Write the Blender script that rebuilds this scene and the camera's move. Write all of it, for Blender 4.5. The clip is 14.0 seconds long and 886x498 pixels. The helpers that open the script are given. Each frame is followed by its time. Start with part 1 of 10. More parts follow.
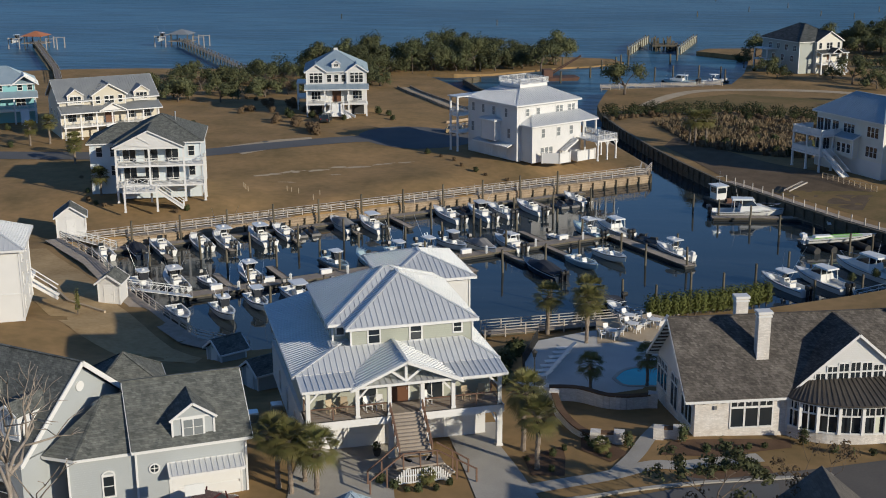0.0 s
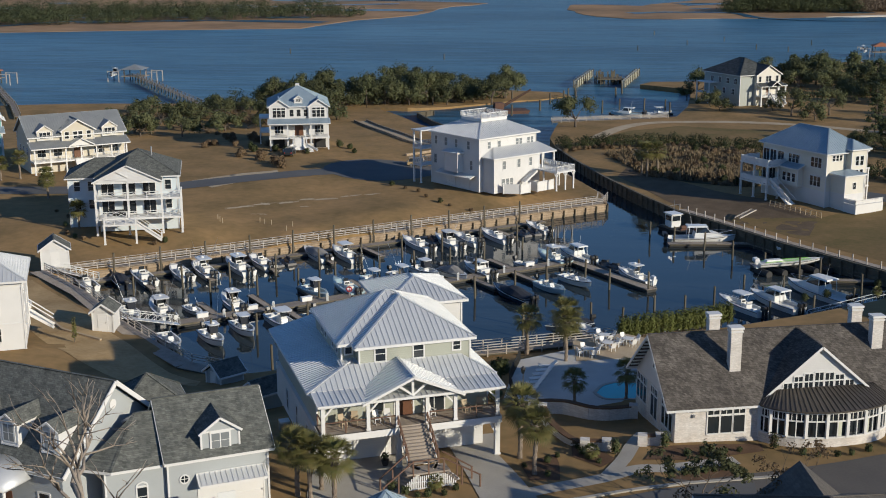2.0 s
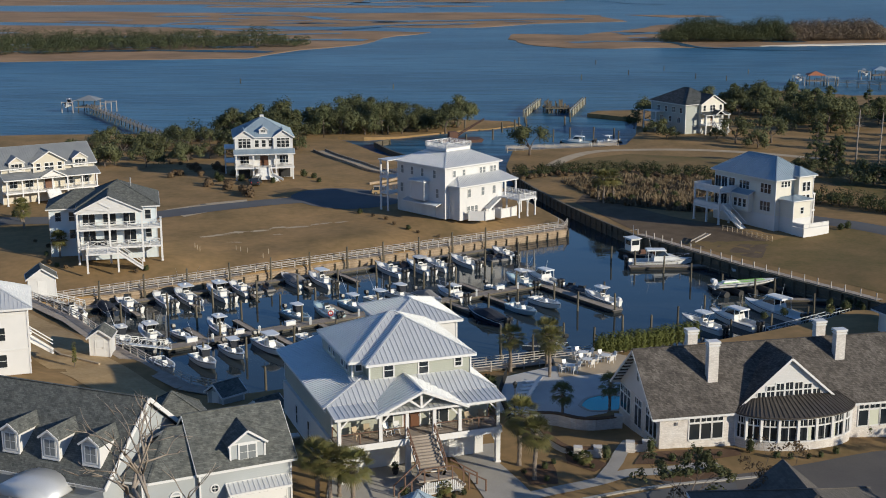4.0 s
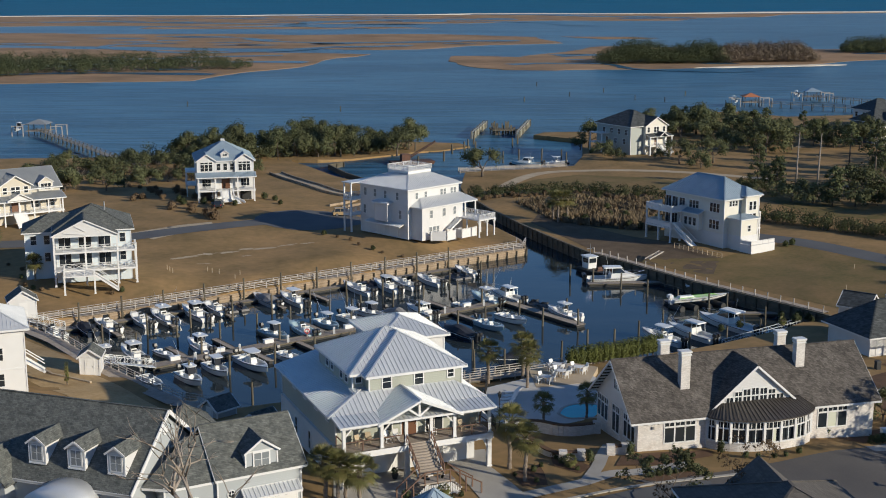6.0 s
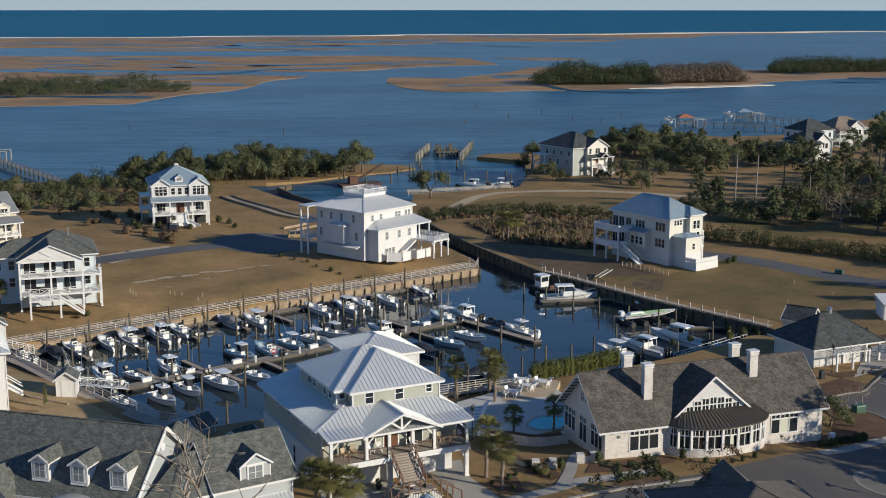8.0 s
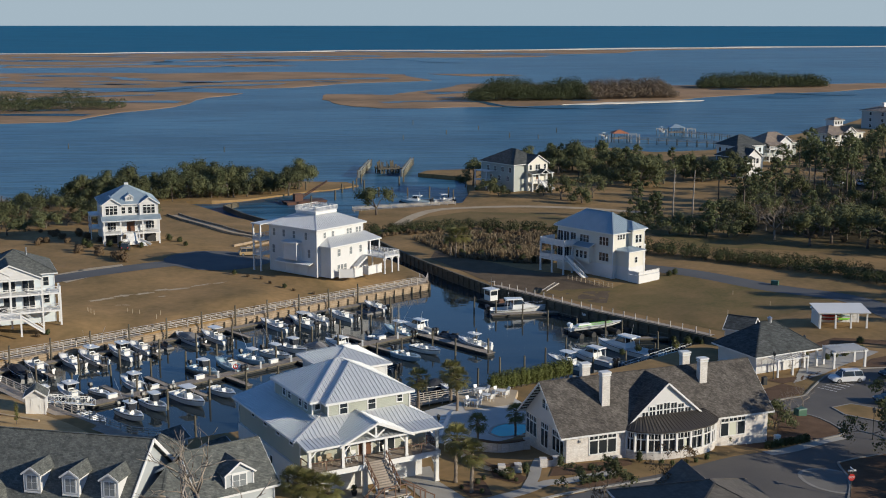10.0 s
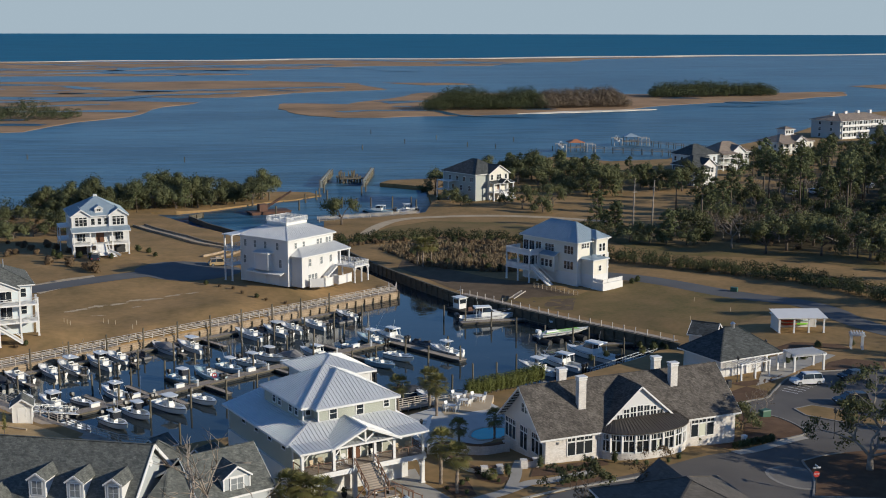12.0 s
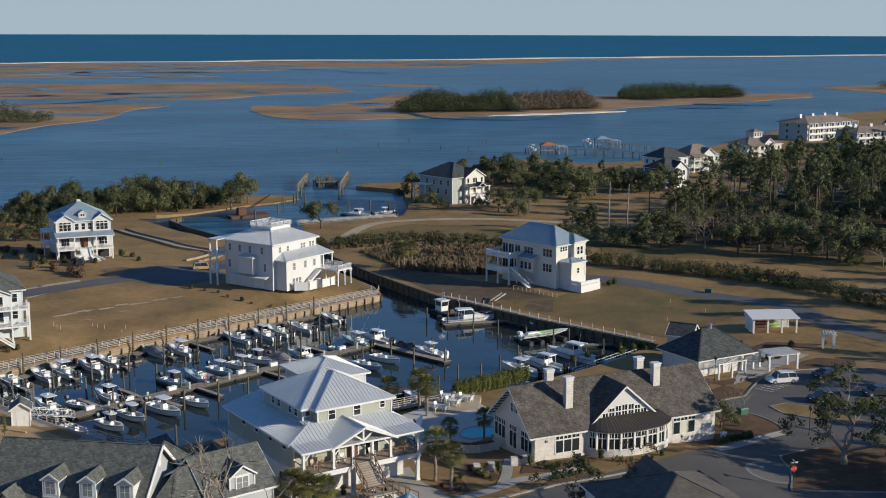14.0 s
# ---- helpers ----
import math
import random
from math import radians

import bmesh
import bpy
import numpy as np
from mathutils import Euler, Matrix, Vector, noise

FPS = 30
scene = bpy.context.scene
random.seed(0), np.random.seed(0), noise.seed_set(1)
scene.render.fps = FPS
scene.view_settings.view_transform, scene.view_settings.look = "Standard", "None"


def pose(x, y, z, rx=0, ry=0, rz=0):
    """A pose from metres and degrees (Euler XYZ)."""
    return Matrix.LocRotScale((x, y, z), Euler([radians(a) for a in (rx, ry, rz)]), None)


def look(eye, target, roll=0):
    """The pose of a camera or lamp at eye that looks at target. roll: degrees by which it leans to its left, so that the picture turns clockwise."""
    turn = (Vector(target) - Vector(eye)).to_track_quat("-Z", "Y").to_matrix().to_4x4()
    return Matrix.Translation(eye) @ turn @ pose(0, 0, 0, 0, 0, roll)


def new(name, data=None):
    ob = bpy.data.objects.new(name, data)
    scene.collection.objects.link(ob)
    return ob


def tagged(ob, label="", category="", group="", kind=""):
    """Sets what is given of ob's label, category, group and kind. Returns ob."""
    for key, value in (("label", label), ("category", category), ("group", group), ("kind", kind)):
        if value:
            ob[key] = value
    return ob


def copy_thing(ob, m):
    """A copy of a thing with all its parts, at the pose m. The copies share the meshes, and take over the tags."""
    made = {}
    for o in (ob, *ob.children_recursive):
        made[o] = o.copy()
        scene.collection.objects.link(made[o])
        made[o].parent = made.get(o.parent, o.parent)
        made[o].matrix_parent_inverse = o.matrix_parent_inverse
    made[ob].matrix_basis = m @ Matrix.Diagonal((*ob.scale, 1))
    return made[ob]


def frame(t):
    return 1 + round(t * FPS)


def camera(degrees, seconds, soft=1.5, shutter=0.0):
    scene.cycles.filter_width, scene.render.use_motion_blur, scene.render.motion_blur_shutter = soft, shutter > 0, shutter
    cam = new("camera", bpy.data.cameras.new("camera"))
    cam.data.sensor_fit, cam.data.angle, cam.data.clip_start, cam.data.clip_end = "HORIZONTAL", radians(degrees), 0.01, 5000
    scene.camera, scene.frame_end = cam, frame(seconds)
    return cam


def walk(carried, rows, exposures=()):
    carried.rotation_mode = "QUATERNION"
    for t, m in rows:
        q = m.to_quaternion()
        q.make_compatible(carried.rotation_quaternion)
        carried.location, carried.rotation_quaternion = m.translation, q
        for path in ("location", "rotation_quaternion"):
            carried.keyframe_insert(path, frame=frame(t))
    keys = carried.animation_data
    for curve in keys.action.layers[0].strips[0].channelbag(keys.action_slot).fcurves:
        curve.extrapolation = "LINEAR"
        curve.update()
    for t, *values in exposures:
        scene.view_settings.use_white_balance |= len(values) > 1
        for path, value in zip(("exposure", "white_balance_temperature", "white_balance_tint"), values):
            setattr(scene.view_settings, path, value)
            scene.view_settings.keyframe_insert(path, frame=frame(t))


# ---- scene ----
cam = camera(38.91, 14.0, soft=1.0)
walk(cam, [
    (0, look((11.41, -88.14, 47.74), (-6.14, 6.65, 21.17), -0.31)),
    (0.5, look((10.65, -90.26, 48.15), (-5.68, 4.92, 22.18), -0.29)),
    (1, look((9.76, -92.43, 48.52), (-5.37, 3.10, 23.13), -0.23)),
    (1.5, look((8.80, -94.62, 48.92), (-5.16, 1.25, 24.13), -0.20)),
    (2, look((7.72, -96.81, 49.36), (-5.01, -0.62, 25.18), -0.19)),
    (2.5, look((6.61, -98.98, 49.81), (-4.87, -2.47, 26.24), -0.12)),
    (3, look((5.45, -101.11, 50.23), (-4.80, -4.33, 27.23), -0.10)),
    (5.5, look((-0.88, -111.98, 52.43), (-4.81, -14.29, 31.42), 0.02)),
    (6, look((-2.05, -113.77, 52.81), (-4.65, -15.95, 32.23), 0.05)),
    (6.5, look((-3.18, -115.53, 53.19), (-4.48, -17.60, 33.04), 0.04)),
    (7, look((-4.25, -117.22, 53.60), (-4.25, -19.18, 33.86), 0.04)),
    (7.5, look((-5.32, -118.84, 54.00), (-3.96, -20.74, 34.63), 0.07)),
    (8, look((-6.36, -120.45, 54.38), (-3.66, -22.32, 35.34), 0.02)),
    (10.5, look((-11.59, -128.18, 56.17), (-2.23, -30.21, 38.48), 0.07)),
    (11, look((-12.64, -129.51, 56.52), (-2.23, -31.61, 38.98), 0.09)),
    (11.5, look((-13.66, -130.77, 56.84), (-2.43, -32.93, 39.47), 0.08)),
    (12, look((-14.61, -131.99, 57.20), (-2.63, -34.23, 39.92), 0.11)),
    (12.5, look((-15.51, -133.23, 57.57), (-2.74, -35.56, 40.33), 0.12)),
    (13, look((-16.41, -134.46, 57.96), (-2.89, -36.89, 40.73), 0.11)),
    (13.5, look((-17.29, -135.70, 58.38), (-3.27, -38.20, 41.12), 0.14)),
    (14, look((-18.15, -136.94, 58.82), (-3.66, -39.51, 41.58), 0.13)),
], [(0, -0.03, 6000, 6), (2.5, 0.04, 6000, 6), (5.5, 0.11, 6000, 6), (14, 0.12, 6000, 6)])

# ---- light ----
SUN_DIR = Vector((0.86, -0.466, 0.342)).normalized()
world = bpy.data.worlds.new("sky")
scene.world = world
world.use_nodes = True
wn = world.node_tree.nodes
sky = wn.new("ShaderNodeTexSky")
sky.sky_type = "NISHITA"
sky.sun_disc = False
sky.sun_elevation = math.asin(SUN_DIR.z)
sky.sun_rotation = math.atan2(SUN_DIR.x, SUN_DIR.y)
sky.air_density, sky.dust_density, sky.ozone_density = 1.0, 0.1, 3.0
wn["Background"].inputs[1].default_value = 0.096
tint = wn.new("ShaderNodeMix")
tint.data_type, tint.blend_type = "RGBA", "MULTIPLY"
tint.inputs[0].default_value = 1.0
tint.inputs[7].default_value = (0.74, 0.90, 1.12, 1)
world.node_tree.links.new(sky.outputs[0], tint.inputs[6])
# grey-blue winter haze all round the horizon
sky_dir = wn.new("ShaderNodeTexCoord")
sky_sep = wn.new("ShaderNodeSeparateXYZ")
sky_up = wn.new("ShaderNodeMapRange")
sky_up.inputs[1].default_value, sky_up.inputs[2].default_value = 0.02, 0.20
haze = wn.new("ShaderNodeMix")
haze.data_type = "RGBA"
haze.inputs[6].default_value = (3.9, 4.5, 4.9, 1)
world.node_tree.links.new(sky_dir.outputs["Generated"], sky_sep.inputs[0])
world.node_tree.links.new(sky_sep.outputs[2], sky_up.inputs[0])
world.node_tree.links.new(sky_up.outputs[0], haze.inputs[0])
world.node_tree.links.new(tint.outputs[2], haze.inputs[7])
world.node_tree.links.new(haze.outputs[2], wn["Background"].inputs[0])
sun_data = bpy.data.lights.new("sun", "SUN")
sun_data.energy, sun_data.angle, sun_data.color = 5.0, radians(0.6), (1.0, 0.85, 0.65)
sun_ob = new("sun", sun_data)
sun_ob.matrix_world = look(SUN_DIR * 300, (0, 0, 0))


# ---- materials ----
def mk(name, base, rough=0.7, c2=None, var=0.5, scale=0.6, fine=12.0, bump=0.15, metal=0.0, lap=0.0, tile=None, spec=0.5, per_object=0.0, stretch=None, contrast=0.3):
    """A surface: two colours mixed by broad and fine noise, with relief; lap: siding boards of that height; tile: (width, height) of shingles."""
    m = bpy.data.materials.new(name)
    m.use_nodes = True
    nt = m.node_tree
    nd, ln = nt.nodes, nt.links
    bs = nd["Principled BSDF"]
    bs.inputs["Roughness"].default_value = rough
    bs.inputs["Metallic"].default_value = metal
    bs.inputs["Specular IOR Level"].default_value = spec
    tc = nd.new("ShaderNodeTexCoord")
    vec = tc.outputs["Object"]
    if stretch:
        mp = nd.new("ShaderNodeMapping")
        mp.inputs["Scale"].default_value = stretch
        ln.new(vec, mp.inputs[0])
        vec = mp.outputs[0]
    n1 = nd.new("ShaderNodeTexNoise")
    n1.inputs["Scale"].default_value, n1.inputs["Detail"].default_value = scale, 4
    n2 = nd.new("ShaderNodeTexNoise")
    n2.inputs["Scale"].default_value, n2.inputs["Detail"].default_value = fine, 3
    ln.new(vec, n1.inputs["Vector"])
    ln.new(vec, n2.inputs["Vector"])
    add = nd.new("ShaderNodeMath")
    add.operation = "MULTIPLY_ADD"
    add.inputs[1].default_value = 0.5
    ln.new(n2.outputs[0], add.inputs[0])
    ln.new(n1.outputs[0], add.inputs[2])
    mr = nd.new("ShaderNodeMapRange")
    mr.inputs[1].default_value, mr.inputs[2].default_value = 0.5, 1.0
    ln.new(add.outputs[0], mr.inputs[0])
    mix = nd.new("ShaderNodeMix")
    mix.data_type = "RGBA"
    if c2 is None:
        c2 = tuple(c * (1 - 0.35 * var) for c in base)
    mix.inputs[6].default_value = (*base, 1)
    mix.inputs[7].default_value = (*c2, 1)
    ln.new(mr.outputs[0], mix.inputs[0])
    col = mix.outputs[2]
    height = n2.outputs[0]
    if per_object:
        oi = nd.new("ShaderNodeObjectInfo")
        hs = nd.new("ShaderNodeHueSaturation")
        mo = nd.new("ShaderNodeMapRange")
        mo.inputs[3].default_value, mo.inputs[4].default_value = 1 - per_object, 1 + per_object
        ln.new(oi.outputs["Random"], mo.inputs[0])
        ln.new(mo.outputs[0], hs.inputs["Value"])
        ln.new(col, hs.inputs["Color"])
        col = hs.outputs[0]
    if lap or tile:
        sx = nd.new("ShaderNodeSeparateXYZ")
        ln.new(tc.outputs["Object"], sx.inputs[0])
    if lap:
        dv = nd.new("ShaderNodeMath")
        dv.operation = "DIVIDE"
        dv.inputs[1].default_value = lap
        ln.new(sx.outputs[2], dv.inputs[0])
        fr = nd.new("ShaderNodeMath")
        fr.operation = "FRACT"
        ln.new(dv.outputs[0], fr.inputs[0])
        height = fr.outputs[0]
    if tile:
        ad = nd.new("ShaderNodeMath")
        ln.new(sx.outputs[0], ad.inputs[0])
        ln.new(sx.outputs[1], ad.inputs[1])
        cb = nd.new("ShaderNodeCombineXYZ")
        ln.new(ad.outputs[0], cb.inputs[0])
        ln.new(sx.outputs[2], cb.inputs[1])
        bk = nd.new("ShaderNodeTexBrick")
        bk.inputs["Scale"].default_value = 1.0
        bk.inputs["Brick Width"].default_value, bk.inputs["Row Height"].default_value = tile
        bk.inputs["Mortar Size"].default_value = 0.006
        bk.inputs["Bias"].default_value = 0.0
        bk.inputs["Color1"].default_value = (*[1 - contrast] * 3, 1)
        bk.inputs["Color2"].default_value = (*[1 + contrast] * 3, 1)
        bk.inputs["Mortar"].default_value = (*[1 - contrast * 1.5] * 3, 1)
        ln.new(cb.outputs[0], bk.inputs["Vector"])
        mu = nd.new("ShaderNodeMix")
        mu.data_type, mu.blend_type = "RGBA", "MULTIPLY"
        mu.inputs[0].default_value = 1.0
        ln.new(col, mu.inputs[6])
        ln.new(bk.outputs["Color"], mu.inputs[7])
        col = mu.outputs[2]
        height = bk.outputs["Color"]
    ln.new(col, bs.inputs["Base Color"])
    if bump:
        bp = nd.new("ShaderNodeBump")
        bp.inputs["Strength"].default_value = bump
        bp.inputs["Distance"].default_value = 0.03
        ln.new(height, bp.inputs["Height"])
        ln.new(bp.outputs[0], bs.inputs["Normal"])
    return m


def mk_water(name, deep, shallow, rough, wave, strength, ior=1.33, spec=0.5):
    m = bpy.data.materials.new(name)
    m.use_nodes = True
    nd, ln = m.node_tree.nodes, m.node_tree.links
    bs = nd["Principled BSDF"]
    bs.inputs["Roughness"].default_value = rough
    bs.inputs["IOR"].default_value = ior
    bs.inputs["Specular IOR Level"].default_value = spec
    tc = nd.new("ShaderNodeTexCoord")
    mp = nd.new("ShaderNodeMapping")
    mp.inputs["Scale"].default_value = (0.35, 1.0, 1.0)
    ln.new(tc.outputs["Object"], mp.inputs[0])
    big = nd.new("ShaderNodeTexNoise")
    big.inputs["Scale"].default_value, big.inputs["Detail"].default_value = 0.012, 5
    ln.new(mp.outputs[0], big.inputs["Vector"])
    mix = nd.new("ShaderNodeMix")
    mix.data_type = "RGBA"
    mix.inputs[6].default_value = (*deep, 1)
    mix.inputs[7].default_value = (*shallow, 1)
    mr = nd.new("ShaderNodeMapRange")
    mr.inputs[1].default_value, mr.inputs[2].default_value = 0.43, 0.58
    mp2 = nd.new("ShaderNodeMapping")
    mp2.inputs["Scale"].default_value = (0.12, 1.0, 1.0)
    mp2.inputs["Rotation"].default_value = (0, 0, 0.25)
    ln.new(tc.outputs["Object"], mp2.inputs[0])
    rip = nd.new("ShaderNodeTexNoise")
    rip.inputs["Scale"].default_value, rip.inputs["Detail"].default_value = 0.22, 6
    ln.new(mp2.outputs[0], rip.inputs["Vector"])
    bl = nd.new("ShaderNodeMix")
    bl.inputs[0].default_value = 0.62
    ln.new(big.outputs[0], bl.inputs[2])
    ln.new(rip.outputs[0], bl.inputs[3])
    ln.new(bl.outputs[0], mr.inputs[0])
    ln.new(mr.outputs[0], mix.inputs[0])
    ln.new(mix.outputs[2], bs.inputs["Base Color"])
    w = nd.new("ShaderNodeTexNoise")
    w.inputs["Scale"].default_value, w.inputs["Detail"].default_value = wave, 4
    ln.new(mp.outputs[0], w.inputs["Vector"])
    bp = nd.new("ShaderNodeBump")
    bp.inputs["Strength"].default_value, bp.inputs["Distance"].default_value = strength, 0.25
    ln.new(w.outputs[0], bp.inputs["Height"])
    ln.new(bp.outputs[0], bs.inputs["Normal"])
    return m


def mk_glass(name, tint):
    m = bpy.data.materials.new(name)
    m.use_nodes = True
    bs = m.node_tree.nodes["Principled BSDF"]
    bs.inputs["Base Color"].default_value = (*tint, 1)
    bs.inputs["Roughness"].default_value = 0.06
    bs.inputs["Specular IOR Level"].default_value = 0.7
    return m


WHITE = mk("white_paint", (0.67, 0.66, 0.64), 0.5, var=0.2, bump=0.05)
WHITE_SIDING = mk("white_siding", (0.63, 0.62, 0.605), 0.55, var=0.25, lap=0.16, bump=0.5)
WHITE_BRICK = mk("whitewashed_brick", (0.64, 0.61, 0.57), 0.8, c2=(0.52, 0.47, 0.42), scale=1.2, fine=9, contrast=0.12, tile=(0.24, 0.08), bump=0.4)
SAGE = mk("sage_siding", (0.36, 0.37, 0.31), 0.6, var=0.2, lap=0.18, bump=0.5)
BLUEGREY = mk("blue_grey_siding", (0.385, 0.405, 0.41), 0.6, var=0.2, lap=0.16, bump=0.5)
PALE_BLUE = mk("pale_blue_siding", (0.60, 0.66, 0.69), 0.6, var=0.2, lap=0.16, bump=0.5)
NAVY = mk("navy_siding", (0.075, 0.095, 0.125), 0.6, var=0.2, lap=0.16, bump=0.5)
TEAL = mk("teal_siding", (0.22, 0.45, 0.47), 0.6, var=0.2, lap=0.16, bump=0.5)
YELLOW = mk("cream_siding", (0.56, 0.51, 0.41), 0.6, var=0.2, lap=0.16, bump=0.5)
CREAM = mk("ivory_siding", (0.65, 0.62, 0.54), 0.6, var=0.2, lap=0.16, bump=0.5)
GREENGREY = mk("green_grey_siding", (0.36, 0.38, 0.35), 0.6, var=0.2, lap=0.16, bump=0.5)
TIN = mk("galvanised_roof", (0.66, 0.665, 0.66), 0.45, c2=(0.58, 0.59, 0.595), scale=0.5, metal=0.35, bump=0.04)
TIN_GREY = mk("dull_grey_metal_roof", (0.27, 0.28, 0.28), 0.5, c2=(0.22, 0.23, 0.235), scale=0.5, metal=0.2, bump=0.04)
TIN_BLUE = mk("blue_steel_roof", (0.33, 0.40, 0.455), 0.45, c2=(0.27, 0.34, 0.39), scale=0.5, metal=0.2, bump=0.04)
TIN_DARK = mk("dark_bronze_roof", (0.10, 0.085, 0.07), 0.45, c2=(0.07, 0.06, 0.05), metal=0.3, bump=0.05)
ASPHALT_SHINGLE = mk("asphalt_shingle", (0.150, 0.153, 0.138), 0.95, c2=(0.080, 0.085, 0.080), scale=1.5, fine=6, tile=(0.30, 0.11), contrast=0.24, bump=0.5, spec=0.2)
CEDAR_SHINGLE = mk("weathered_cedar_shingle", (0.135, 0.12, 0.105), 0.95, c2=(0.07, 0.062, 0.055), scale=0.8, fine=6, tile=(0.22, 0.14), contrast=0.32, bump=0.7, spec=0.2)
DARK_SHINGLE = mk("dark_slate_shingle", (0.08, 0.085, 0.085), 0.9, c2=(0.045, 0.05, 0.05), scale=1.0, tile=(0.5, 0.16), bump=0.5, spec=0.25)
BROWN_SHINGLE = mk("brown_grey_shingle", (0.125, 0.112, 0.098), 0.9, c2=(0.088, 0.080, 0.072), scale=0.8, tile=(0.36, 0.13), contrast=0.15, bump=0.4, spec=0.2)
TAN_SHINGLE = mk("tan_shingle", (0.24, 0.19, 0.15), 0.9, scale=0.5, tile=(0.5, 0.16), bump=0.4)
GLASS = mk_glass("window_glass", (0.02, 0.025, 0.03))
# the pale tint paints the bright reflection in these panes
GLASS_PALE = mk_glass("pale_reflecting_glass", (0.20, 0.215, 0.22))
CURTAIN = mk("pale_curtain", (0.55, 0.56, 0.45), 0.8, var=0.3)
GRASS = mk("dormant_grass", (0.325, 0.208, 0.098), 0.95, c2=(0.175, 0.124, 0.058), scale=0.11, fine=0.8, bump=0.6, spec=0.1)
GREEN_GRASS = mk("winter_green_grass", (0.118, 0.102, 0.042), 0.95, c2=(0.225, 0.150, 0.072), scale=0.14, fine=1.3, bump=0.6, spec=0.1)
MARSH = mk("marsh_grass", (0.38, 0.245, 0.140), 0.95, c2=(0.19, 0.130, 0.078), scale=0.02, fine=0.11, bump=0.5, spec=0.1)
MULCH = mk("pine_straw_mulch", (0.10, 0.062, 0.04), 0.95, c2=(0.15, 0.095, 0.06), scale=0.8, fine=7, bump=0.6, spec=0.1)
EARTH = mk("bare_earth", (0.16, 0.118, 0.078), 0.95, c2=(0.105, 0.078, 0.052), scale=0.35, fine=3, bump=0.5, spec=0.1)
SAND = mk("pale_sand", (0.46, 0.38, 0.27), 0.95, c2=(0.36, 0.28, 0.19), scale=0.3, fine=4, bump=0.3, spec=0.1)
BEACH = mk("white_beach_sand", (0.75, 0.67, 0.54), 0.95, c2=(0.55, 0.48, 0.37), scale=0.02, fine=0.2, bump=0.1)
CONCRETE = mk("concrete", (0.40, 0.37, 0.32), 0.85, c2=(0.30, 0.28, 0.245), scale=0.4, fine=8, bump=0.15)
PAVER = mk("paved_lot", (0.110, 0.098, 0.086), 0.85, c2=(0.080, 0.072, 0.066), scale=0.25, fine=5, bump=0.2)
KERB_STONE = mk("weathered_kerb_stone", (0.27, 0.25, 0.22), 0.85, c2=(0.20, 0.185, 0.165), scale=0.5, fine=8, bump=0.15)
PAVER_PALE = mk("pale_pavers", (0.155, 0.145, 0.13), 0.85, c2=(0.12, 0.11, 0.10), scale=0.4, fine=6, bump=0.2)
ASPHALT = mk("asphalt", (0.105, 0.105, 0.105), 0.9, c2=(0.075, 0.075, 0.078), scale=0.2, fine=9, bump=0.15)
POOL_DECK = mk("pool_deck", (0.50, 0.485, 0.45), 0.8, c2=(0.42, 0.40, 0.375), scale=0.5, bump=0.1)
DECK_WOOD = mk("weathered_deck_boards", (0.33, 0.28, 0.23), 0.85, c2=(0.22, 0.185, 0.15), scale=1.0, fine=10, bump=0.3, per_object=0.12)
# straw-yellow grass, made paler still to carry the sunlight on the slope
STRAW = mk("sunlit_straw_grass", (0.43, 0.31, 0.165), 0.95, c2=(0.29, 0.20, 0.10), scale=0.25, fine=2.0, bump=0.6, spec=0.1)
LITTER = mk("dark_litter", (0.085, 0.066, 0.040), 0.95, c2=(0.055, 0.050, 0.028), scale=0.15, fine=1.5, bump=0.6, spec=0.1)
BULKHEAD_WOOD = mk("bulkhead_timber", (0.37, 0.285, 0.195), 0.85, c2=(0.21, 0.155, 0.10), scale=0.8, fine=6, bump=0.4, per_object=0.15)
JETTY_WOOD = mk("sun_bleached_jetty_timber", (0.44, 0.43, 0.35), 0.85, c2=(0.30, 0.30, 0.24), scale=0.8, fine=6, bump=0.3)
RUSTY = mk("rusty_steel", (0.13, 0.06, 0.035), 0.8, c2=(0.07, 0.04, 0.03), bump=0.3)
PILE_WOOD = mk("piling_timber", (0.13, 0.105, 0.075), 0.9, c2=(0.08, 0.075, 0.05), scale=1.5, fine=9, bump=0.5, per_object=0.2)
RAIL_WOOD = mk("brown_rail_timber", (0.15, 0.085, 0.055), 0.7, var=0.4, bump=0.2)
GREY_RAIL = mk("pale_rail_timber", (0.43, 0.385, 0.335), 0.75, var=0.4, bump=0.2)
DOOR_WOOD = mk("stained_door", (0.13, 0.055, 0.025), 0.5, var=0.4)
GEL = mk("gelcoat_white", (0.72, 0.72, 0.70), 0.25, c2=(0.64, 0.64, 0.62), bump=0.02)
GEL_BLUE = mk("gelcoat_pale_blue", (0.40, 0.52, 0.56), 0.25, bump=0.02)
GEL_NAVY = mk("gelcoat_navy", (0.018, 0.028, 0.05), 0.25, bump=0.02)
BOAT_DECK = mk("boat_deck_nonskid", (0.62, 0.60, 0.55), 0.7, var=0.5, scale=1.5)
CANVAS_NAVY = mk("navy_canvas", (0.02, 0.024, 0.035), 0.85, var=0.6, bump=0.3)
CANVAS_GREY = mk("grey_canvas", (0.22, 0.21, 0.20), 0.85, var=0.6, bump=0.3)
OUTBOARD = mk("black_outboard", (0.02, 0.02, 0.022), 0.35)
OUTBOARD_WHITE = mk("white_outboard", (0.7, 0.7, 0.7), 0.3)
STEEL = mk("brushed_tube", (0.65, 0.66, 0.68), 0.3, metal=0.9, bump=0.02)
DARK = mk("dark_rubber", (0.03, 0.03, 0.03), 0.7)
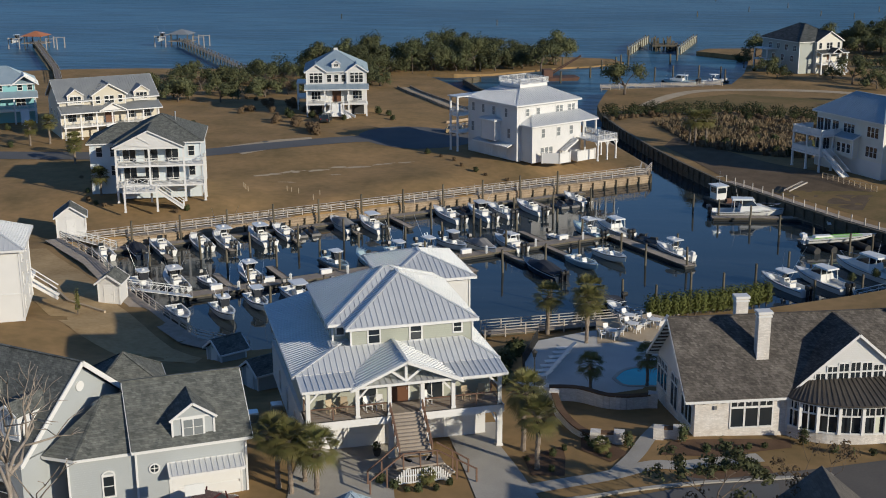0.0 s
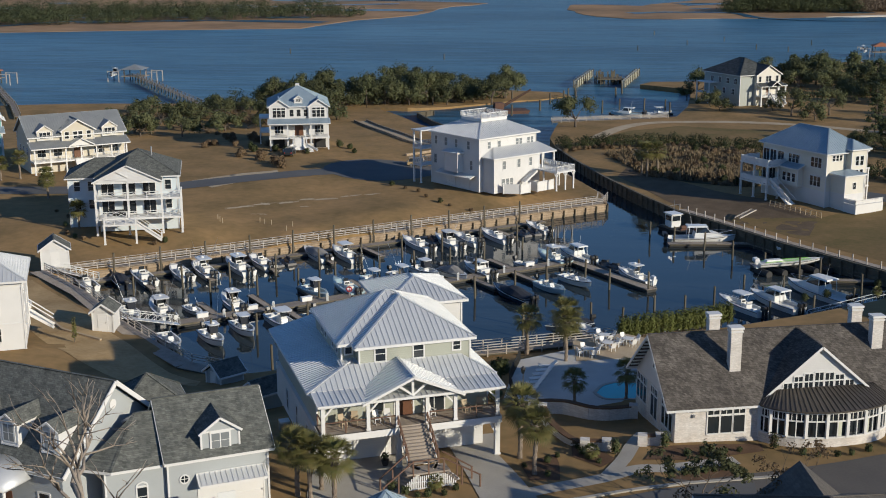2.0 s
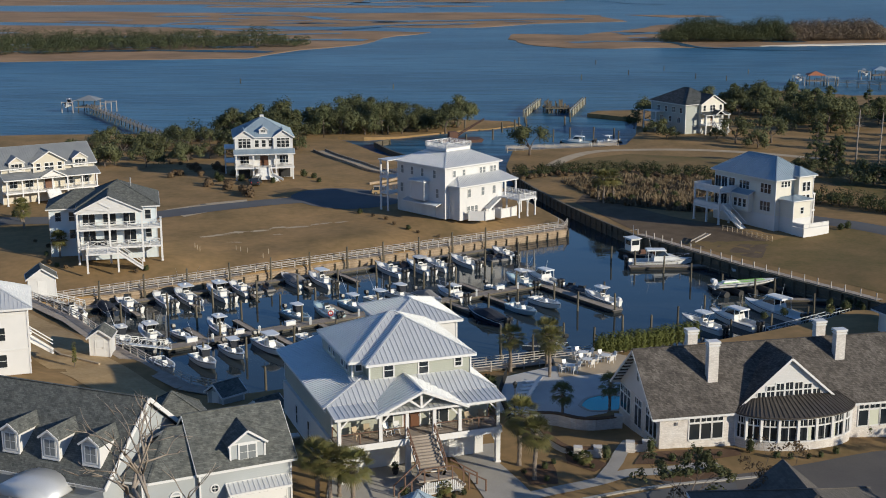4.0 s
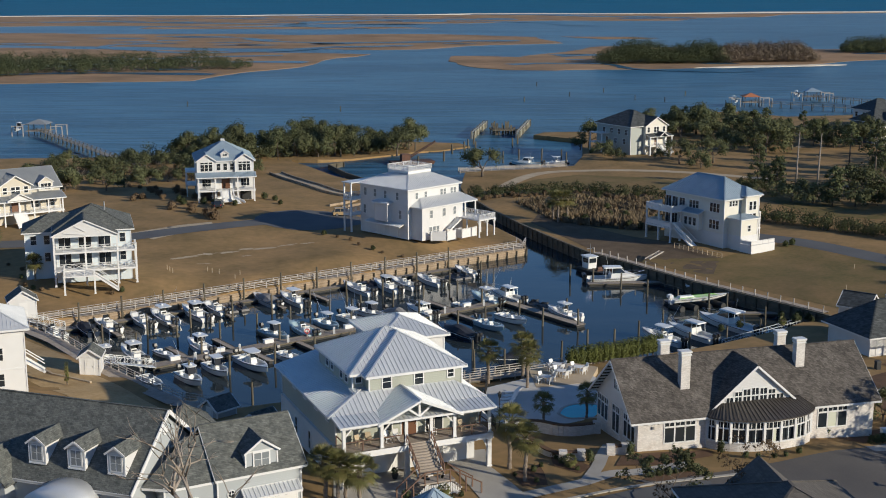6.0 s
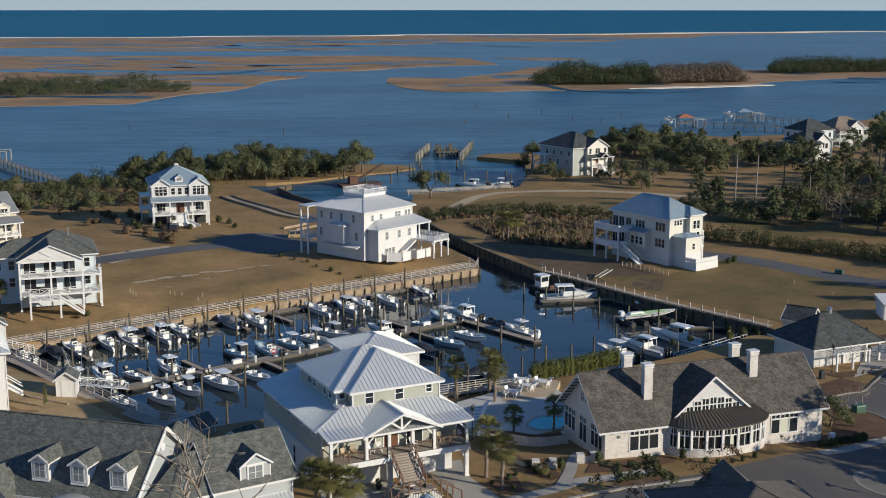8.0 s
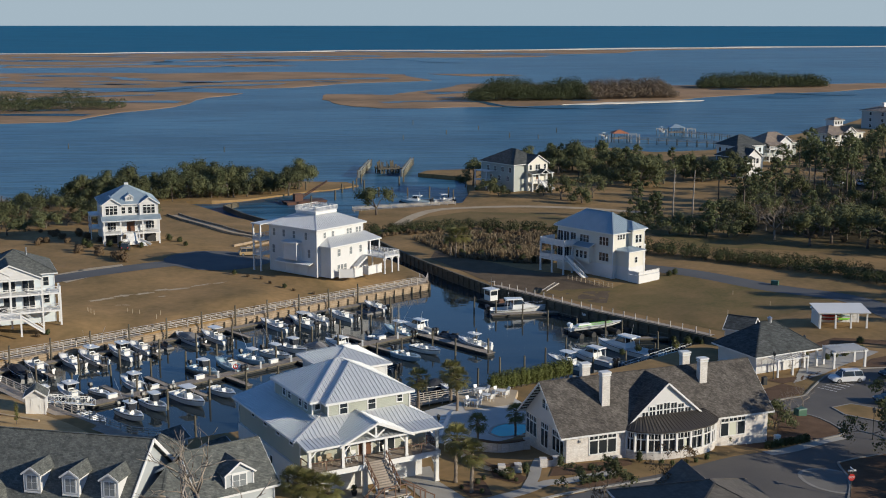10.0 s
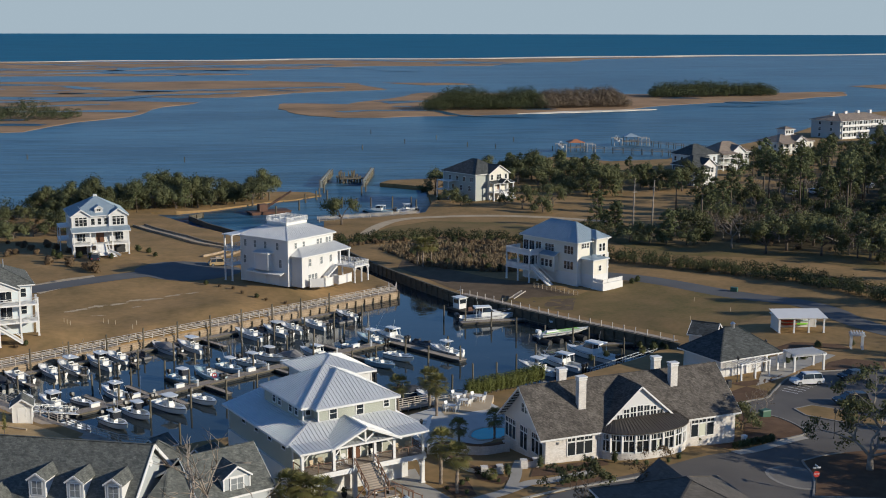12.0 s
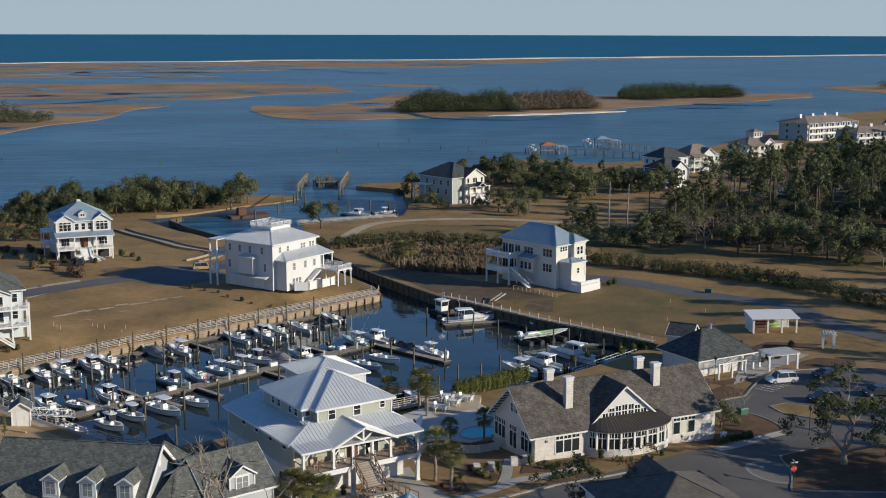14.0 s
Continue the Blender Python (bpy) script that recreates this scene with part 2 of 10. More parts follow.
RED = mk("red_plastic", (0.5, 0.04, 0.03), 0.5)
LIME = mk("lime_stripe", (0.25, 0.65, 0.05), 0.4)
LEAF_OAK = mk("oak_leaves", (0.138, 0.142, 0.068), 0.8, c2=(0.095, 0.106, 0.050), scale=0.4, fine=3, bump=0, spec=0.2, per_object=0.25)
LEAF_PINE = mk("pine_needles", (0.125, 0.138, 0.066), 0.8, c2=(0.088, 0.102, 0.048), scale=0.4, fine=3, bump=0, spec=0.2, per_object=0.25)
LEAF_HEDGE = mk("clipped_hedge_leaves", (0.125, 0.135, 0.035), 0.8, c2=(0.085, 0.10, 0.03), scale=0.5, fine=4, bump=0, spec=0.25, per_object=0.2)
LEAF_FAR = mk("island_foliage", (0.098, 0.110, 0.056), 0.9, c2=(0.060, 0.072, 0.038), scale=0.06, fine=0.4, bump=0, spec=0.1)
# grey-brown twigs with the distance haze mixed into the colour
TWIG_FAR = mk("hazed_island_twigs", (0.215, 0.170, 0.125), 0.9, c2=(0.15, 0.12, 0.09), scale=0.06, fine=0.4, bump=0, spec=0.1)
LEAF_SHRUB = mk("shrub_leaves", (0.060, 0.078, 0.030), 0.8, c2=(0.090, 0.092, 0.042), scale=0.5, fine=4, bump=0, spec=0.25, per_object=0.3)
LEAF_TAN = mk("winter_brush", (0.20, 0.14, 0.085), 0.9, c2=(0.14, 0.10, 0.06), scale=0.5, fine=3, bump=0, spec=0.1, per_object=0.25)
LEAF_PALM = mk("palmetto_fronds", (0.11, 0.125, 0.04), 0.6, c2=(0.17, 0.14, 0.05), scale=1.0, fine=5, bump=0, spec=0.3, per_object=0.2)
for lm_ in (LEAF_OAK, LEAF_PINE, LEAF_HEDGE, LEAF_FAR, TWIG_FAR, LEAF_SHRUB, LEAF_TAN, LEAF_PALM):
    nt_ = lm_.node_tree
    bs_ = nt_.nodes["Principled BSDF"]
    tl_ = nt_.nodes.new("ShaderNodeBsdfTranslucent")
    mx_ = nt_.nodes.new("ShaderNodeMixShader")
    mx_.inputs[0].default_value = 0.3
    nt_.links.new(bs_.inputs["Base Color"].links[0].from_socket, tl_.inputs[0])
    nt_.links.new(bs_.outputs[0], mx_.inputs[1])
    nt_.links.new(tl_.outputs[0], mx_.inputs[2])
    nt_.links.new(mx_.outputs[0], nt_.nodes["Material Output"].inputs[0])
BARK = mk("bark", (0.16, 0.125, 0.095), 0.95, c2=(0.09, 0.07, 0.055), scale=2, fine=12, bump=0.6)
REED = mk("dry_reed_grass", (0.235, 0.178, 0.112), 0.9, c2=(0.125, 0.098, 0.062), scale=0.12, fine=1.2, bump=0, spec=0.1)
PALM_BARK = mk("palm_trunk", (0.27, 0.22, 0.17), 0.95, c2=(0.13, 0.10, 0.075), scale=3, fine=9, bump=0.8)
PALE_BARK = mk("pale_bare_bark", (0.33, 0.28, 0.23), 0.95, c2=(0.20, 0.165, 0.13), scale=2, fine=12, bump=0.5)
RIVER = mk_water("estuary_water", (0.010, 0.050, 0.095), (0.052, 0.138, 0.215), 0.30, 0.5, 1.0, 1.14)
OCEAN = mk_water("ocean_water", (0.014, 0.100, 0.185), (0.022, 0.125, 0.215), 0.5, 0.2, 0.3, 1.1, 0.15)
BASIN = mk_water("marina_water", (0.020, 0.029, 0.034), (0.028, 0.038, 0.044), 0.035, 0.8, 0.06, 1.32)
POOL_WATER = mk_water("pool_water", (0.05, 0.40, 0.46), (0.08, 0.46, 0.50), 0.05, 1.5, 0.08)
CAR_WHITE = mk("white_car_paint", (0.72, 0.72, 0.72), 0.25, bump=0)
CAR_DARK = mk("dark_car_paint", (0.03, 0.035, 0.04), 0.25, bump=0)
CAR_TAN = mk("tan_car_paint", (0.42, 0.30, 0.16), 0.3, bump=0)
CAR_RED = mk("maroon_car_paint", (0.07, 0.02, 0.02), 0.25, bump=0)


# ---- mesh helpers ----
class M:
    """A growing mesh."""

    def __init__(self):
        self.v, self.f, self.n = [], [], []

    def face(self, pts):
        n = len(self.v)
        self.v += [tuple(p) for p in pts]
        self.f.append(tuple(range(n, n + len(pts))))
        return self

    def box(self, x0, y0, z0, x1, y1, z1):
        n = len(self.v)
        self.v += [(x0, y0, z0), (x1, y0, z0), (x1, y1, z0), (x0, y1, z0), (x0, y0, z1), (x1, y0, z1), (x1, y1, z1), (x0, y1, z1)]
        self.f += [(n + 3, n + 2, n + 1, n), (n + 4, n + 5, n + 6, n + 7), (n, n + 1, n + 5, n + 4), (n + 1, n + 2, n + 6, n + 5), (n + 2, n + 3, n + 7, n + 6), (n + 3, n, n + 4, n + 7)]
        return self

    def slab(self, poly, t):
        """A polygon with a thickness, straight down."""
        n, k = len(self.v), len(poly)
        self.v += [tuple(p) for p in poly] + [(p[0], p[1], p[2] - t) for p in poly]
        self.f.append(tuple(range(n, n + k)))
        self.f.append(tuple(range(n + 2 * k - 1, n + k - 1, -1)))
        self.f += [(n + i, n + k + i, n + k + (i + 1) % k, n + (i + 1) % k) for i in range(k)]
        return self

    def bar(self, p, q, w, h=None):
        """A beam with a rectangular section between two points."""
        h = h or w
        p, q = Vector(p), Vector(q)
        d = (q - p).normalized()
        s = d.cross(Vector((0, 0, 1)))
        s = Vector((1, 0, 0)) if s.length < 0.01 else s.normalized()
        u = s.cross(d)
        n = len(self.v)
        for c in (p, q):
            for a, b in ((-1, -1), (1, -1), (1, 1), (-1, 1)):
                self.v.append(tuple(c + s * (a * w / 2) + u * (b * h / 2)))
        self.f += [(n, n + 1, n + 2, n + 3), (n + 7, n + 6, n + 5, n + 4)] + [(n + i, n + 4 + i, n + 4 + (i + 1) % 4, n + (i + 1) % 4) for i in range(4)]
        return self

    def tube(self, pts, radii, k=7):
        """A tapered tube through points."""
        pts = [Vector(p) for p in pts]
        n = len(self.v)
        for i, p in enumerate(pts):
            d = (pts[min(i + 1, len(pts) - 1)] - pts[max(i - 1, 0)]).normalized()
            s = d.cross(Vector((0, 0, 1)))
            s = Vector((1, 0, 0)) if s.length < 0.05 else s.normalized()
            u = s.cross(d)
            for j in range(k):
                a = 2 * math.pi * j / k
                self.v.append(tuple(p + (s * math.cos(a) + u * math.sin(a)) * radii[i]))
        for i in range(len(pts) - 1):
            for j in range(k):
                a, b = n + i * k + j, n + i * k + (j + 1) % k
                self.f.append((a, b, b + k, a + k))
        self.f.append(tuple(range(n, n + k)))
        self.f.append(tuple(range(n + len(pts) * k - 1, n + (len(pts) - 1) * k - 1, -1)))
        return self

    def loft(self, rings, cap=True):
        """Skin through rings with the same number of points."""
        n, k = len(self.v), len(rings[0])
        for r in rings:
            self.v += [tuple(p) for p in r]
        for i in range(len(rings) - 1):
            for j in range(k):
                a, b = n + i * k + j, n + i * k + (j + 1) % k
                self.f.append((a, b, b + k, a + k))
        if cap:
            self.f.append(tuple(range(n + k - 1, n - 1, -1)))
            self.f.append(tuple(range(n + (len(rings) - 1) * k, n + len(rings) * k)))
        return self

    def ribs(self, poly, gap, w=0.035, h=0.05):
        """Standing seams up the slope of a roof plane."""
        P = [Vector(p) for p in poly]
        nor = Vector((0, 0, 0))
        for i in range(len(P)):
            nor += P[i].cross(P[(i + 1) % len(P)])
        nor.normalize()
        if nor.z < 0:
            nor = -nor
        u = Vector((-nor.y, nor.x, 0)).normalized()
        v = nor.cross(u)
        us = [p.dot(u) for p in P]
        x = math.ceil((min(us) + 0.05) / gap) * gap
        while x < max(us) - 0.05:
            hits = []
            for i in range(len(P)):
                a, b = P[i], P[(i + 1) % len(P)]
                ua, ub = a.dot(u), b.dot(u)
                if (ua - x) * (ub - x) < 0:
                    hits.append(a.lerp(b, (x - ua) / (ub - ua)))
            if len(hits) == 2 and (hits[0] - hits[1]).length > 0.1:
                self.bar(hits[0] + nor * h / 2, hits[1] + nor * h / 2, w, h)
            x += gap
        return self

    def mesh(self, name, smooth=False):
        me = bpy.data.meshes.new(name)
        me.from_pydata(self.v, [], self.f)
        if smooth or self.n:
            me.polygons.foreach_set("use_smooth", [True] * len(me.polygons))
        me.update()
        if len(self.n) == len(self.v) and self.n:
            me.normals_split_custom_set_from_vertices(self.n)
        return me


def put(name, me, material, parent=None, label="", m=None):
    if not me.materials:
        me.materials.append(material)
    ob = new(name, me)
    if parent:
        ob.parent = parent
    if m is not None:
        ob.matrix_basis = m
    if label:
        ob["label"] = label
    return ob


def part(name, mm, material, parent=None, label="", smooth=False):
    """One mesh object of its own, under its thing."""
    if mm.n:
        return put(name, mm.mesh(name), material, parent, label)
    bm = bmesh.new()
    me = mm.mesh(name, smooth)
    bm.from_mesh(me)
    bmesh.ops.recalc_face_normals(bm, faces=bm.faces)
    bm.to_mesh(me)
    bm.free()
    return put(name, me, material, parent, label)


def thing(name, x, y, z, rot, label, category, group=""):
    ob = new(name)
    ob.matrix_basis = pose(x, y, z, 0, 0, rot)
    return tagged(ob, label, category, group)


# ---- the lie of the land ----
STREET_Z = [(-14, -6, 7.5), (0, 0, 7.5), (-8, 8, 7.3), (8, -8, 7.4), (-25, -15, 7.3), (-34, -14, 7), (14, 0, 7.6), (30, 2, 7.4), (42, 16, 6.6), (20, 18, 6.9), (6, 16, 6.5), (6, 24, 6.3), (-10, 28, 3.8), (-26, 22, 3.6), (-36, 14, 5), (-60, 26, 5), (-80, 20, 6), (62, 25, 5.2), (48, 4, 6.6), (0, -120, 7)]
BANK_Z = [(8, 32, 5.9), (2, 39, 4.2), (22, 50, 4.6), (42, 62, 4.6), (-38, 31, 2.5), (-52, 45, 2.6), (-56, 40, 3.2), (-72, 68, 2.9), (-75, 40, 5), (50, 48, 5), (62, 40, 5), (75, 76, 4.2), (90, 85, 4.2), (58, 70, 3.6), (60, 95, 3), (45, 110, 2.6), (-40, 100, 3), (-60, 96, 3.4), (-80, 100, 3.5)]
POINT_Z = [(45, 130, 3.2), (70, 130, 3.6), (100, 120, 4), (-15, 135, 3.6), (-30, 115, 3.2), (-60, 140, 3.7), (-60, 172, 3.6), (-100, 145, 3.6), (-130, 160, 3.6), (-40, 200, 2.2), (-90, 220, 1.8), (-150, 235, 1.2), (-50, 260, 1.4), (10, 180, 2.4), (20, 150, 2.4), (15, 215, 2.6), (40, 200, 2.8), (80, 180, 3.4), (130, 200, 4)]
OUTER_Z = [(-22, 288, 0.5), (-40, 272, 0.6), (-13, 294, 0.4), (-50, 265, 0.7), (-5, 303, 0.4), (-31, 280, 0.5), (-58, 262, 0.9), (-44, 234, 1.3), (-33, 214, 1.6), (-110, 262, 0.7), (-30, 300, 0.8), (-10, 305, 0.6), (50, 262, 3), (30, 320, 1.5), (90, 380, 1.2), (130, 300, 3.4), (160, 330, 3.6), (250, 450, 3.2), (200, 100, 6), (100, -60, 7), (-100, -60, 7), (-200, 0, 6), (-300, 150, 2), (300, 500, 2)]
# the top of the bulkheads: low beside the lawn, higher below the bare bank
RIM_Z = [(-72.2 + 80.0 * k / 7, 70.0 + 61.4 * k / 7, 1.42) for k in range(8)] + [(7, 139, 1.7), (0, 158, 1.7), (-12, 188, 1.5)]
RIM_Z += [(20.5 + 32 * k / 4, 123 - 44 * k / 4, 2.15) for k in range(5)] + [(14, 140, 2.1), (8, 155, 2.0), (-64, 60, 2.3)]
HX = np.array(STREET_Z + BANK_Z + POINT_Z + OUTER_Z + RIM_Z)


def ground_z(x, y):
    d2 = (HX[:, 0] - x) ** 2 + (HX[:, 1] - y) ** 2 + 6.0
    w = 1.0 / d2 ** 1.75
    return float((w * HX[:, 2]).sum() / w.sum())


from mathutils.geometry import delaunay_2d_cdt


def inside(p, poly):
    c = False
    j = len(poly) - 1
    for i in range(len(poly)):
        (xi, yi), (xj, yj) = poly[i], poly[j]
        if (yi > p[1]) != (yj > p[1]) and p[0] < (xj - xi) * (p[1] - yi) / (yj - yi) + xi:
            c = not c
        j = i
    return c


def sheet(outline, steps, zfun, skirt=0.0):
    """A polygon of land filled with points on one or more grids, its height from zfun; skirt: how far its rim goes down."""
    ring = []
    for i in range(len(outline)):
        a, b = Vector(outline[i]), Vector(outline[(i + 1) % len(outline)])
        k = max(1, int((b - a).length / max(steps[0][0], 0.5) / 1.0)) if (b - a).length < 200 else 12
        ring += [tuple(a.lerp(b, j / k)) for j in range(k)]
    pts = list(ring)
    for step, (x0, y0, x1, y1) in steps:
        gx = np.arange(x0, x1, step)
        gy = np.arange(y0, y1, step)
        for i, x in enumerate(gx):
            for y in gy:
                p = (x + (0.5 * step if int(round((y - y0) / step)) % 2 else 0), y)
                if inside(p, outline):
                    pts.append(p)
    n = len(ring)
    vs, es, fs, _, _, _ = delaunay_2d_cdt([Vector(p) for p in pts], [], [list(range(n))], 1, 1e-4)
    mm = M()
    mm.v = [(p.x, p.y, zfun(p.x, p.y)) for p in vs]
    mm.f = [tuple(f) for f in fs]
    if skirt:
        for i in range(n):
            a, b = ring[i], ring[(i + 1) % n]
            za, zb = zfun(*a), zfun(*b)
            mm.face([(a[0], a[1], za), (b[0], b[1], zb), (b[0], b[1], -skirt), (a[0], a[1], -skirt)])
    return mm


def drape(name, outline, material, up, step=1.5, label="", category="", kind="structure", thick=0.0):
    xs, ys = [p[0] for p in outline], [p[1] for p in outline]
    mm = sheet(outline, [(step, (min(xs), min(ys), max(xs), max(ys)))], lambda x, y: ground_z(x, y) + up)
    if thick:
        for i in range(len(outline)):
            a, b = outline[i], outline[(i + 1) % len(outline)]
            za, zb = ground_z(*a) + up, ground_z(*b) + up
            mm.face([(*a, za), (*b, zb), (*b, zb - thick), (*a, za - thick)])
    me = mm.mesh(name, True)
    return tagged(put(name, me, material), label, category, "", kind)


def ribbon(line, width):
    """The outline of a strip along a line."""
    L, R = [], []
    for i, p in enumerate(line):
        a, b = Vector(line[max(i - 1, 0)]), Vector(line[min(i + 1, len(line) - 1)])
        d = (b - a).normalized()
        n = Vector((-d.y, d.x)) * width / 2
        L.append((p[0] + n.x, p[1] + n.y))
        R.append((p[0] - n.x, p[1] - n.y))
    return L + R[::-1]


def offset_line(line, d):
    """The line moved to its left by d."""
    res = []
    for i, p in enumerate(line):
        a, b = Vector(line[max(i - 1, 0)]), Vector(line[min(i + 1, len(line) - 1)])
        t = (b - a).normalized()
        res.append((p[0] - t.y * d, p[1] + t.x * d))
    return res


def kerb(line, label, width=0.25, up=0.17):
    """A low kerb along a line on the ground."""
    km = M()
    for a, b in zip(line, line[1:]):
        km.bar((*a, ground_z(*a) + up - 0.1), (*b, ground_z(*b) + up - 0.1), width, 0.2)
    return tagged(part("kerb", km, KERB_STONE), label, "kerb", "", "structure")


def smooth_line(pts, k=6):
    """Catmull-Rom through points."""
    out = []
    for i in range(len(pts) - 1):
        p0, p1, p2, p3 = (Vector(pts[max(0, min(len(pts) - 1, i + j))]) for j in (-1, 0, 1, 2))
        for s in range(k):
            t = s / k
            out.append(tuple(0.5 * (2 * p1 + (p2 - p0) * t + (2 * p0 - 5 * p1 + 4 * p2 - p3) * t * t + (3 * p1 - p0 - 3 * p2 + p3) * t ** 3)))
    out.append(tuple(pts[-1]))
    return out


WALL_A, WALL_B = (-72.2, 70.0), (7.8, 131.4)
WEST_SHORE = [(-900, 150), (-320, 200), (-181, 247), (-163, 256), (-142, 262), (-107, 271), (-78, 288), (-50, 304), (-25, 312), (-8, 309), (-4, 301), (-13, 291), (-22, 285.2), (-30.5, 277), (-40, 268), (-50, 262), (-58, 263), (-57, 258), (-50.7, 247), (-43.3, 232), (-32, 212.5), (-23, 203), (-16, 200), (-9, 182), (-2.5, 165), (2.5, 151), (7, 139)]
MARINA_SHORE = [WALL_B, WALL_A, (-74, 67.5), (-61, 57.5), (-51.5, 45.5), (-44, 37.5), (-37, 30.5), (-30, 28.5), (-20, 31), (-6, 36), (3, 39.5), (10.6, 42), (22.6, 47.5), (32, 53.5), (42, 61), (50, 70), (53.5, 77.5)]
EAST_SHORE = [(49, 83.5), (36, 100), (24.5, 117.5), (20.5, 123), (13, 140), (7.5, 154), (1, 173), (-3.4, 188), (-6, 205), (-5, 232), (8, 237), (26, 243), (30, 262), (34, 312), (18, 326), (22, 334), (36, 336), (60, 362), (80, 396), (104, 416), (122, 392), (146, 390), (228, 476), (284, 560), (370, 672), (900, 1000), (2500, 1400), (2500, -600), (-900, -600)]
LAND = WEST_SHORE + MARINA_SHORE + EAST_SHORE
ground = sheet(LAND, [(3.0, (-150, -30, 130, 345)), (25.0, (-600, -250, 600, 700)), (150.0, (-880, -590, 2400, 1300))], ground_z, 1.5)
tagged(put("ground", ground.mesh("ground", True), GRASS), "dormant tan-brown winter lawn sloping down to the marina", "ground", "", "structure")

# the river, sounds and ocean: one sheet, lifting slightly with the far horizon
wm = M()
RAD = [0, 40, 90, 160, 260, 420, 700, 1100, 1700, 2500, 3300, 3700, 4300, 4880]
for i, r in enumerate(RAD):
    for j in range(72):
        a = 2 * math.pi * j / 72
        z = 0.0 if r <= 3300 else 36.0 * ((r - 3300) / 1580) ** 1.3
        wm.v.append((r * math.cos(a), 60 + r * math.sin(a), z))
for i in range(len(RAD) - 1):
    for j in range(72):
        a, b = i * 72 + j, i * 72 + (j + 1) % 72
        wm.f.append((a, b, b + 72, a + 72))
tagged(put("water", wm.mesh("water", True), RIVER), "rippled dark blue water of marina, river and sea", "water", "", "structure")


# the open sea beyond the beach
om = M()
SEA = smooth_line([(-2300, 1900), (-1400, 2004), (-444, 2150), (366, 2408), (900, 2605), (1560, 2825), (2300, 3030)], 8)
SEA_RINGS = (0, 3300, 3700, 4300, 4874)
for k, r in enumerate(SEA_RINGS):
    for x, y in SEA:
        q = math.hypot(x, y - 60)
        f = 1.0 if k == 0 else max(1.0, r / q)
        d = q * f
        om.v.append((x * f, 60 + (y - 60) * f, (0.0 if d <= 3300 else 36.0 * ((d - 3300) / 1580) ** 1.3) + (1.6 if k else 0.15)))
for k in range(len(SEA_RINGS) - 1):
    for j in range(len(SEA) - 1):
        a = k * len(SEA) + j
        om.f.append((a, a + 1, a + 1 + len(SEA), a + len(SEA)))
tagged(put("ocean", om.mesh("ocean", True), OCEAN), "deep teal-blue open sea beyond the beach", "water", "", "structure")

BASIN_LINE = [(-76, 70.5), (7.8, 134), (7, 139), (2.5, 151), (-2.5, 165), (-9, 182), (-3.4, 188), (1, 173), (7.5, 154), (13, 140), (20.5, 123), (36, 101), (56, 78), (53, 66), (42, 54), (10, 36), (-30, 26), (-75, 64)][::-1]
basin = sheet(BASIN_LINE, [(8.0, (-80, 20, 60, 190))], lambda x, y: 0.03)
tagged(put("basin_water", basin.mesh("basin_water", True), BASIN), "calm dark water of the marina basin", "water", "", "structure")


def island(name, outline, z, material, label):
    xs, ys = [p[0] for p in outline], [p[1] for p in outline]
    step = max(max(xs) - min(xs), max(ys) - min(ys)) / 24
    fine = []
    for i in range(len(outline)):
        a, b = Vector(outline[i]), Vector(outline[(i + 1) % len(outline)])
        k = max(1, int((b - a).length / (step * 0.6)))
        for j in range(k):
            q = a.lerp(b, j / k)
            s = step * 0.35
            fine.append((q.x + s * noise.noise((q.x / step / 2, q.y / step / 2, 1.3)), q.y + s * 1.6 * noise.noise((q.x / step / 2, q.y / step / 2, 7.7))))
    mm = sheet(fine, [(step, (min(xs), min(ys), max(xs), max(ys)))], lambda x, y: z * 0.35 + 0.10 * noise.noise((x / 30, y / 30, 0)), 0.5)
    return tagged(put(name, mm.mesh(name, True), material), label, "marsh", "", "structure")


MARSH_LABEL = "flat tan salt marsh island between tidal creeks"
island("marsh_west", [(-1200, 500), (-322, 545), (-234, 562), (-157, 590), (-140, 662), (-106, 775), (-90, 876), (-168, 905), (-224, 930), (-1200, 1100)], 0.6, MARSH, MARSH_LABEL)
island("marsh_middle", [(-24, 785), (-16, 747), (13, 690), (74, 698), (182, 731), (256, 787), (386, 865), (469, 928), (500, 985), (400, 985), (287, 966), (180, 985), (108, 1004), (60, 900), (27, 835), (-19, 854)], 0.6, MARSH, MARSH_LABEL)
island("marsh_north", [(-1200, 1150), (-232, 974), (-89, 934), (-4, 996), (72, 1072), (70, 1222), (-95, 1300), (-198, 1247), (-286, 1256), (-1200, 1400)], 0.5, MARSH, MARSH_LABEL)
island("marsh_islet", [(85, 1225), (160, 1218), (180, 1180), (124, 1160)], 0.5, MARSH, MARSH_LABEL)
island("marsh_outer", [(-1400, 1500), (-341, 1546), (-173, 1640), (21, 1698), (120, 1830), (300, 1875), (430, 2050), (615, 2330), (900, 2480), (880, 2500), (366, 2320), (100, 2230), (-444, 2080), (-1400, 1900)], 0.5, MARSH, MARSH_LABEL)
island("marsh_east", [(557, 1108), (574, 1000), (900, 1050), (900, 1300), (667, 1170)], 0.5, MARSH, MARSH_LABEL)
island("marsh_creek", [(-420, 1440), (-200, 1440), (-60, 1480), (-120, 1530), (-420, 1500)], 0.5, MARSH, MARSH_LABEL)
island("beach", [(-1400, 1960), (-444, 2110), (100, 2260), (366, 2350), (900, 2530), (1452, 2690), (1558, 2790), (1560, 2800), (900, 2600), (366, 2400), (-444, 2140), (-1400, 1995)], 1.6, BEACH, "long white sand beach of the barrier island")
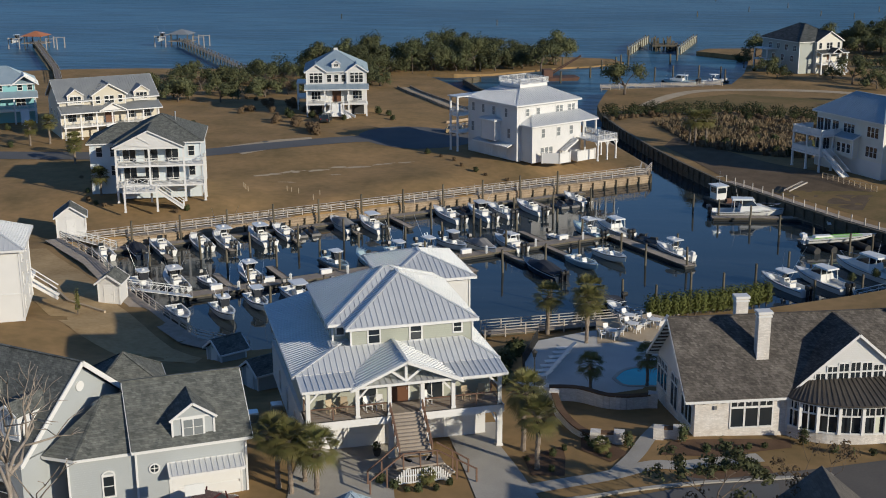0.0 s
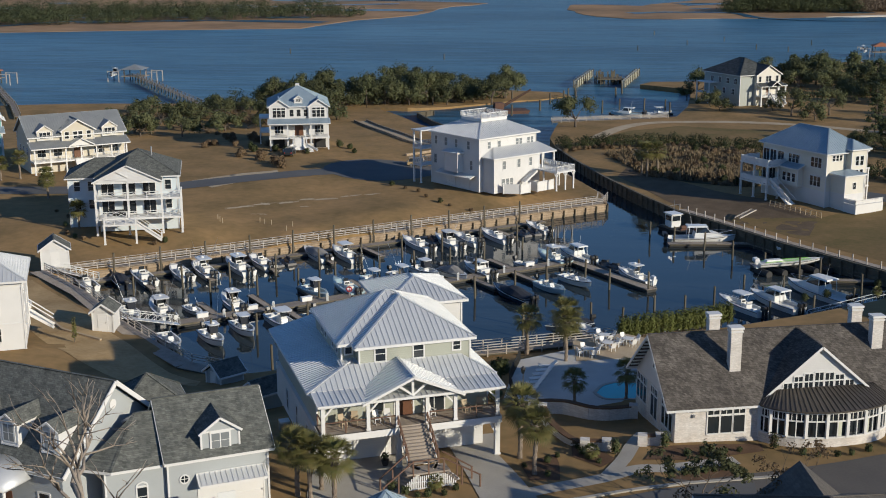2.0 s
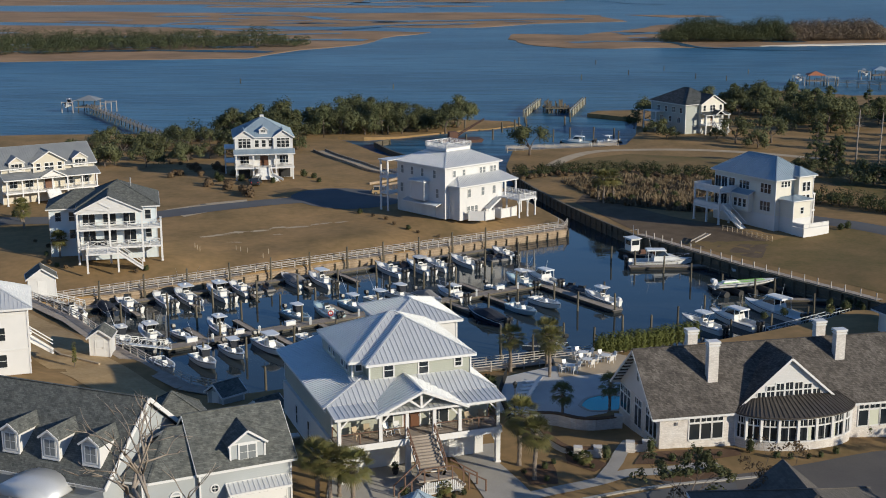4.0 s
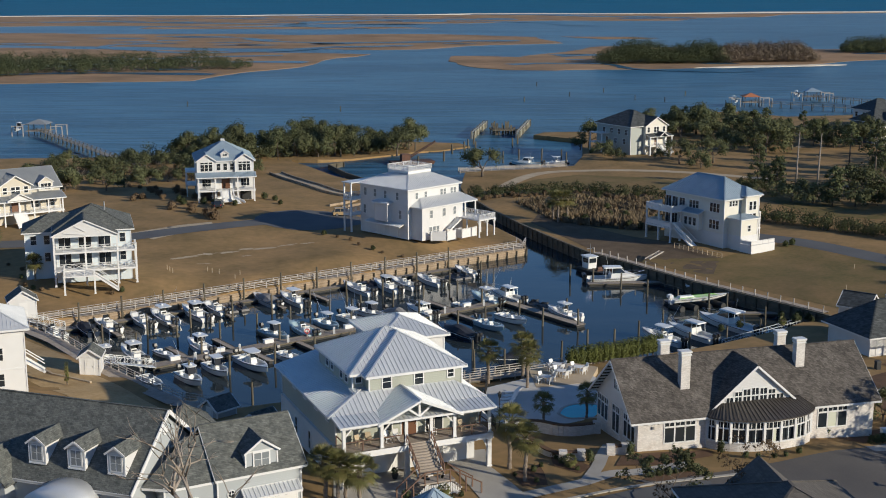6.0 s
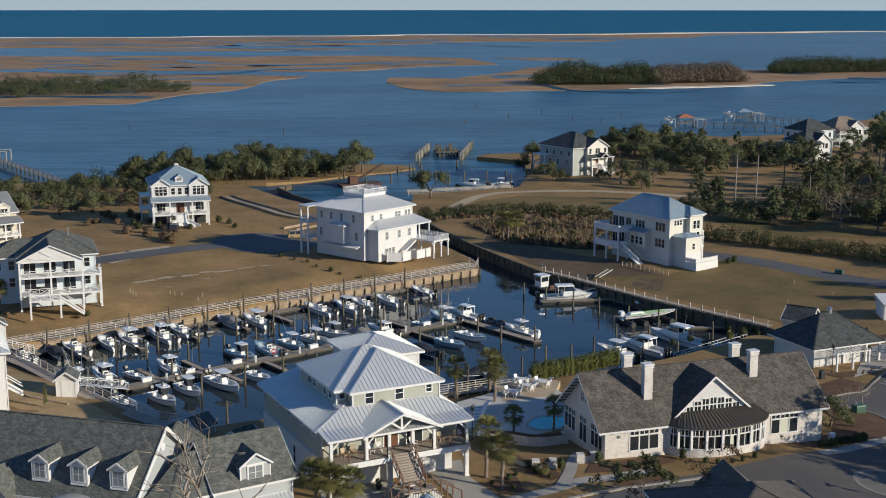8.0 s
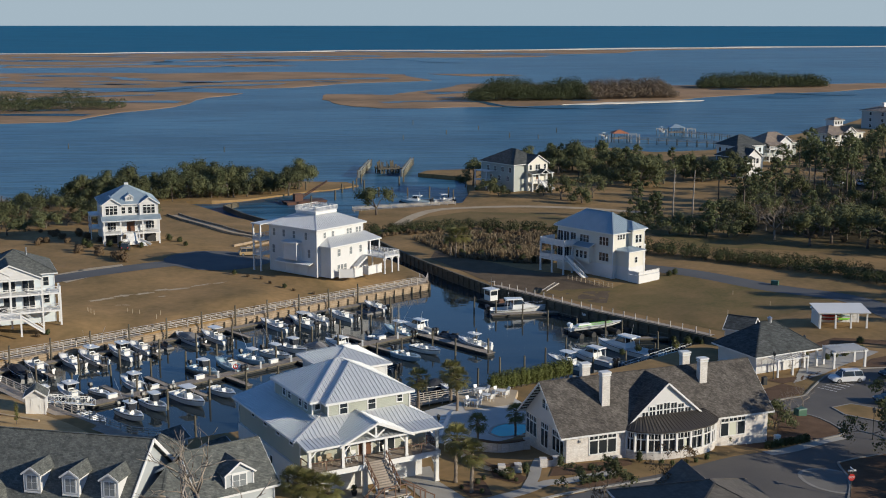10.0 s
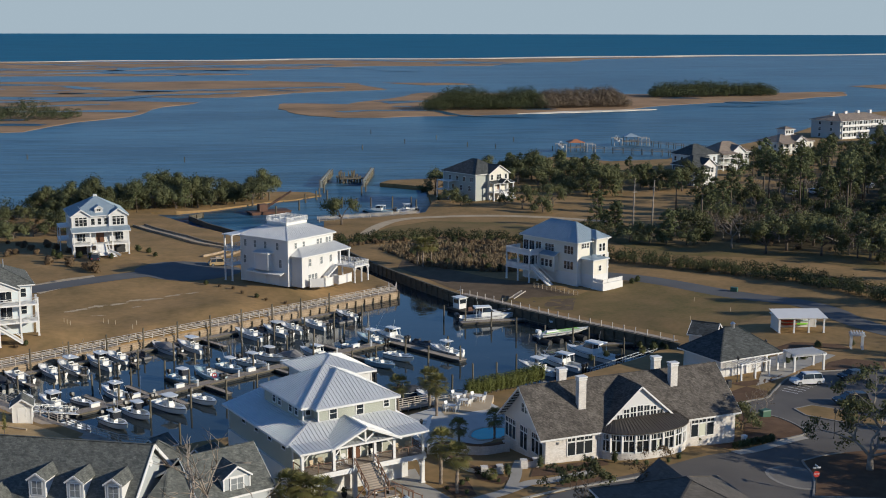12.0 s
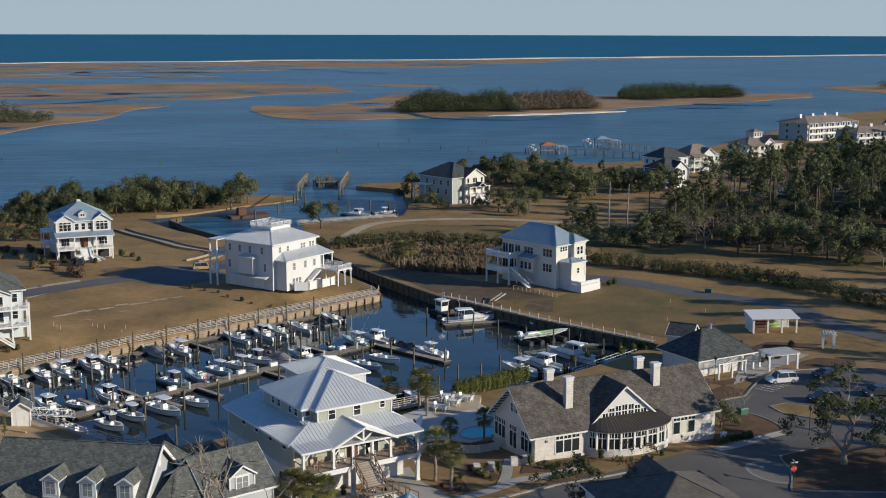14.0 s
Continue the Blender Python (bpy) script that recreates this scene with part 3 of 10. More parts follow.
island("sandbar", [(140, 716), (190, 726), (250, 752), (240, 758), (180, 738)], 1.0, BEACH, "narrow pale sand strip at the island's edge")


def creek(x, y, heading, length, width, seed):
    """A winding tidal creek on the marsh, narrowing towards its head."""
    rg = random.Random(seed)
    L, R = [], []
    n = 22
    for i in range(n + 1):
        w = width * (1.0 - 0.75 * i / n) * rg.uniform(0.7, 1.25)
        nx, ny = -math.sin(heading), math.cos(heading)
        L.append((x + nx * w / 2, y + ny * w / 2, 0.37))
        R.append((x - nx * w / 2, y - ny * w / 2, 0.37))
        heading += rg.uniform(-0.55, 0.55)
        x, y = x + math.cos(heading) * length / n, y + math.sin(heading) * length / n
    mm = M()
    for i in range(n):
        mm.face([L[i], R[i], R[i + 1], L[i + 1]])
    tagged(put("creek", mm.mesh("creek"), RIVER), "narrow tidal creek winding through tan marsh", "creek", "", "structure")


for i, (x, y, hd, ln, w) in enumerate(((-160, 640, 2.9, 330, 16), (-120, 760, 3.0, 380, 20), (-150, 850, 3.3, 300, 16), (20, 745, 0.5, 220, 12), (60, 850, 0.25, 300, 18), (180, 900, 0.3, 240, 16),
                                         (-60, 1010, 2.9, 420, 26), (40, 1120, 3.2, 420, 30), (-240, 1640, 3.0, 500, 50), (60, 1900, 3.3, 700, 60), (330, 2060, 3.6, 500, 70), (-100, 1780, 0.6, 400, 40))):
    creek(x, y, hd, ln, w, 100 + i)

# small ponds among the marsh grass
pm_ = M()
prg = random.Random(77)
for x0, y0, x1, y1, n in ((-420, 600, -160, 860, 16), (60, 760, 380, 900, 14), (-420, 1010, 20, 1220, 22), (-600, 1640, 60, 2050, 34), (0, 1900, 360, 2150, 10)):
    for _ in range(n):
        cx, cy = prg.uniform(x0, x1), prg.uniform(y0, y1)
        r = prg.uniform(4, 11) * cy / 900
        pm_.face([(cx + r * 2.2 * math.cos(k * 0.5236) * prg.uniform(0.6, 1.2), cy + r * 1.1 * math.sin(k * 0.5236) * prg.uniform(0.6, 1.2), 0.36) for k in range(12)])
tagged(put("marsh_ponds", pm_.mesh("marsh_ponds"), RIVER), "small blue ponds among the tan marsh grass", "ponds", "", "stuff")

# roads, paths and beds
drape("road", ribbon(smooth_line([(-150, 118), (-100, 122), (-76, 128), (-60, 138), (-44, 150), (-34, 154)]), 6.5), ASPHALT, 0.05, 2.0, "grey asphalt lane across the point", "road")
drape("turning_circle", [(-38 + 12 * math.cos(a * 0.35), 153 + 12 * math.sin(a * 0.35)) for a in range(18)], ASPHALT, 0.06, 2.0, "round asphalt turning place", "road")
drape("curving_road", ribbon(smooth_line([(40, 150), (60, 131), (75.5, 112), (84, 102.5), (87.3, 93), (88, 83), (92, 72), (102, 58), (130, 30)]), 6.0), ASPHALT, 0.05, 2.0, "curving asphalt road behind the lawn", "road")
drape("parking_lot", [(44.9, 29), (49.4, 32.6), (52.7, 34.4), (55, 37.9), (60, 44.4), (64.7, 47.3), (69, 48), (76.4, 48.5), (82, 46.8), (96, 52), (110, 40), (90, -10), (60, -40), (40, -30), (20, -8), (13, -3.2), (20, -1.2), (28, 2.5), (38, 8), (44.4, 11.4), (47.6, 12.8), (50.2, 14.6), (50.6, 17.6), (49.6, 22.4), (46.6, 25.6)], PAVER, 0.05, 2.0, "brown-grey paved parking court", "parking lot")
drape("street", [(-40, -26), (-12, -16), (4, -9.5), (13, -5), (20, -3), (20, -8), (30, -20), (20, -34), (-40, -40)], ASPHALT, 0.07, 2.0, "grey asphalt street in front of the houses", "road")
drape("east_lawn", [(27, 119), (40, 102), (56, 82), (62, 84), (74, 92), (84, 98), (80, 112), (68, 124), (56, 128), (44, 118)], GREEN_GRASS, 0.04, 3.0, "faded green winter lawn beside the bulkhead", "lawn")
drape("park_lawn", [(72, 160), (100, 150), (130, 115), (170, 130), (150, 190), (100, 210), (60, 205)], GREEN_GRASS, 0.04, 6.0, "shaded green lawn behind the hedge", "lawn")
drape("driveway", [(-5.6, 3.5), (-1.0, 5.0), (-0.6, 0.2), (1.6, -4.2), (3.6, -8.6), (-0.5, -10.2), (-2.6, -4.4)], CONCRETE, 0.05, 1.0, "pale concrete driveway beside the stairs", "driveway")
drape("garage_apron", [(-15.4, -2), (-8.6, 1.0), (-7.2, -3.5), (-7.0, -8.5), (-6.0, -12.2), (-13.0, -15.5), (-14.6, -9)], CONCRETE, 0.05, 1.0, "pale concrete apron under the porch", "driveway")
drape("sidewalk", ribbon(smooth_line([(1.5, -7.4), (4.5, -5.6), (8, -3.6), (11, -1.6), (13.5, -1.2), (19, 1.2)]), 1.5), CONCRETE, 0.06, 0.7, "concrete sidewalk along the lawn", "sidewalk")
drape("garden_path", ribbon(smooth_line([(8.5, -3.2), (9.8, 0.2), (10.6, 3.4), (11.6, 6.8)]), 1.3), CONCRETE, 0.07, 0.7, "concrete garden path to the terrace", "path")
drape("kerb_strip", ribbon(smooth_line([(3.0, -9.0), (6.5, -7.4), (10, -5.6), (13.6, -4.3), (19, -2.6), (24, -0.6)]), 0.35), CONCRETE, 0.13, 0.7, "pale concrete kerb beside the street", "kerb", "structure", 0.15)
drape("mulch_bed", [(14.0, 3.6), (21.5, 5.6), (21.5, 3.8), (16, 0.6), (11.5, 0.3), (12.4, 3.0)], MULCH, 0.05, 0.8, "dark pine straw bed along the brick wall", "mulch bed")
drape("mulch_bed", [(14.5, -2.2), (19.5, -0.2), (19.8, -1.4), (15.4, -3.4), (13.6, -3.2)], MULCH, 0.06, 0.6, "kerbside pine straw bed with low shrubs", "mulch bed")
drape("mulch_bed", [(1.4, -1.6), (4.2, 0.8), (4.6, -1.2), (4.8, -4.2), (2.4, -4.6)], MULCH, 0.05, 0.6, "pine straw bed round the palmettos", "mulch bed")
drape("mulch_bed", [(5.4, 3.4), (7.0, 3.2), (9.3, 0.2), (8.0, -1.4), (5.6, 0.5)], MULCH, 0.05, 0.6, "pine straw bed along the curved garden wall", "mulch bed")
drape("mulch_bed", [(34.5, 11.2), (41.5, 14.2), (44.0, 20.0), (47.5, 24.0), (44.5, 12.0), (38, 9.4)], MULCH, 0.055, 0.8, "pine straw bed at the end of the brick building", "mulch bed")
drape("mulch_bed", [(52, 41), (57, 43), (60, 47), (56, 44.5), (50, 43)], MULCH, 0.06, 0.8, "pine straw bed beside the pool house", "mulch bed")
ISLE = [(54.2, 28.4), (57.4, 30.0), (60.4, 27.6), (63.6, 23.0), (65.0, 19.0), (62.0, 19.6), (58.0, 22.4), (54.6, 25.2)]
drape("traffic_island", ISLE, GRASS, 0.16, 1.0, "kerbed grassy island in the parking court", "traffic island", "structure", 0.12)
BEDKERB = [(44.6, 28.9), (46.4, 25.4), (49.4, 22.2), (50.4, 17.6), (50.0, 14.6), (47.6, 13.0), (44.4, 11.6)]
drape("mulch_bed", BEDKERB + [(44.0, 17.0), (43.4, 22.0)], MULCH, 0.07, 0.8, "kerbed pine straw bed beside the court entrance", "mulch bed")
PLAZA = [(53.5, 41), (58, 50), (63, 60.5), (70, 65), (74.5, 60), (66, 51.5), (60, 45.6)]
drape("garden_plaza", PLAZA, CONCRETE, 0.06, 1.0, "pale paved garden plaza by the pool house", "paving")
drape("mulch_bed", [(67.4, 49.4), (71, 55.0), (75, 57.4), (80, 54.4), (78, 49.6), (72, 48.6)], MULCH, 0.06, 0.8, "planting bed between pergola and court", "mulch bed")
drape("mulch_bed", [(64, 66), (71, 69.5), (78, 67), (79, 63.5), (71.5, 66.5), (65, 63.5)], MULCH, 0.06, 0.8, "planting bed behind the garden plaza", "mulch bed")
drape("paver_circle", [(42.2 + 3.1 * math.cos(a * 0.3), -1.3 + 3.6 * math.sin(a * 0.3)) for a in range(21)], PAVER_PALE, 0.09, 0.8, "round paler paver pattern in the court", "paving")
kerb([(42.2 + 3.3 * math.cos(a * 0.3), -1.3 + 3.8 * math.sin(a * 0.3)) for a in range(22)], "pale flush band round the paver circle", 0.4, 0.085)
BED_EAST = [(45.2, 4.3), (48.2, 5.7), (51.4, 6.6), (55.6, 7.3), (60.7, 7.0), (52.3, -9.1), (41.5, -7.5), (43.5, -3.3), (44.6, 0.1), (44.9, 2.9)]
drape("mulch_bed", BED_EAST, MULCH, 0.10, 1.2, "dark shaded pine straw bed under the live oaks", "mulch bed")
kerb(BED_EAST[5:] + BED_EAST[:3], "pale kerb round the live oak bed")
drape("court_walk", ribbon(smooth_line([(38, 7.4), (41.4, 9.0), (46.4, 11.8), (49.2, 13.2)]), 1.6), CONCRETE, 0.085, 0.7, "concrete walk beside the box hedge", "sidewalk")
kerb(ISLE + ISLE[:1], "pale kerb round the grassy island")
kerb(smooth_line(BEDKERB), "pale kerb round the straw bed")
kerb(smooth_line([(44.9, 29.2), (49.4, 32.8), (52.7, 34.6), (55, 38), (60, 44.6), (64.7, 47.5), (69, 48.2), (76.4, 48.7), (82, 47)]), "pale kerb along the parking court")
drape("mulch_bed", [(45.4, 29.8), (49.4, 33.4), (52.4, 35.2), (54.2, 38), (52, 41), (48, 38), (45, 34)], MULCH, 0.065, 0.8, "pine straw bed at the pool house corner", "mulch bed")
for k in range(6):
    bx0, by0 = 56.2 + 0.9 * k, 38.6 + 0.75 * k
    drape("bay_marking", ribbon([(bx0, by0), (bx0 + 1.9, by0 - 2.2)], 0.14), WHITE, 0.062, 1.0, "worn white painted bay line", "marking")
for cx, cy, rx, ry, tn in ((-55, 111.5, 2.6, 0.6, 40), (-51.5, 115, 1.8, 0.7, 35), (-48, 116.6, 2.2, 0.5, 35), (-45, 119.5, 1.4, 0.6, 20), (-41, 120.6, 2.4, 0.5, 25), (-37.5, 123.6, 1.9, 0.6, 30), (-34, 125.5, 1.2, 0.4, 30), (-50, 107, 1.2, 0.4, 10), (-44, 114, 0.9, 0.35, 30)):
    spot = []
    for k in range(18):
        a = k * math.pi / 9
        f = 1 + 1.1 * noise.noise((cx + math.cos(a) * 1.9, cy + math.sin(a) * 1.9, 0.4))
        u, v = rx * f * math.cos(a), ry * f * math.sin(a)
        spot.append((cx + u * math.cos(radians(tn)) - v * math.sin(radians(tn)), cy + u * math.sin(radians(tn)) + v * math.cos(radians(tn))))
    spot = [(x - 1.5, y + 3.0) for x, y in spot]
    drape("bare_sand", spot, SAND, 0.03, 1.0, "pale bare sandy patch in the lawn", "sand")
drape("inlet_path", ribbon(smooth_line([(-58, 232), (-51.6, 219.6), (-38.4, 195.5), (-29, 185.0)]), 3.2), SAND, 0.06, 1.5, "pale sandy path along the inlet", "path")
for off in (-1.7, 1.7):
    pk = offset_line(smooth_line([(-58, 232), (-51.6, 219.6), (-38.4, 195.5), (-29, 185.0), (-34.5, 171.4)], 5), off)
    ek = M()
    for a, b in zip(pk, pk[1:]):
        ek.bar((*a, ground_z(*a) + 0.22), (*b, ground_z(*b) + 0.22), 0.35, 0.6)
    tagged(part("path_edging", ek, BULKHEAD_WOOD), "low timber edging beside the inlet path", "edging", "", "structure")
drape("sand_apron", [(-66, 128), (-56, 140), (-58, 146), (-64, 142), (-72, 134)], SAND, 0.04, 1.5, "pale sand beside the lane", "sand")
MEADOW = [(7, 180), (18.6, 190), (30, 187), (44, 181), (46, 165), (36, 145), (24, 149), (15.5, 156), (12, 168)]
drape("meadow", MEADOW, LITTER, 0.06, 2.0, "brown ground under the tall meadow grass", "meadow")
drape("point_lawn", [(4, 199), (20, 200), (40, 193), (52, 186), (62, 198), (44, 218), (26, 224), (13, 214)], GREEN_GRASS, 0.04, 3.0, "faded green lawn behind the hedge", "lawn")
drape("point_drive", ribbon(smooth_line([(5, 203), (10.3, 217), (16.5, 227), (26, 231.5), (42, 232), (60, 226), (76, 214)]), 3.6), SAND, 0.05, 2.0, "pale sandy drive on the point", "path")
# its paler colour includes sun on the bank, where house shadows fall
drape("bank_grass", [(-80, 62), (-72, 64.5), (-62.5, 55.5), (-53, 43.8), (-46, 36), (-39.5, 29.5), (-35, 26.5), (-34, 22), (-42, 24), (-50, 29), (-57, 36), (-66, 46), (-80, 54)], STRAW, 0.05, 1.5, "sunlit straw-coloured grass on the bank", "bank")
# litter drape whose dark colour also carries the shade below the trees
drape("wood_floor", [(86, 186), (104, 168), (128, 152), (175, 140), (240, 200), (300, 380), (240, 400), (190, 320), (160, 285), (126, 262), (112, 236), (92, 205)], LITTER, 0.05, 5.0, "leaf litter under the woods, darkened for tree shade", "forest floor")
drape("dirt_bank", [(23, 122), (40, 104), (44, 118), (36, 132), (22, 150), (12, 166), (10, 156)], EARTH, 0.04, 2.0, "bare brown earth above the bulkhead", "earth")


# ---- building helpers ----
PANES = {}
POSTS = {}


def face_pose(x, y, z, turn):
    """On a wall: x along it, -y outward."""
    return pose(x, y, z, 0, 0, turn)


def window(house, x, y, z, turn, w, h, cols=1, rows=2, frame_mat=None, trim=0.11, pane_mat=None, name="window"):
    """A framed window at the foot-centre (x, y, z) of a wall that faces -y when turn is 0."""
    frame_mat, pane_mat = frame_mat or WHITE, pane_mat or GLASS
    key = (w, h, cols, rows, trim, frame_mat.name, pane_mat.name)
    if key not in PANES:
        fm = M()
        a, b = -w / 2, w / 2
        fm.box(a - trim, -0.06, -trim, a, 0.04, h + trim).box(b, -0.06, -trim, b + trim, 0.04, h + trim)
        fm.box(a, -0.06, h, b, 0.04, h + trim * 1.3).box(a - 0.03, -0.10, -trim, b + 0.03, 0.04, 0)
        for i in range(1, cols):
            c = a + w * i / cols
            fm.box(c - 0.03, -0.045, 0, c + 0.03, 0.03, h)
        for i in range(1, rows):
            c = h * i / rows
            fm.box(a, -0.04, c - 0.025, b, 0.03, c + 0.025)
        pm = M().box(a, -0.015, 0, b, 0.02, h)
        PANES[key] = (fm.mesh("window"), pm.mesh("pane"))
    f = put(name, PANES[key][0], frame_mat, house, "", face_pose(x, y, z, turn))
    put("pane", PANES[key][1], pane_mat, f)
    return f


def row(house, xs, y, z, w, h, cols=1, rows=2, **k):
    for x in xs:
        window(house, x, y, z, 0, w, h, cols, rows, **k)


def side(house, x, ys, z, w, h, right, cols=1, rows=2, **k):
    for y in ys:
        window(house, x, y, z, 90 if right else -90, w, h, cols, rows, **k)


def planes_hip(x0, y0, x1, y1, z, p):
    """The four planes of a hip roof over a rectangle."""
    lx, ly = x1 - x0, y1 - y0
    r = min(lx, ly) / 2
    h = z + p * r
    if lx >= ly:
        a, b = (x0 + r, (y0 + y1) / 2, h), (x1 - r, (y0 + y1) / 2, h)
        return [[(x0, y0, z), (x1, y0, z), b, a], [(x1, y1, z), (x0, y1, z), a, b], [(x0, y1, z), (x0, y0, z), a], [(x1, y0, z), (x1, y1, z), b]]
    a, b = ((x0 + x1) / 2, y0 + r, h), ((x0 + x1) / 2, y1 - r, h)
    return [[(x0, y1, z), (x0, y0, z), a, b], [(x1, y0, z), (x1, y1, z), b, a], [(x0, y0, z), (x1, y0, z), a], [(x1, y1, z), (x0, y1, z), b]]


def planes_gable(x0, y0, x1, y1, z, p, axis):
    """Two planes; axis 'x': the ridge runs along x."""
    if axis == "x":
        m, h = (y0 + y1) / 2, z + p * (y1 - y0) / 2
        return [[(x0, y0, z), (x1, y0, z), (x1, m, h), (x0, m, h)], [(x1, y1, z), (x0, y1, z), (x0, m, h), (x1, m, h)]]
    m, h = (x0 + x1) / 2, z + p * (x1 - x0) / 2
    return [[(x0, y1, z), (x0, y0, z), (m, y0, h), (m, y1, h)], [(x1, y0, z), (x1, y1, z), (m, y1, h), (m, y0, h)]]


def roof(house, planes, material, thick=0.16, seams=0.0, name="roof", label=""):
    """Each plane is a part of its own, with its seams; caps along the hips and ridges, white boards along the open edges."""
    first = None
    seen = {}
    for p in planes:
        ob = part(name, M().slab(p, thick), material, house, label)
        first = first or ob
        if seams:
            part("standing_seams", M().ribs(p, seams), material, ob)["kind"] = "stuff"
        for i in range(len(p)):
            k = tuple(sorted((tuple(round(c, 3) for c in p[i]), tuple(round(c, 3) for c in p[(i + 1) % len(p)]))))
            seen[k] = seen.get(k, 0) + 1
    for (a, b), n in seen.items():
        a, b = Vector(a), Vector(b)
        if n == 2:
            part("ridge_cap", M().bar(a + Vector((0, 0, 0.02)), b + Vector((0, 0, 0.02)), 0.22, 0.05), material, first)
        else:
            part("fascia", M().bar(a - Vector((0, 0, thick * 0.8)), b - Vector((0, 0, thick * 0.8)), 0.10, 0.20), WHITE, first)
    return first


def gable_wall(house, pts, thick, material, name="gable"):
    """A triangle or polygon of wall, thick along its normal."""
    P = [Vector(p) for p in pts]
    n = (P[1] - P[0]).cross(P[2] - P[0]).normalized() * thick
    mm = M()
    mm.loft([[tuple(p) for p in P], [tuple(p + n) for p in P]])
    return part(name, mm, material, house)


def walls(house, x0, y0, x1, y1, z0, z1, material, corner=True, name="wall"):
    ob = part(name, M().box(x0, y0, z0, x1, y1, z1), material, house)
    if corner:
        key = ("corner", round(z1 - z0, 3))
        if key not in POSTS:
            POSTS[key] = M().box(-0.07, -0.07, 0, 0.07, 0.07, z1 - z0 - 0.01).mesh("corner_board")
        for x in (x0, x1):
            for y in (y0, y1):
                put("corner_board", POSTS[key], WHITE, ob, "", pose(x, y, z0))
    return ob


def posts(house, spots, z0, z1, w=0.3, material=None, name="post"):
    material = material or WHITE
    key = (round(z1 - z0, 3), w, material.name, name)
    if key not in POSTS:
        h = z1 - z0
        mm = M().box(-w / 2, -w / 2, 0, w / 2, w / 2, h).box(-w * 0.62, -w * 0.62, 0, w * 0.62, w * 0.62, 0.16).box(-w * 0.62, -w * 0.62, h - 0.14, w * 0.62, w * 0.62, h - 0.002)
        POSTS[key] = mm.mesh(name)
    for x, y in spots:
        put(name, POSTS[key], material, house, "", pose(x, y, z0))


def railing(house, line, z, h=0.95, style="bar", material=None, gap=1.6, name="railing"):
    """A balustrade along a line of points."""
    material = material or WHITE
    mm = M()
    for a, b in zip(line, line[1:]):
        a, b = Vector((*a, z)), Vector((*b, z))
        d = b - a
        n = max(1, round(d.length / gap))
        up = Vector((0, 0, 1))
        mm.bar(a + up * h, b + up * h, 0.10, 0.08)
        if style != "wire":
            mm.bar(a + up * 0.12, b + up * 0.12, 0.06, 0.06)
        for i in range(n + 1):
            p = a + d * (i / n)
            mm.bar(p, p + up * (h + 0.02), 0.10)
            if i < n:
                q = a + d * ((i + 1) / n)
                if style == "x":
                    mm.bar(p + up * 0.14, q + up * (h - 0.05), 0.06).bar(q + up * 0.14, p + up * (h - 0.05), 0.06)
                elif style == "bar":
                    k = max(2, round((q - p).length / 0.16))
                    for j in range(1, k):
                        s = p.lerp(q, j / k)
                        mm.bar(s + up * 0.12, s + up * h, 0.04)
                elif style == "solid":
                    mm.bar(p.lerp(q, 0.05) + up * (h / 2), p.lerp(q, 0.95) + up * (h / 2), 0.04, h - 0.2)
                elif style == "wire":
                    for j in (0.25, 0.45, 0.65):
                        mm.bar(p + up * h * j, q + up * h * j, 0.015)
    return part(name, mm, material, house)


def stairs(house, x, y, z0, z1, width, run=0.29, turn=0, material=None, risers=None, name="stairs"):
    """A flight that climbs from (x, y, z0) towards +y when turn is 0."""
    n = max(2, round((z1 - z0) / 0.18))
    holder = part(name, M().bar((-width / 2 - 0.05, 0, -0.1), (-width / 2 - 0.05, n * run, z1 - z0 - 0.1), 0.06, 0.3), risers or WHITE, house)
    part("stringer", M().bar((width / 2 + 0.05, 0, -0.1), (width / 2 + 0.05, n * run, z1 - z0 - 0.1), 0.06, 0.3), risers or WHITE, holder)
    holder.matrix_basis = pose(x, y, z0, 0, 0, turn)
    h = (z1 - z0) / n
    me = M().box(-width / 2, 0, -0.05, width / 2, run + 0.02, 0.0).box(-width / 2, run - 0.02, -0.05, width / 2, run, h - 0.052).mesh("tread")
    for i in range(n):
        put("tread", me, material or DECK_WOOD, holder, "", pose(0, i * run, (i + 1) * h))
    return holder


def door(house, x, y, z, turn, w, h, material, glazed=False, name="door"):
    mm = M().box(-w / 2 - 0.12, -0.05, 0, -w / 2, 0.03, h + 0.12).box(w / 2, -0.05, 0, w / 2 + 0.12, 0.03, h + 0.12).box(-w / 2, -0.05, h, w / 2, 0.03, h + 0.12)
    f = part(name, mm, WHITE, house)
    f.matrix_basis = face_pose(x, y, z, turn)
    lm = M()
    if glazed:
        lm.box(-w / 2, -0.03, 0, -w / 2 + 0.1, 0.02, h).box(w / 2 - 0.1, -0.03, 0, w / 2, 0.02, h).box(-w / 2 + 0.1, -0.03, 0, w / 2 - 0.1, 0.02, 0.2).box(-w / 2 + 0.1, -0.03, h - 0.12, w / 2 - 0.1, 0.02, h)
        part("pane", M().box(-w / 2 + 0.1, -0.012, 0.2, w / 2 - 0.1, 0.012, h - 0.12), GLASS, f)
    else:
        lm.box(-w / 2, -0.025, 0, w / 2, 0.02, h)
        for k in range(2):
            lm.box(-w / 2 + 0.12, -0.045, 0.15 + k * h * 0.48, w / 2 - 0.12, -0.02, 0.05 + (k + 1) * h * 0.46)
    leaf = part("leaf", lm, material, f)
    part("handle", M().box(w / 2 - 0.14, -0.09, 0.95, w / 2 - 0.08, -0.04, 1.1), STEEL, leaf)
    return f


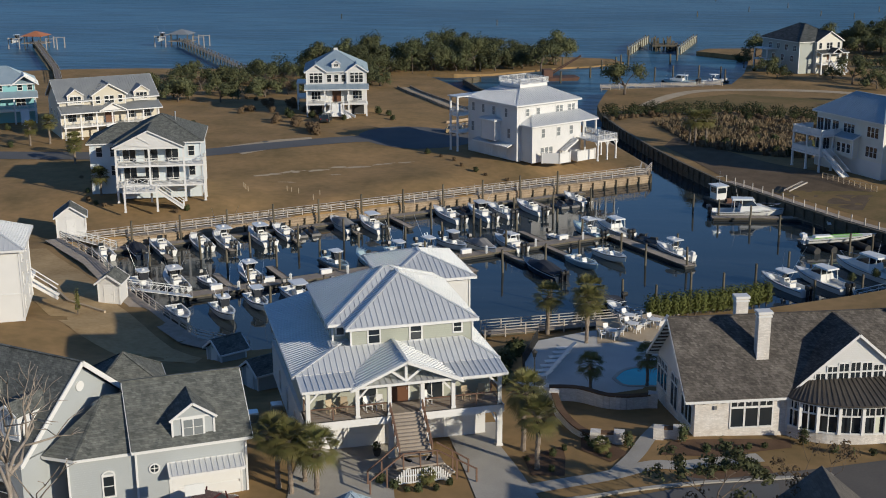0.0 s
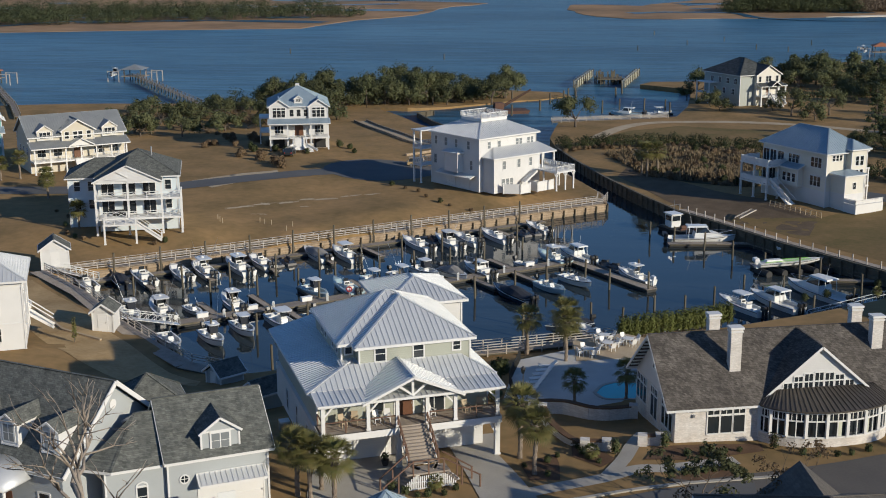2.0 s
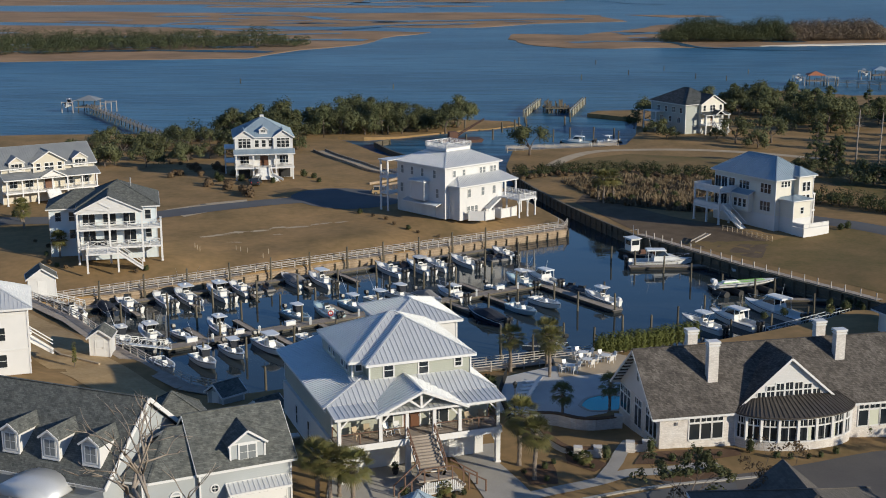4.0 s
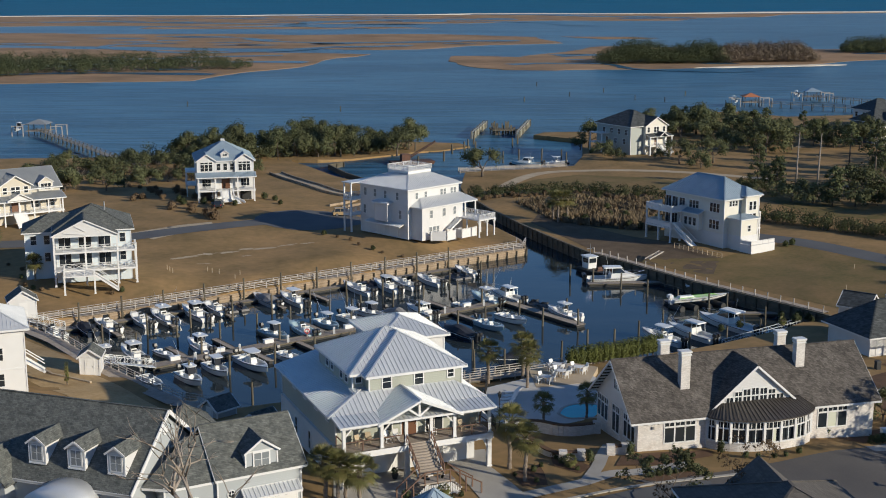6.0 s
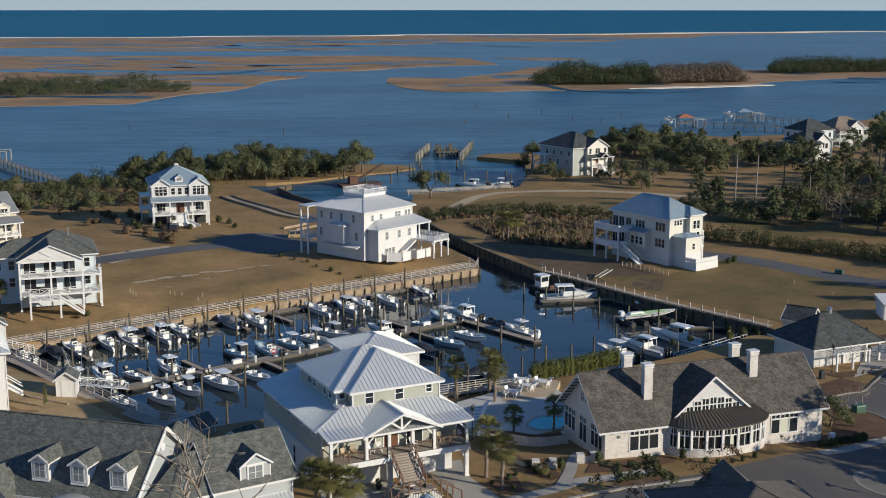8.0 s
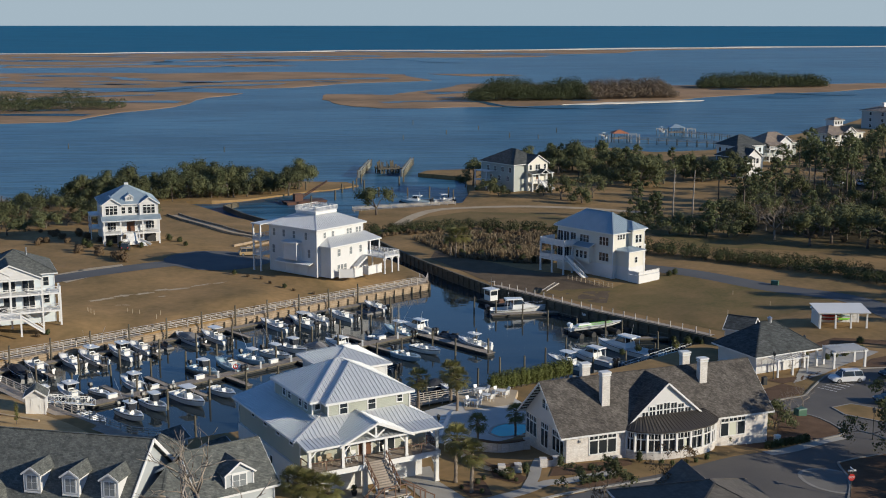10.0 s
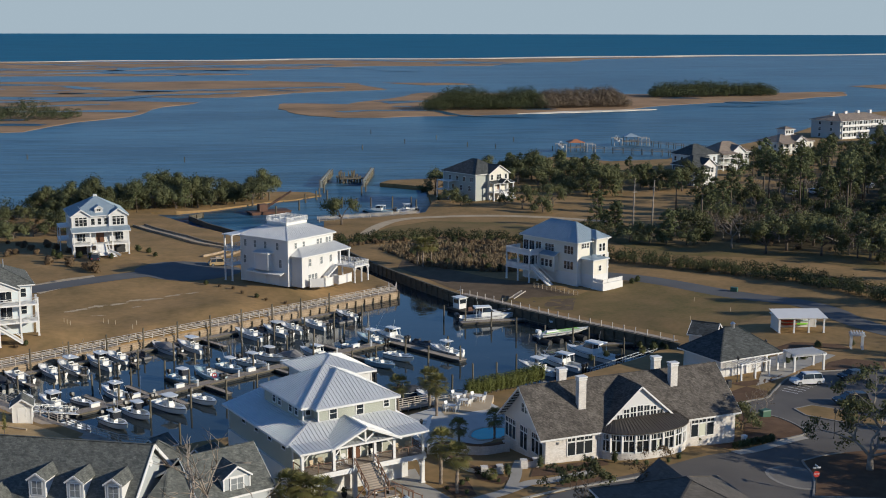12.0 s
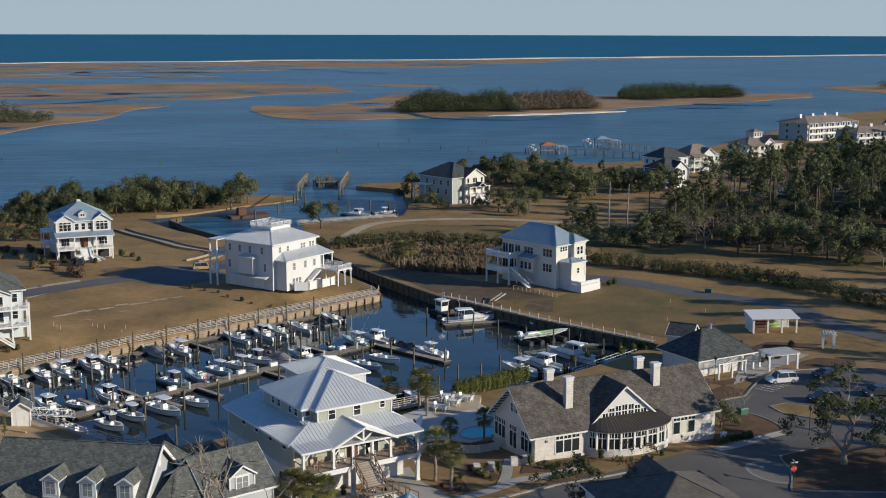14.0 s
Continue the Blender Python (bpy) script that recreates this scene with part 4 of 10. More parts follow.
# ---- the sage house on posts in front of the marina ----
def sage_house():
    H = thing("house", -13.94, -5.93, 7.5, 24.9, "sage-green raised house with pale metal roofs and wide front stairs", "house")
    # ground storey: garage walls set back under the porch deck, long wing behind
    walls(H, -0.3, 2.6, 14.3, 19.5, 0.0, 3.3, WHITE_SIDING, False, "garage_wall")
    walls(H, 0.0, 2.3, 14.6, 19.8, 3.3, 6.35, SAGE)
    walls(H, 4.1, 4.4, 13.75, 16.0, 6.3, 9.0, SAGE, True, "upper_wall")
    walls(H, 9.6, 15.4, 16.6, 23.5, 3.0, 9.0, WHITE_SIDING, True, "rear_wall")
    # porch deck, its white rim and ceiling
    part("porch_floor", M().box(-0.25, -0.3, 3.36, 14.9, 2.3, 3.5), DECK_WOOD, H, "grey-brown porch boards")
    part("rim_beam", M().box(-0.3, -0.34, 2.92, 6.2, -0.14, 3.5).box(8.5, -0.34, 2.92, 14.95, -0.14, 3.5).box(-0.3, -0.14, 2.92, -0.1, 2.3, 3.5).box(14.75, -0.14, 2.92, 14.95, 2.3, 3.5), WHITE, H)
    xs = [0.0, 3.68, 6.1, 8.62, 11.0, 14.65]
    posts(H, [(x, 0) for x in xs], 3.5, 6.0, 0.30)
    posts(H, [(x, 0.05) for x in (0.0, 6.2, 8.5, 14.65)], 0.0, 2.92, 0.42, None, "pier")
    part("porch_beam", M().box(-0.2, -0.17, 5.72, 3.7, 0.17, 6.02).box(11.0, -0.17, 5.72, 14.85, 0.17, 6.02).box(3.5, -0.2, 5.8, 11.2, 0.2, 6.12).box(-0.16, 0.17, 5.72, 0.16, 2.3, 6.0).box(14.5, 0.17, 5.72, 14.8, 2.3, 6.0), WHITE, H)
    part("porch_ceiling", M().box(-0.1, -0.2, 6.03, 14.7, 2.3, 6.08), WHITE, H)
    for x, s in ((0, 1), (3.68, 1), (11.0, -1), (14.65, -1)):
        part("bracket", M().bar((x, 0, 4.9), (x + s * 0.8, 0, 5.75), 0.14, 0.14), WHITE, H)
    part("bracket", M().bar((14.65, 0, 1.6), (14.0, 0.05, 2.95), 0.14, 0.14), WHITE, H)
    part("bracket", M().bar((14.65, 0.4, 1.6), (14.65, 1.4, 2.95), 0.14, 0.14), WHITE, H)
    # lower roof: hips round the upper storey, a flatter porch roof and a gable over the stairs
    z, p = 6.4, 0.5
    front = [(-0.8, 2.0, z), (15.3, 2.0, z), (13.7, 3.6, z + 0.8), (12.9, 4.4, z + 1.2), (2.84, 4.4, z + 1.2)]
    spur = [(2.55, 4.4, z + 1.1), (4.15, 4.4, z + 1.1), (4.15, 5.8, z + 1.25), (2.55, 5.8, z + 1.25)]
    left = [(-0.8, 19.9, z), (-0.8, 2.0, z), (2.84, 4.4, z + 1.2), (4.2, 6.0, z + 1.3), (4.2, 19.9, z + 1.3)]
    right = [(15.3, 2.0, z), (15.3, 19.9, z), (13.7, 19.9, z + 0.8), (13.7, 3.6, z + 0.8)]
    roof(H, [front, left, right, spur], TIN, 0.14, 0.45, "lower_roof")
    roof(H, [[(-0.5, -0.55, 6.12), (15.15, -0.55, 6.12), (15.15, 2.0, 6.44), (-0.5, 2.0, 6.44)]], TIN, 0.10, 0.45, "porch_roof")
    gp = [[(3.1, 4.4, 6.0), (3.1, -0.75, 6.0), (7.34, -0.75, 7.85), (7.34, 4.4, 7.85)], [(11.6, -0.75, 6.0), (11.6, 4.4, 6.0), (7.34, 4.4, 7.85), (7.34, -0.75, 7.85)]]
    roof(H, gp, TIN, 0.14, 0.45, "porch_gable_roof")
    tr = M().bar((7.34, -0.25, 6.1), (7.34, -0.25, 7.6), 0.2, 0.2).bar((7.34, -0.25, 6.15), (6.1, -0.25, 7.1), 0.16, 0.18).bar((7.34, -0.25, 6.15), (8.6, -0.25, 7.1), 0.16, 0.18)
    tr.bar((3.2, -0.62, 5.95), (7.34, -0.62, 7.72), 0.12, 0.26).bar((11.5, -0.62, 5.95), (7.34, -0.62, 7.72), 0.12, 0.26)
    part("truss", tr, WHITE, H, "white gable truss with king post")
    gable_wall(H, [(3.6, 1.2, 6.1), (11.1, 1.2, 6.1), (7.34, 1.2, 7.7)], -0.1, SAGE)
    # upper roofs
    roof(H, planes_hip(3.65, 3.95, 14.15, 15.2, 9.1, 0.5), TIN, 0.16, 0.45, "upper_roof")
    roof(H, planes_hip(8.9, 14.9, 17.1, 24.2, 9.1, 0.36), TIN, 0.16, 0.45, "rear_roof")
    # wider block behind, with its own hip
    roof(H, planes_hip(2.5, 5.35, 14.1, 16.4, 9.08, 0.5), TIN, 0.16, 0.45, "side_roof")
    walls(H, 2.9, 5.75, 4.2, 16.0, 6.6, 9.0, SAGE, True, "side_wall")
    # windows
    row(H, (5.9, 9.2), 4.4, 7.65, 0.85, 1.25)
    row(H, (12.55,), 4.4, 8.0, 0.6, 0.75)
    row(H, (3.5,), 5.75, 8.1, 0.55, 0.55, 1, 1)
    side(H, 2.9, (7.4, 8.9, 11.8, 13.3), 7.8, 0.75, 0.95, False, 1, 2)
    side(H, 0.0, (4.6, 8.2, 11.8, 15.4), 5.2, 0.9, 0.6, False, 1, 1)
    side(H, -0.3, (5.0, 9.5, 14.0), 0.7, 0.7, 1.8, False)
    row(H, (1.45, 2.85), 2.3, 4.9, 1.15, 0.7, 1, 1)
    row(H, (12.0, 13.5), 2.3, 4.9, 1.15, 0.7, 1, 1)
    row(H, (5.1,), 2.3, 4.2, 0.9, 1.6)
    row(H, (9.9,), 2.3, 3.55, 1.7, 2.2, 2, 1)
    side(H, 16.6, (16.6,), 7.6, 0.7, 0.9, True)
    door(H, 7.3, 2.3, 3.5, 0, 1.5, 2.2, DOOR_WOOD)
    for x in (1.6, 4.6, 12.2):
        door(H, x, 2.6, 0, 0, 2.3, 2.3, WHITE, False, "garage_door")
    railing(H, [(0.15, 0), (3.55, 0)], 3.5, 0.95, "wire", RAIL_WOOD)
    railing(H, [(3.8, 0), (5.95, 0)], 3.5, 0.95, "wire", RAIL_WOOD)
    railing(H, [(8.8, 0), (10.85, 0)], 3.5, 0.95, "wire", RAIL_WOOD)
    railing(H, [(11.15, 0), (14.5, 0)], 3.5, 0.95, "wire", RAIL_WOOD)
    railing(H, [(0, 0.2), (0, 2.2)], 3.5, 0.95, "wire", RAIL_WOOD)
    railing(H, [(14.65, 0.2), (14.65, 2.2)], 3.5, 0.95, "wire", RAIL_WOOD)
    # stairs: a long upper flight, a landing, and two flights that part
    stairs(H, 7.35, -3.2, 1.3, 3.5, 2.3, 0.245)
    part("landing", M().box(5.6, -4.6, 1.16, 9.1, -3.2, 1.3), DECK_WOOD, H)
    stairs(H, 5.0, -4.2, 0.0, 1.3, 1.3, 0.26, -60)
    stairs(H, 9.75, -4.3, 0.0, 1.3, 1.3, 0.26, 60)
    rl = M()
    for x in (6.12, 8.58):
        rl.bar((x, -0.1, 4.45), (x, -3.2, 2.3), 0.1, 0.09)
        for k in range(5):
            t = k / 4
            rl.bar((x, -0.1 - 3.1 * t, 3.5 - 2.2 * t), (x, -0.1 - 3.1 * t, 4.5 - 2.15 * t), 0.11)
        rl.bar((x, -0.1, 4.0), (x, -3.2, 1.85), 0.05, 0.05)
    rl.bar((6.1, -4.55, 2.3), (8.6, -4.55, 2.3), 0.1, 0.09)
    for x in (6.1, 7.35, 8.6):
        rl.bar((x, -4.55, 0.2), (x, -4.55, 2.35), 0.11)
    for s in (-1, 1):
        for off in (0.0, 1.5):
            a, b = (7.35 + s * (1.25 + off * 0.2), -4.55 + off * 0.9, 2.3), (7.35 + s * (3.9 - off * 0.1), -5.6 + off * 1.1, 1.0)
            rl.bar(a, b, 0.1, 0.09).bar((b[0], b[1], 0), (b[0], b[1], 1.05), 0.12)
            m = [(a[i] + b[i]) / 2 for i in range(3)]
            rl.bar((m[0], m[1], 0.1), m, 0.11)
    part("stair_rail", rl, RAIL_WOOD, H)
    # white lattice in front of the landing
    lat = M()
    for i in range(26):
        x = 5.2 + i * 0.17
        top = 1.1 - 0.9 * max(0, abs(x - 7.35) - 1.3)
        lat.box(x, -4.72, 0, x + 0.10, -4.68, max(top, 0.15))
    lat.box(5.2, -4.68, 0.0, 9.6, -4.66, 0.12).box(5.9, -4.68, 0.55, 8.8, -4.66, 0.66)
    part("lattice", lat, WHITE, H)


sage_house()


# ---- the long brick clubhouse with cedar roof ----
def clubhouse():
    H = thing("clubhouse", 14.1, 4.4, 7.6, 16.7, "long whitewashed brick clubhouse with cedar roof and curved window bay", "clubhouse")
    W, D, E, R = 26.6, 10.6, 3.05, 7.95
    mid = D / 2
    walls(H, 0, 0, W, D, -1.2, E, WHITE_BRICK, False)
    p = (R - E) / (mid + 0.4)
    planes = [[(-0.9, -0.4, E), (W + 0.6, -0.4, E), (W + 0.6, mid, R), (-0.9, mid, R)], [(W + 0.6, D + 0.4, E), (-0.9, D + 0.4, E), (-0.9, mid, R), (W + 0.6, mid, R)]]
    roof(H, planes, CEDAR_SHINGLE, 0.22)
    for x, s in ((0.0, 0.25), (W, -0.25)):
        gable_wall(H, [(x, 0, E), (x, D, E), (x, mid, R - 0.25)], s, WHITE_SIDING if x == 0 else WHITE_BRICK)
    # lookouts under the gable overhang
    tail = M().box(0, 0, 0, 0.85, 0.12, 0.12).mesh("rafter_tail")
    tail2 = M().box(0, 0, 0, 0.09, 0.38, 0.16).mesh("rafter_tail")
    for i in range(9):
        for s in (-1, 1):
            y = mid + s * (0.4 + i * 0.6)
            zz = R - p * abs(y - mid) - 0.3
            put("rafter_tail", tail, WHITE, H, "", pose(-0.85, y - 0.06, zz - 0.12))
    for i in range(34):
        x = 0.2 + i * 0.78
        if not 8.0 < x < 19.2:
            put("rafter_tail", tail2, WHITE, H, "", pose(x, -0.38, E - 0.36))
    # cross gable
    gx, gw = 12.9, 5.25
    gz = R - 0.1
    gl = gz - 0.86 * gw
    gy = 0.35
    yb = lambda zz: (zz - E) / p - 0.4
    gp = [[(gx - gw, gy - 0.35, gl), (gx, gy - 0.35, gz), (gx, yb(gz), gz), (gx - gw, yb(gl), gl)], [(gx, gy - 0.35, gz), (gx + gw, gy - 0.35, gl), (gx + gw, yb(gl), gl), (gx, yb(gz), gz)]]
    roof(H, gp, CEDAR_SHINGLE, 0.2, 0, "cross_gable_roof")
    gable_wall(H, [(gx - gw + 0.2, gy, gl), (gx + gw - 0.2, gy, gl), (gx, gy, gz - 0.2)], -0.2, WHITE_SIDING, "cross_gable")
    for i in range(-4, 5):
        x = gx + i * 0.94
        window(H, x, gy - 0.02, gl + 0.40, 0, 0.76, 0.78 if abs(i) < 4 else 0.3, 2, 1, None, 0.09)
        if abs(i) < 3:
            window(H, x, gy - 0.02, gl + 1.28, 0, 0.76, 0.72 - 0.07 * i * i, 2, 1, None, 0.08)
    # curved bay
    bx, bw, bd = 13.35, 5.95, 2.75
    arc = [(bx + bw * math.sin(a), 0.5 - (bd + 0.5) * math.cos(a)) for a in [(-80 + i * 160 / 18) * math.pi / 180 for i in range(19)]]
    base = arc + [(bx + bw, 1.0), (bx - bw, 1.0)]
    bm = M().slab([(x, y, 0.55) for x, y in base], 1.6)
    part("bay_plinth", bm, WHITE_BRICK, H)
    part("bay_header", M().slab([(x, y, 3.05) for x, y in base], 0.35), WHITE, H)
    part("bay_core", M().slab([(bx + (x - bx) * 0.97, y * 0.93 + 0.04, 2.7) for x, y in base], 2.15), GLASS, H, "dark bay window glass")
    fm = M()
    for i, (x, y) in enumerate(arc):
        w = 0.26 if i % 2 == 0 else 0.08
        fm.bar((x, y, 0.55), (x, y, 2.7), w, w)
        if i:
            q = arc[i - 1]
            fm.bar((x, y, 2.05), (*q, 2.05), 0.10, 0.12).bar((x, y, 0.6), (*q, 0.6), 0.16, 0.12)
            c = ((x + q[0]) / 2, (y + q[1]) / 2)
            fm.bar((*c, 2.1), (*c, 2.7), 0.05, 0.05)
    part("bay_frame", fm, WHITE, H)
    cm = M()
    for i in (3, 9, 12):
        a, b = arc[i], arc[i + 1]
        q = [(a[0] + (b[0] - a[0]) * 0.1, a[1] + 0.12), (a[0] + (b[0] - a[0]) * 0.5, a[1] + 0.12)]
        cm.box(q[0][0], q[0][1], 0.6, q[1][0], q[0][1] + 0.03, 2.0)
    part("curtain", cm, CURTAIN, H)
    bay = part("bay_roof", M().slab([(bx - 4.8, 0.3, 4.0), (bx + 4.8, 0.3, 4.0), (bx + 4.8, 0.5, 4.1), (bx - 4.8, 0.5, 4.1)], 0.1), TIN_DARK, H, "dark bronze standing-seam bay roof")
    out = [(bx + (x - bx) * 1.05, y * 1.12 - 0.1, 3.05) for x, y in arc]
    inn = [(bx + (x - bx) * 0.80, 0.42, 4.1) for x, y in arc]
    for i in range(18):
        rp = M().slab([out[i], out[i + 1], inn[i + 1], inn[i]], 0.12)
        for k in (0.0, 0.5):
            a = [out[i][j] + (out[i + 1][j] - out[i][j]) * k for j in range(3)]
            b = [inn[i][j] + (inn[i + 1][j] - inn[i][j]) * k for j in range(3)]
            rp.bar((a[0], a[1], a[2] + 0.03), (b[0], b[1], b[2] + 0.03), 0.04, 0.06)
        part("roof_panel", rp, TIN_DARK, bay)
    # windows in threes, with transoms
    for x in (3.4, 4.55, 5.7):
        window(H, x, 0, 0.55, 0, 1.0, 1.55, 1, 1)
        window(H, x, 0, 2.2, 0, 1.0, 0.5, 2, 1)
    for x in (20.6, 21.75, 22.9):
        window(H, x, 0, 0.55, 0, 1.0, 1.55, 1, 1, None, 0.11, GLASS if x != 21.75 else CURTAIN)
        window(H, x, 0, 2.2, 0, 1.0, 0.5, 2, 1)
    for k in range(3):
        for j in range(3 if k != 1 else 2):
            y = 1.1 + k * 3.45 + j * 0.95 + (0.45 if k == 1 else 0)
            window(H, 0, y, 0.1 if k == 1 else 0.5, -90, 0.8, 2.0 if k == 1 else 1.6, 1, 1, None, 0.09)
            window(H, 0, y, 2.25, -90, 0.8, 0.6, 2, 1, None, 0.09)
    side(H, 0, (mid - 0.45, mid + 0.45), 4.6, 0.65, 1.05, False, 2, 2)
    door(H, 8.0, -0.02, 0, 0, 0.95, 2.3, WHITE, True)
    lm = M()
    for x in (1.6, 7.0, 24.6):
        lm.box(x - 0.12, -0.14, 2.1, x + 0.12, -0.005, 2.4)
    part("wall_lantern", lm, STEEL, H)
    # chimneys
    for x, y in ((6.0, 2.5), (5.6, 6.6), (19.6, 3.6), (19.2, 6.8)):
        zb = R - p * abs(y - mid) - 0.6
        ch = part("chimney", M().box(x - 0.5, y - 0.38, zb, x + 0.5, y + 0.38, R + 1.15), WHITE_BRICK, H, "whitewashed brick chimney with stepped cap")
        part("cap", M().box(x - 0.57, y - 0.45, R + 0.78, x + 0.57, y + 0.45, R + 0.92).box(x - 0.61, y - 0.49, R + 1.05, x + 0.61, y + 0.49, R + 1.24), WHITE, ch)


clubhouse()


# ---- the blue-grey house with garage wing ----
def dormer(H, x, y, z, turn, w=1.5, h=1.5, wallm=None, roofm=None, deep=2.8, win=(0.62, 0.95), cols=2, over=0.2, pane=None):
    """A gabled dormer whose face stands at (x, y, z)."""
    D = part("dormer", M().box(-w / 2, 0, 0, w / 2, deep, h), wallm or BLUEGREY, H)
    D.matrix_basis = face_pose(x, y, z, turn)
    e, r = h, h + w * 0.36
    mm = M().slab([(-w / 2 - over, -0.25, e - 0.1), (0, -0.25, r + 0.05), (0, deep + 1.6, r + 0.05), (-w / 2 - over, deep + 0.6, e - 0.1)], 0.12)
    mm.slab([(0, -0.25, r + 0.05), (w / 2 + over, -0.25, e - 0.1), (w / 2 + over, deep + 0.6, e - 0.1), (0, deep + 1.6, r + 0.05)], 0.12)
    part("dormer_roof", mm, roofm or ASPHALT_SHINGLE, D)
    gm = M().loft([[(-w / 2, -0.02, e - 0.02), (w / 2, -0.02, e - 0.02), (0, -0.02, r - 0.08)], [(-w / 2, 0.1, e - 0.02), (w / 2, 0.1, e - 0.02), (0, 0.1, r - 0.08)]])
    part("dormer_gable", gm, wallm or BLUEGREY, D)
    tm = M().bar((-w / 2 - over, -0.28, e - 0.16), (0, -0.28, r - 0.04), 0.06, 0.17).bar((w / 2 + over, -0.28, e - 0.16), (0, -0.28, r - 0.04), 0.06, 0.17)
    tm.box(-w / 2 - 0.06, -0.06, 0, -w / 2 + 0.08, 0.02, h).box(w / 2 - 0.08, -0.06, 0, w / 2 + 0.06, 0.02, h).box(-w / 2, -0.07, h - 0.12, w / 2, 0.0, h).box(-w / 2 - 0.06, -0.1, -0.06, w / 2 + 0.06, 0.02, 0.06)
    part("dormer_trim", tm, WHITE, D)
    a = win[0]
    fm = M().box(-a - 0.1, -0.09, 0.22, a + 0.1, -0.01, 0.32 + win[1] + 0.12)
    f = part("window", fm, WHITE, D)
    pm = M()
    for i in range(cols):
        x0 = -a + 2 * a * i / cols + 0.04
        pm.box(x0, -0.1, 0.32, x0 + 2 * a / cols - 0.08, -0.085, 0.30 + win[1] / 2).box(x0, -0.1, 0.34 + win[1] / 2, x0 + 2 * a / cols - 0.08, -0.085, 0.32 + win[1])
    part("pane", pm, pane or GLASS, f)
    return D


def grey_house():
    H = thing("house", -28.4, -11.9, 7.2, 29.6, "blue-grey house with dark shingle roofs, dormers and a garage wing", "house")
    # garage wing: ridge at y=0, from x=2.4 to x=11
    E, R = 4.55, 8.05
    walls(H, 2.9, -4.0, 10.5, 4.0, 0, E, BLUEGREY)
    roof(H, [[(2.6, -4.45, E), (10.95, -4.45, E), (10.95, 0, R), (2.6, 0, R)], [(10.95, 4.45, E), (2.6, 4.45, E), (2.6, 0, R), (10.95, 0, R)]], ASPHALT_SHINGLE, 0.2, 0, "garage_roof")
    gable_wall(H, [(10.5, -4.0, E), (10.5, 4.0, E), (10.5, 0, R - 0.25)], -0.2, BLUEGREY)
    dormer(H, 6.95, -3.85, 4.65, 0, 2.9, 1.7, None, None, 2.8, (0.7, 1.15), 2, 0.2, GLASS_PALE)
    door(H, 7.6, -4.0, 0.1, 0, 4.9, 2.15, WHITE, False, "garage_door")
    gm = M()
    for i in range(4):
        for j in range(4):
            gm.box(5.45 + i * 1.15 + j * 0.2, -4.05, 1.88, 5.62 + i * 1.15 + j * 0.2, -4.035, 2.06)
    part("garage_light", gm, GLASS, H)
    roof(H, [[(5.0, -5.1, 2.55), (10.2, -5.1, 2.55), (10.2, -4.0, 3.15), (5.0, -4.0, 3.15)]], TIN, 0.08, 0.4, "awning_roof")
    rw = M()
    pw = M()
    for i in range(16):
        a, b = i * math.pi / 8, (i + 1) * math.pi / 8
        rw.bar((4.1 + 0.34 * math.cos(a), -4.03, 2.9 + 0.34 * math.sin(a)), (4.1 + 0.34 * math.cos(b), -4.03, 2.9 + 0.34 * math.sin(b)), 0.1, 0.1)
    rw.bar((4.1, -4.02, 2.56), (4.1, -4.02, 3.24), 0.05).bar((3.76, -4.02, 2.9), (4.44, -4.02, 2.9), 0.05)
    pw.face([(4.1 + 0.32 * math.cos(i * math.pi / 8), -4.012, 2.9 + 0.32 * math.sin(i * math.pi / 8)) for i in range(16)])
    w = part("round_window", rw, WHITE, H)
    part("pane", pw, GLASS, w)
    # link with its angled face
    walls(H, -1.6, -3.7, 3.0, 3.6, 0, E - 0.1, BLUEGREY)
    roof(H, [[(-1.2, -4.1, E - 0.15), (2.75, -4.1, E - 0.15), (2.75, -0.6, 7.35), (1.2, -0.6, 7.35)], [(-3.2, -2.6, E - 0.15), (-1.2, -4.1, E - 0.15), (1.2, -0.6, 7.35)],
             [(2.75, 4.0, E - 0.15), (-1.0, 4.0, E - 0.15), (1.2, -0.6, 7.35), (2.75, -0.6, 7.35)]], ASPHALT_SHINGLE, 0.2, 0, "link_roof")
    window(H, 1.0, -3.7, 1.2, 0, 0.7, 1.45)
    am = M()
    for i in range(8):
        a, b = i * math.pi / 8, (i + 1) * math.pi / 8
        am.bar((1.0 + 0.42 * math.cos(a), -3.73, 2.7 + 0.36 * math.sin(a)), (1.0 + 0.42 * math.cos(b), -3.73, 2.7 + 0.36 * math.sin(b)), 0.1, 0.12)
    part("arch_trim", am, WHITE, H)
    # main block, turned by 133 degrees: its own frame
    K = new("main_block")
    K.parent = H
    K.matrix_basis = pose(0, 0, 0, 0, 0, 133 - 180)
    # here the ridge runs along -x from the gable end at x=0, the street side is -y
    R2, E2, L = 9.9, 4.6, 17.0
    half = 6.3
    bk = part("main_wall", M().box(-L, -half + 0.4, 0, -0.4, half - 0.4, E2), BLUEGREY, K)
    pl = [[(-L - 0.3, -half, E2), (0.1, -half, E2), (0.1, 0, R2), (-L - 0.3, 0, R2)], [(0.1, half, E2), (-L - 0.3, half, E2), (-L - 0.3, 0, R2), (0.1, 0, R2)]]
    rf = roof(K, pl, ASPHALT_SHINGLE, 0.2, 0, "main_roof")
    fm = M().bar((0.12, -half, E2 - 0.1), (0.12, 0, R2 - 0.1), 0.1, 0.34).bar((0.12, half, E2 - 0.1), (0.12, 0, R2 - 0.1), 0.1, 0.34).bar((-L, -half, E2 - 0.1), (0.1, -half, E2 - 0.1), 0.1, 0.2)
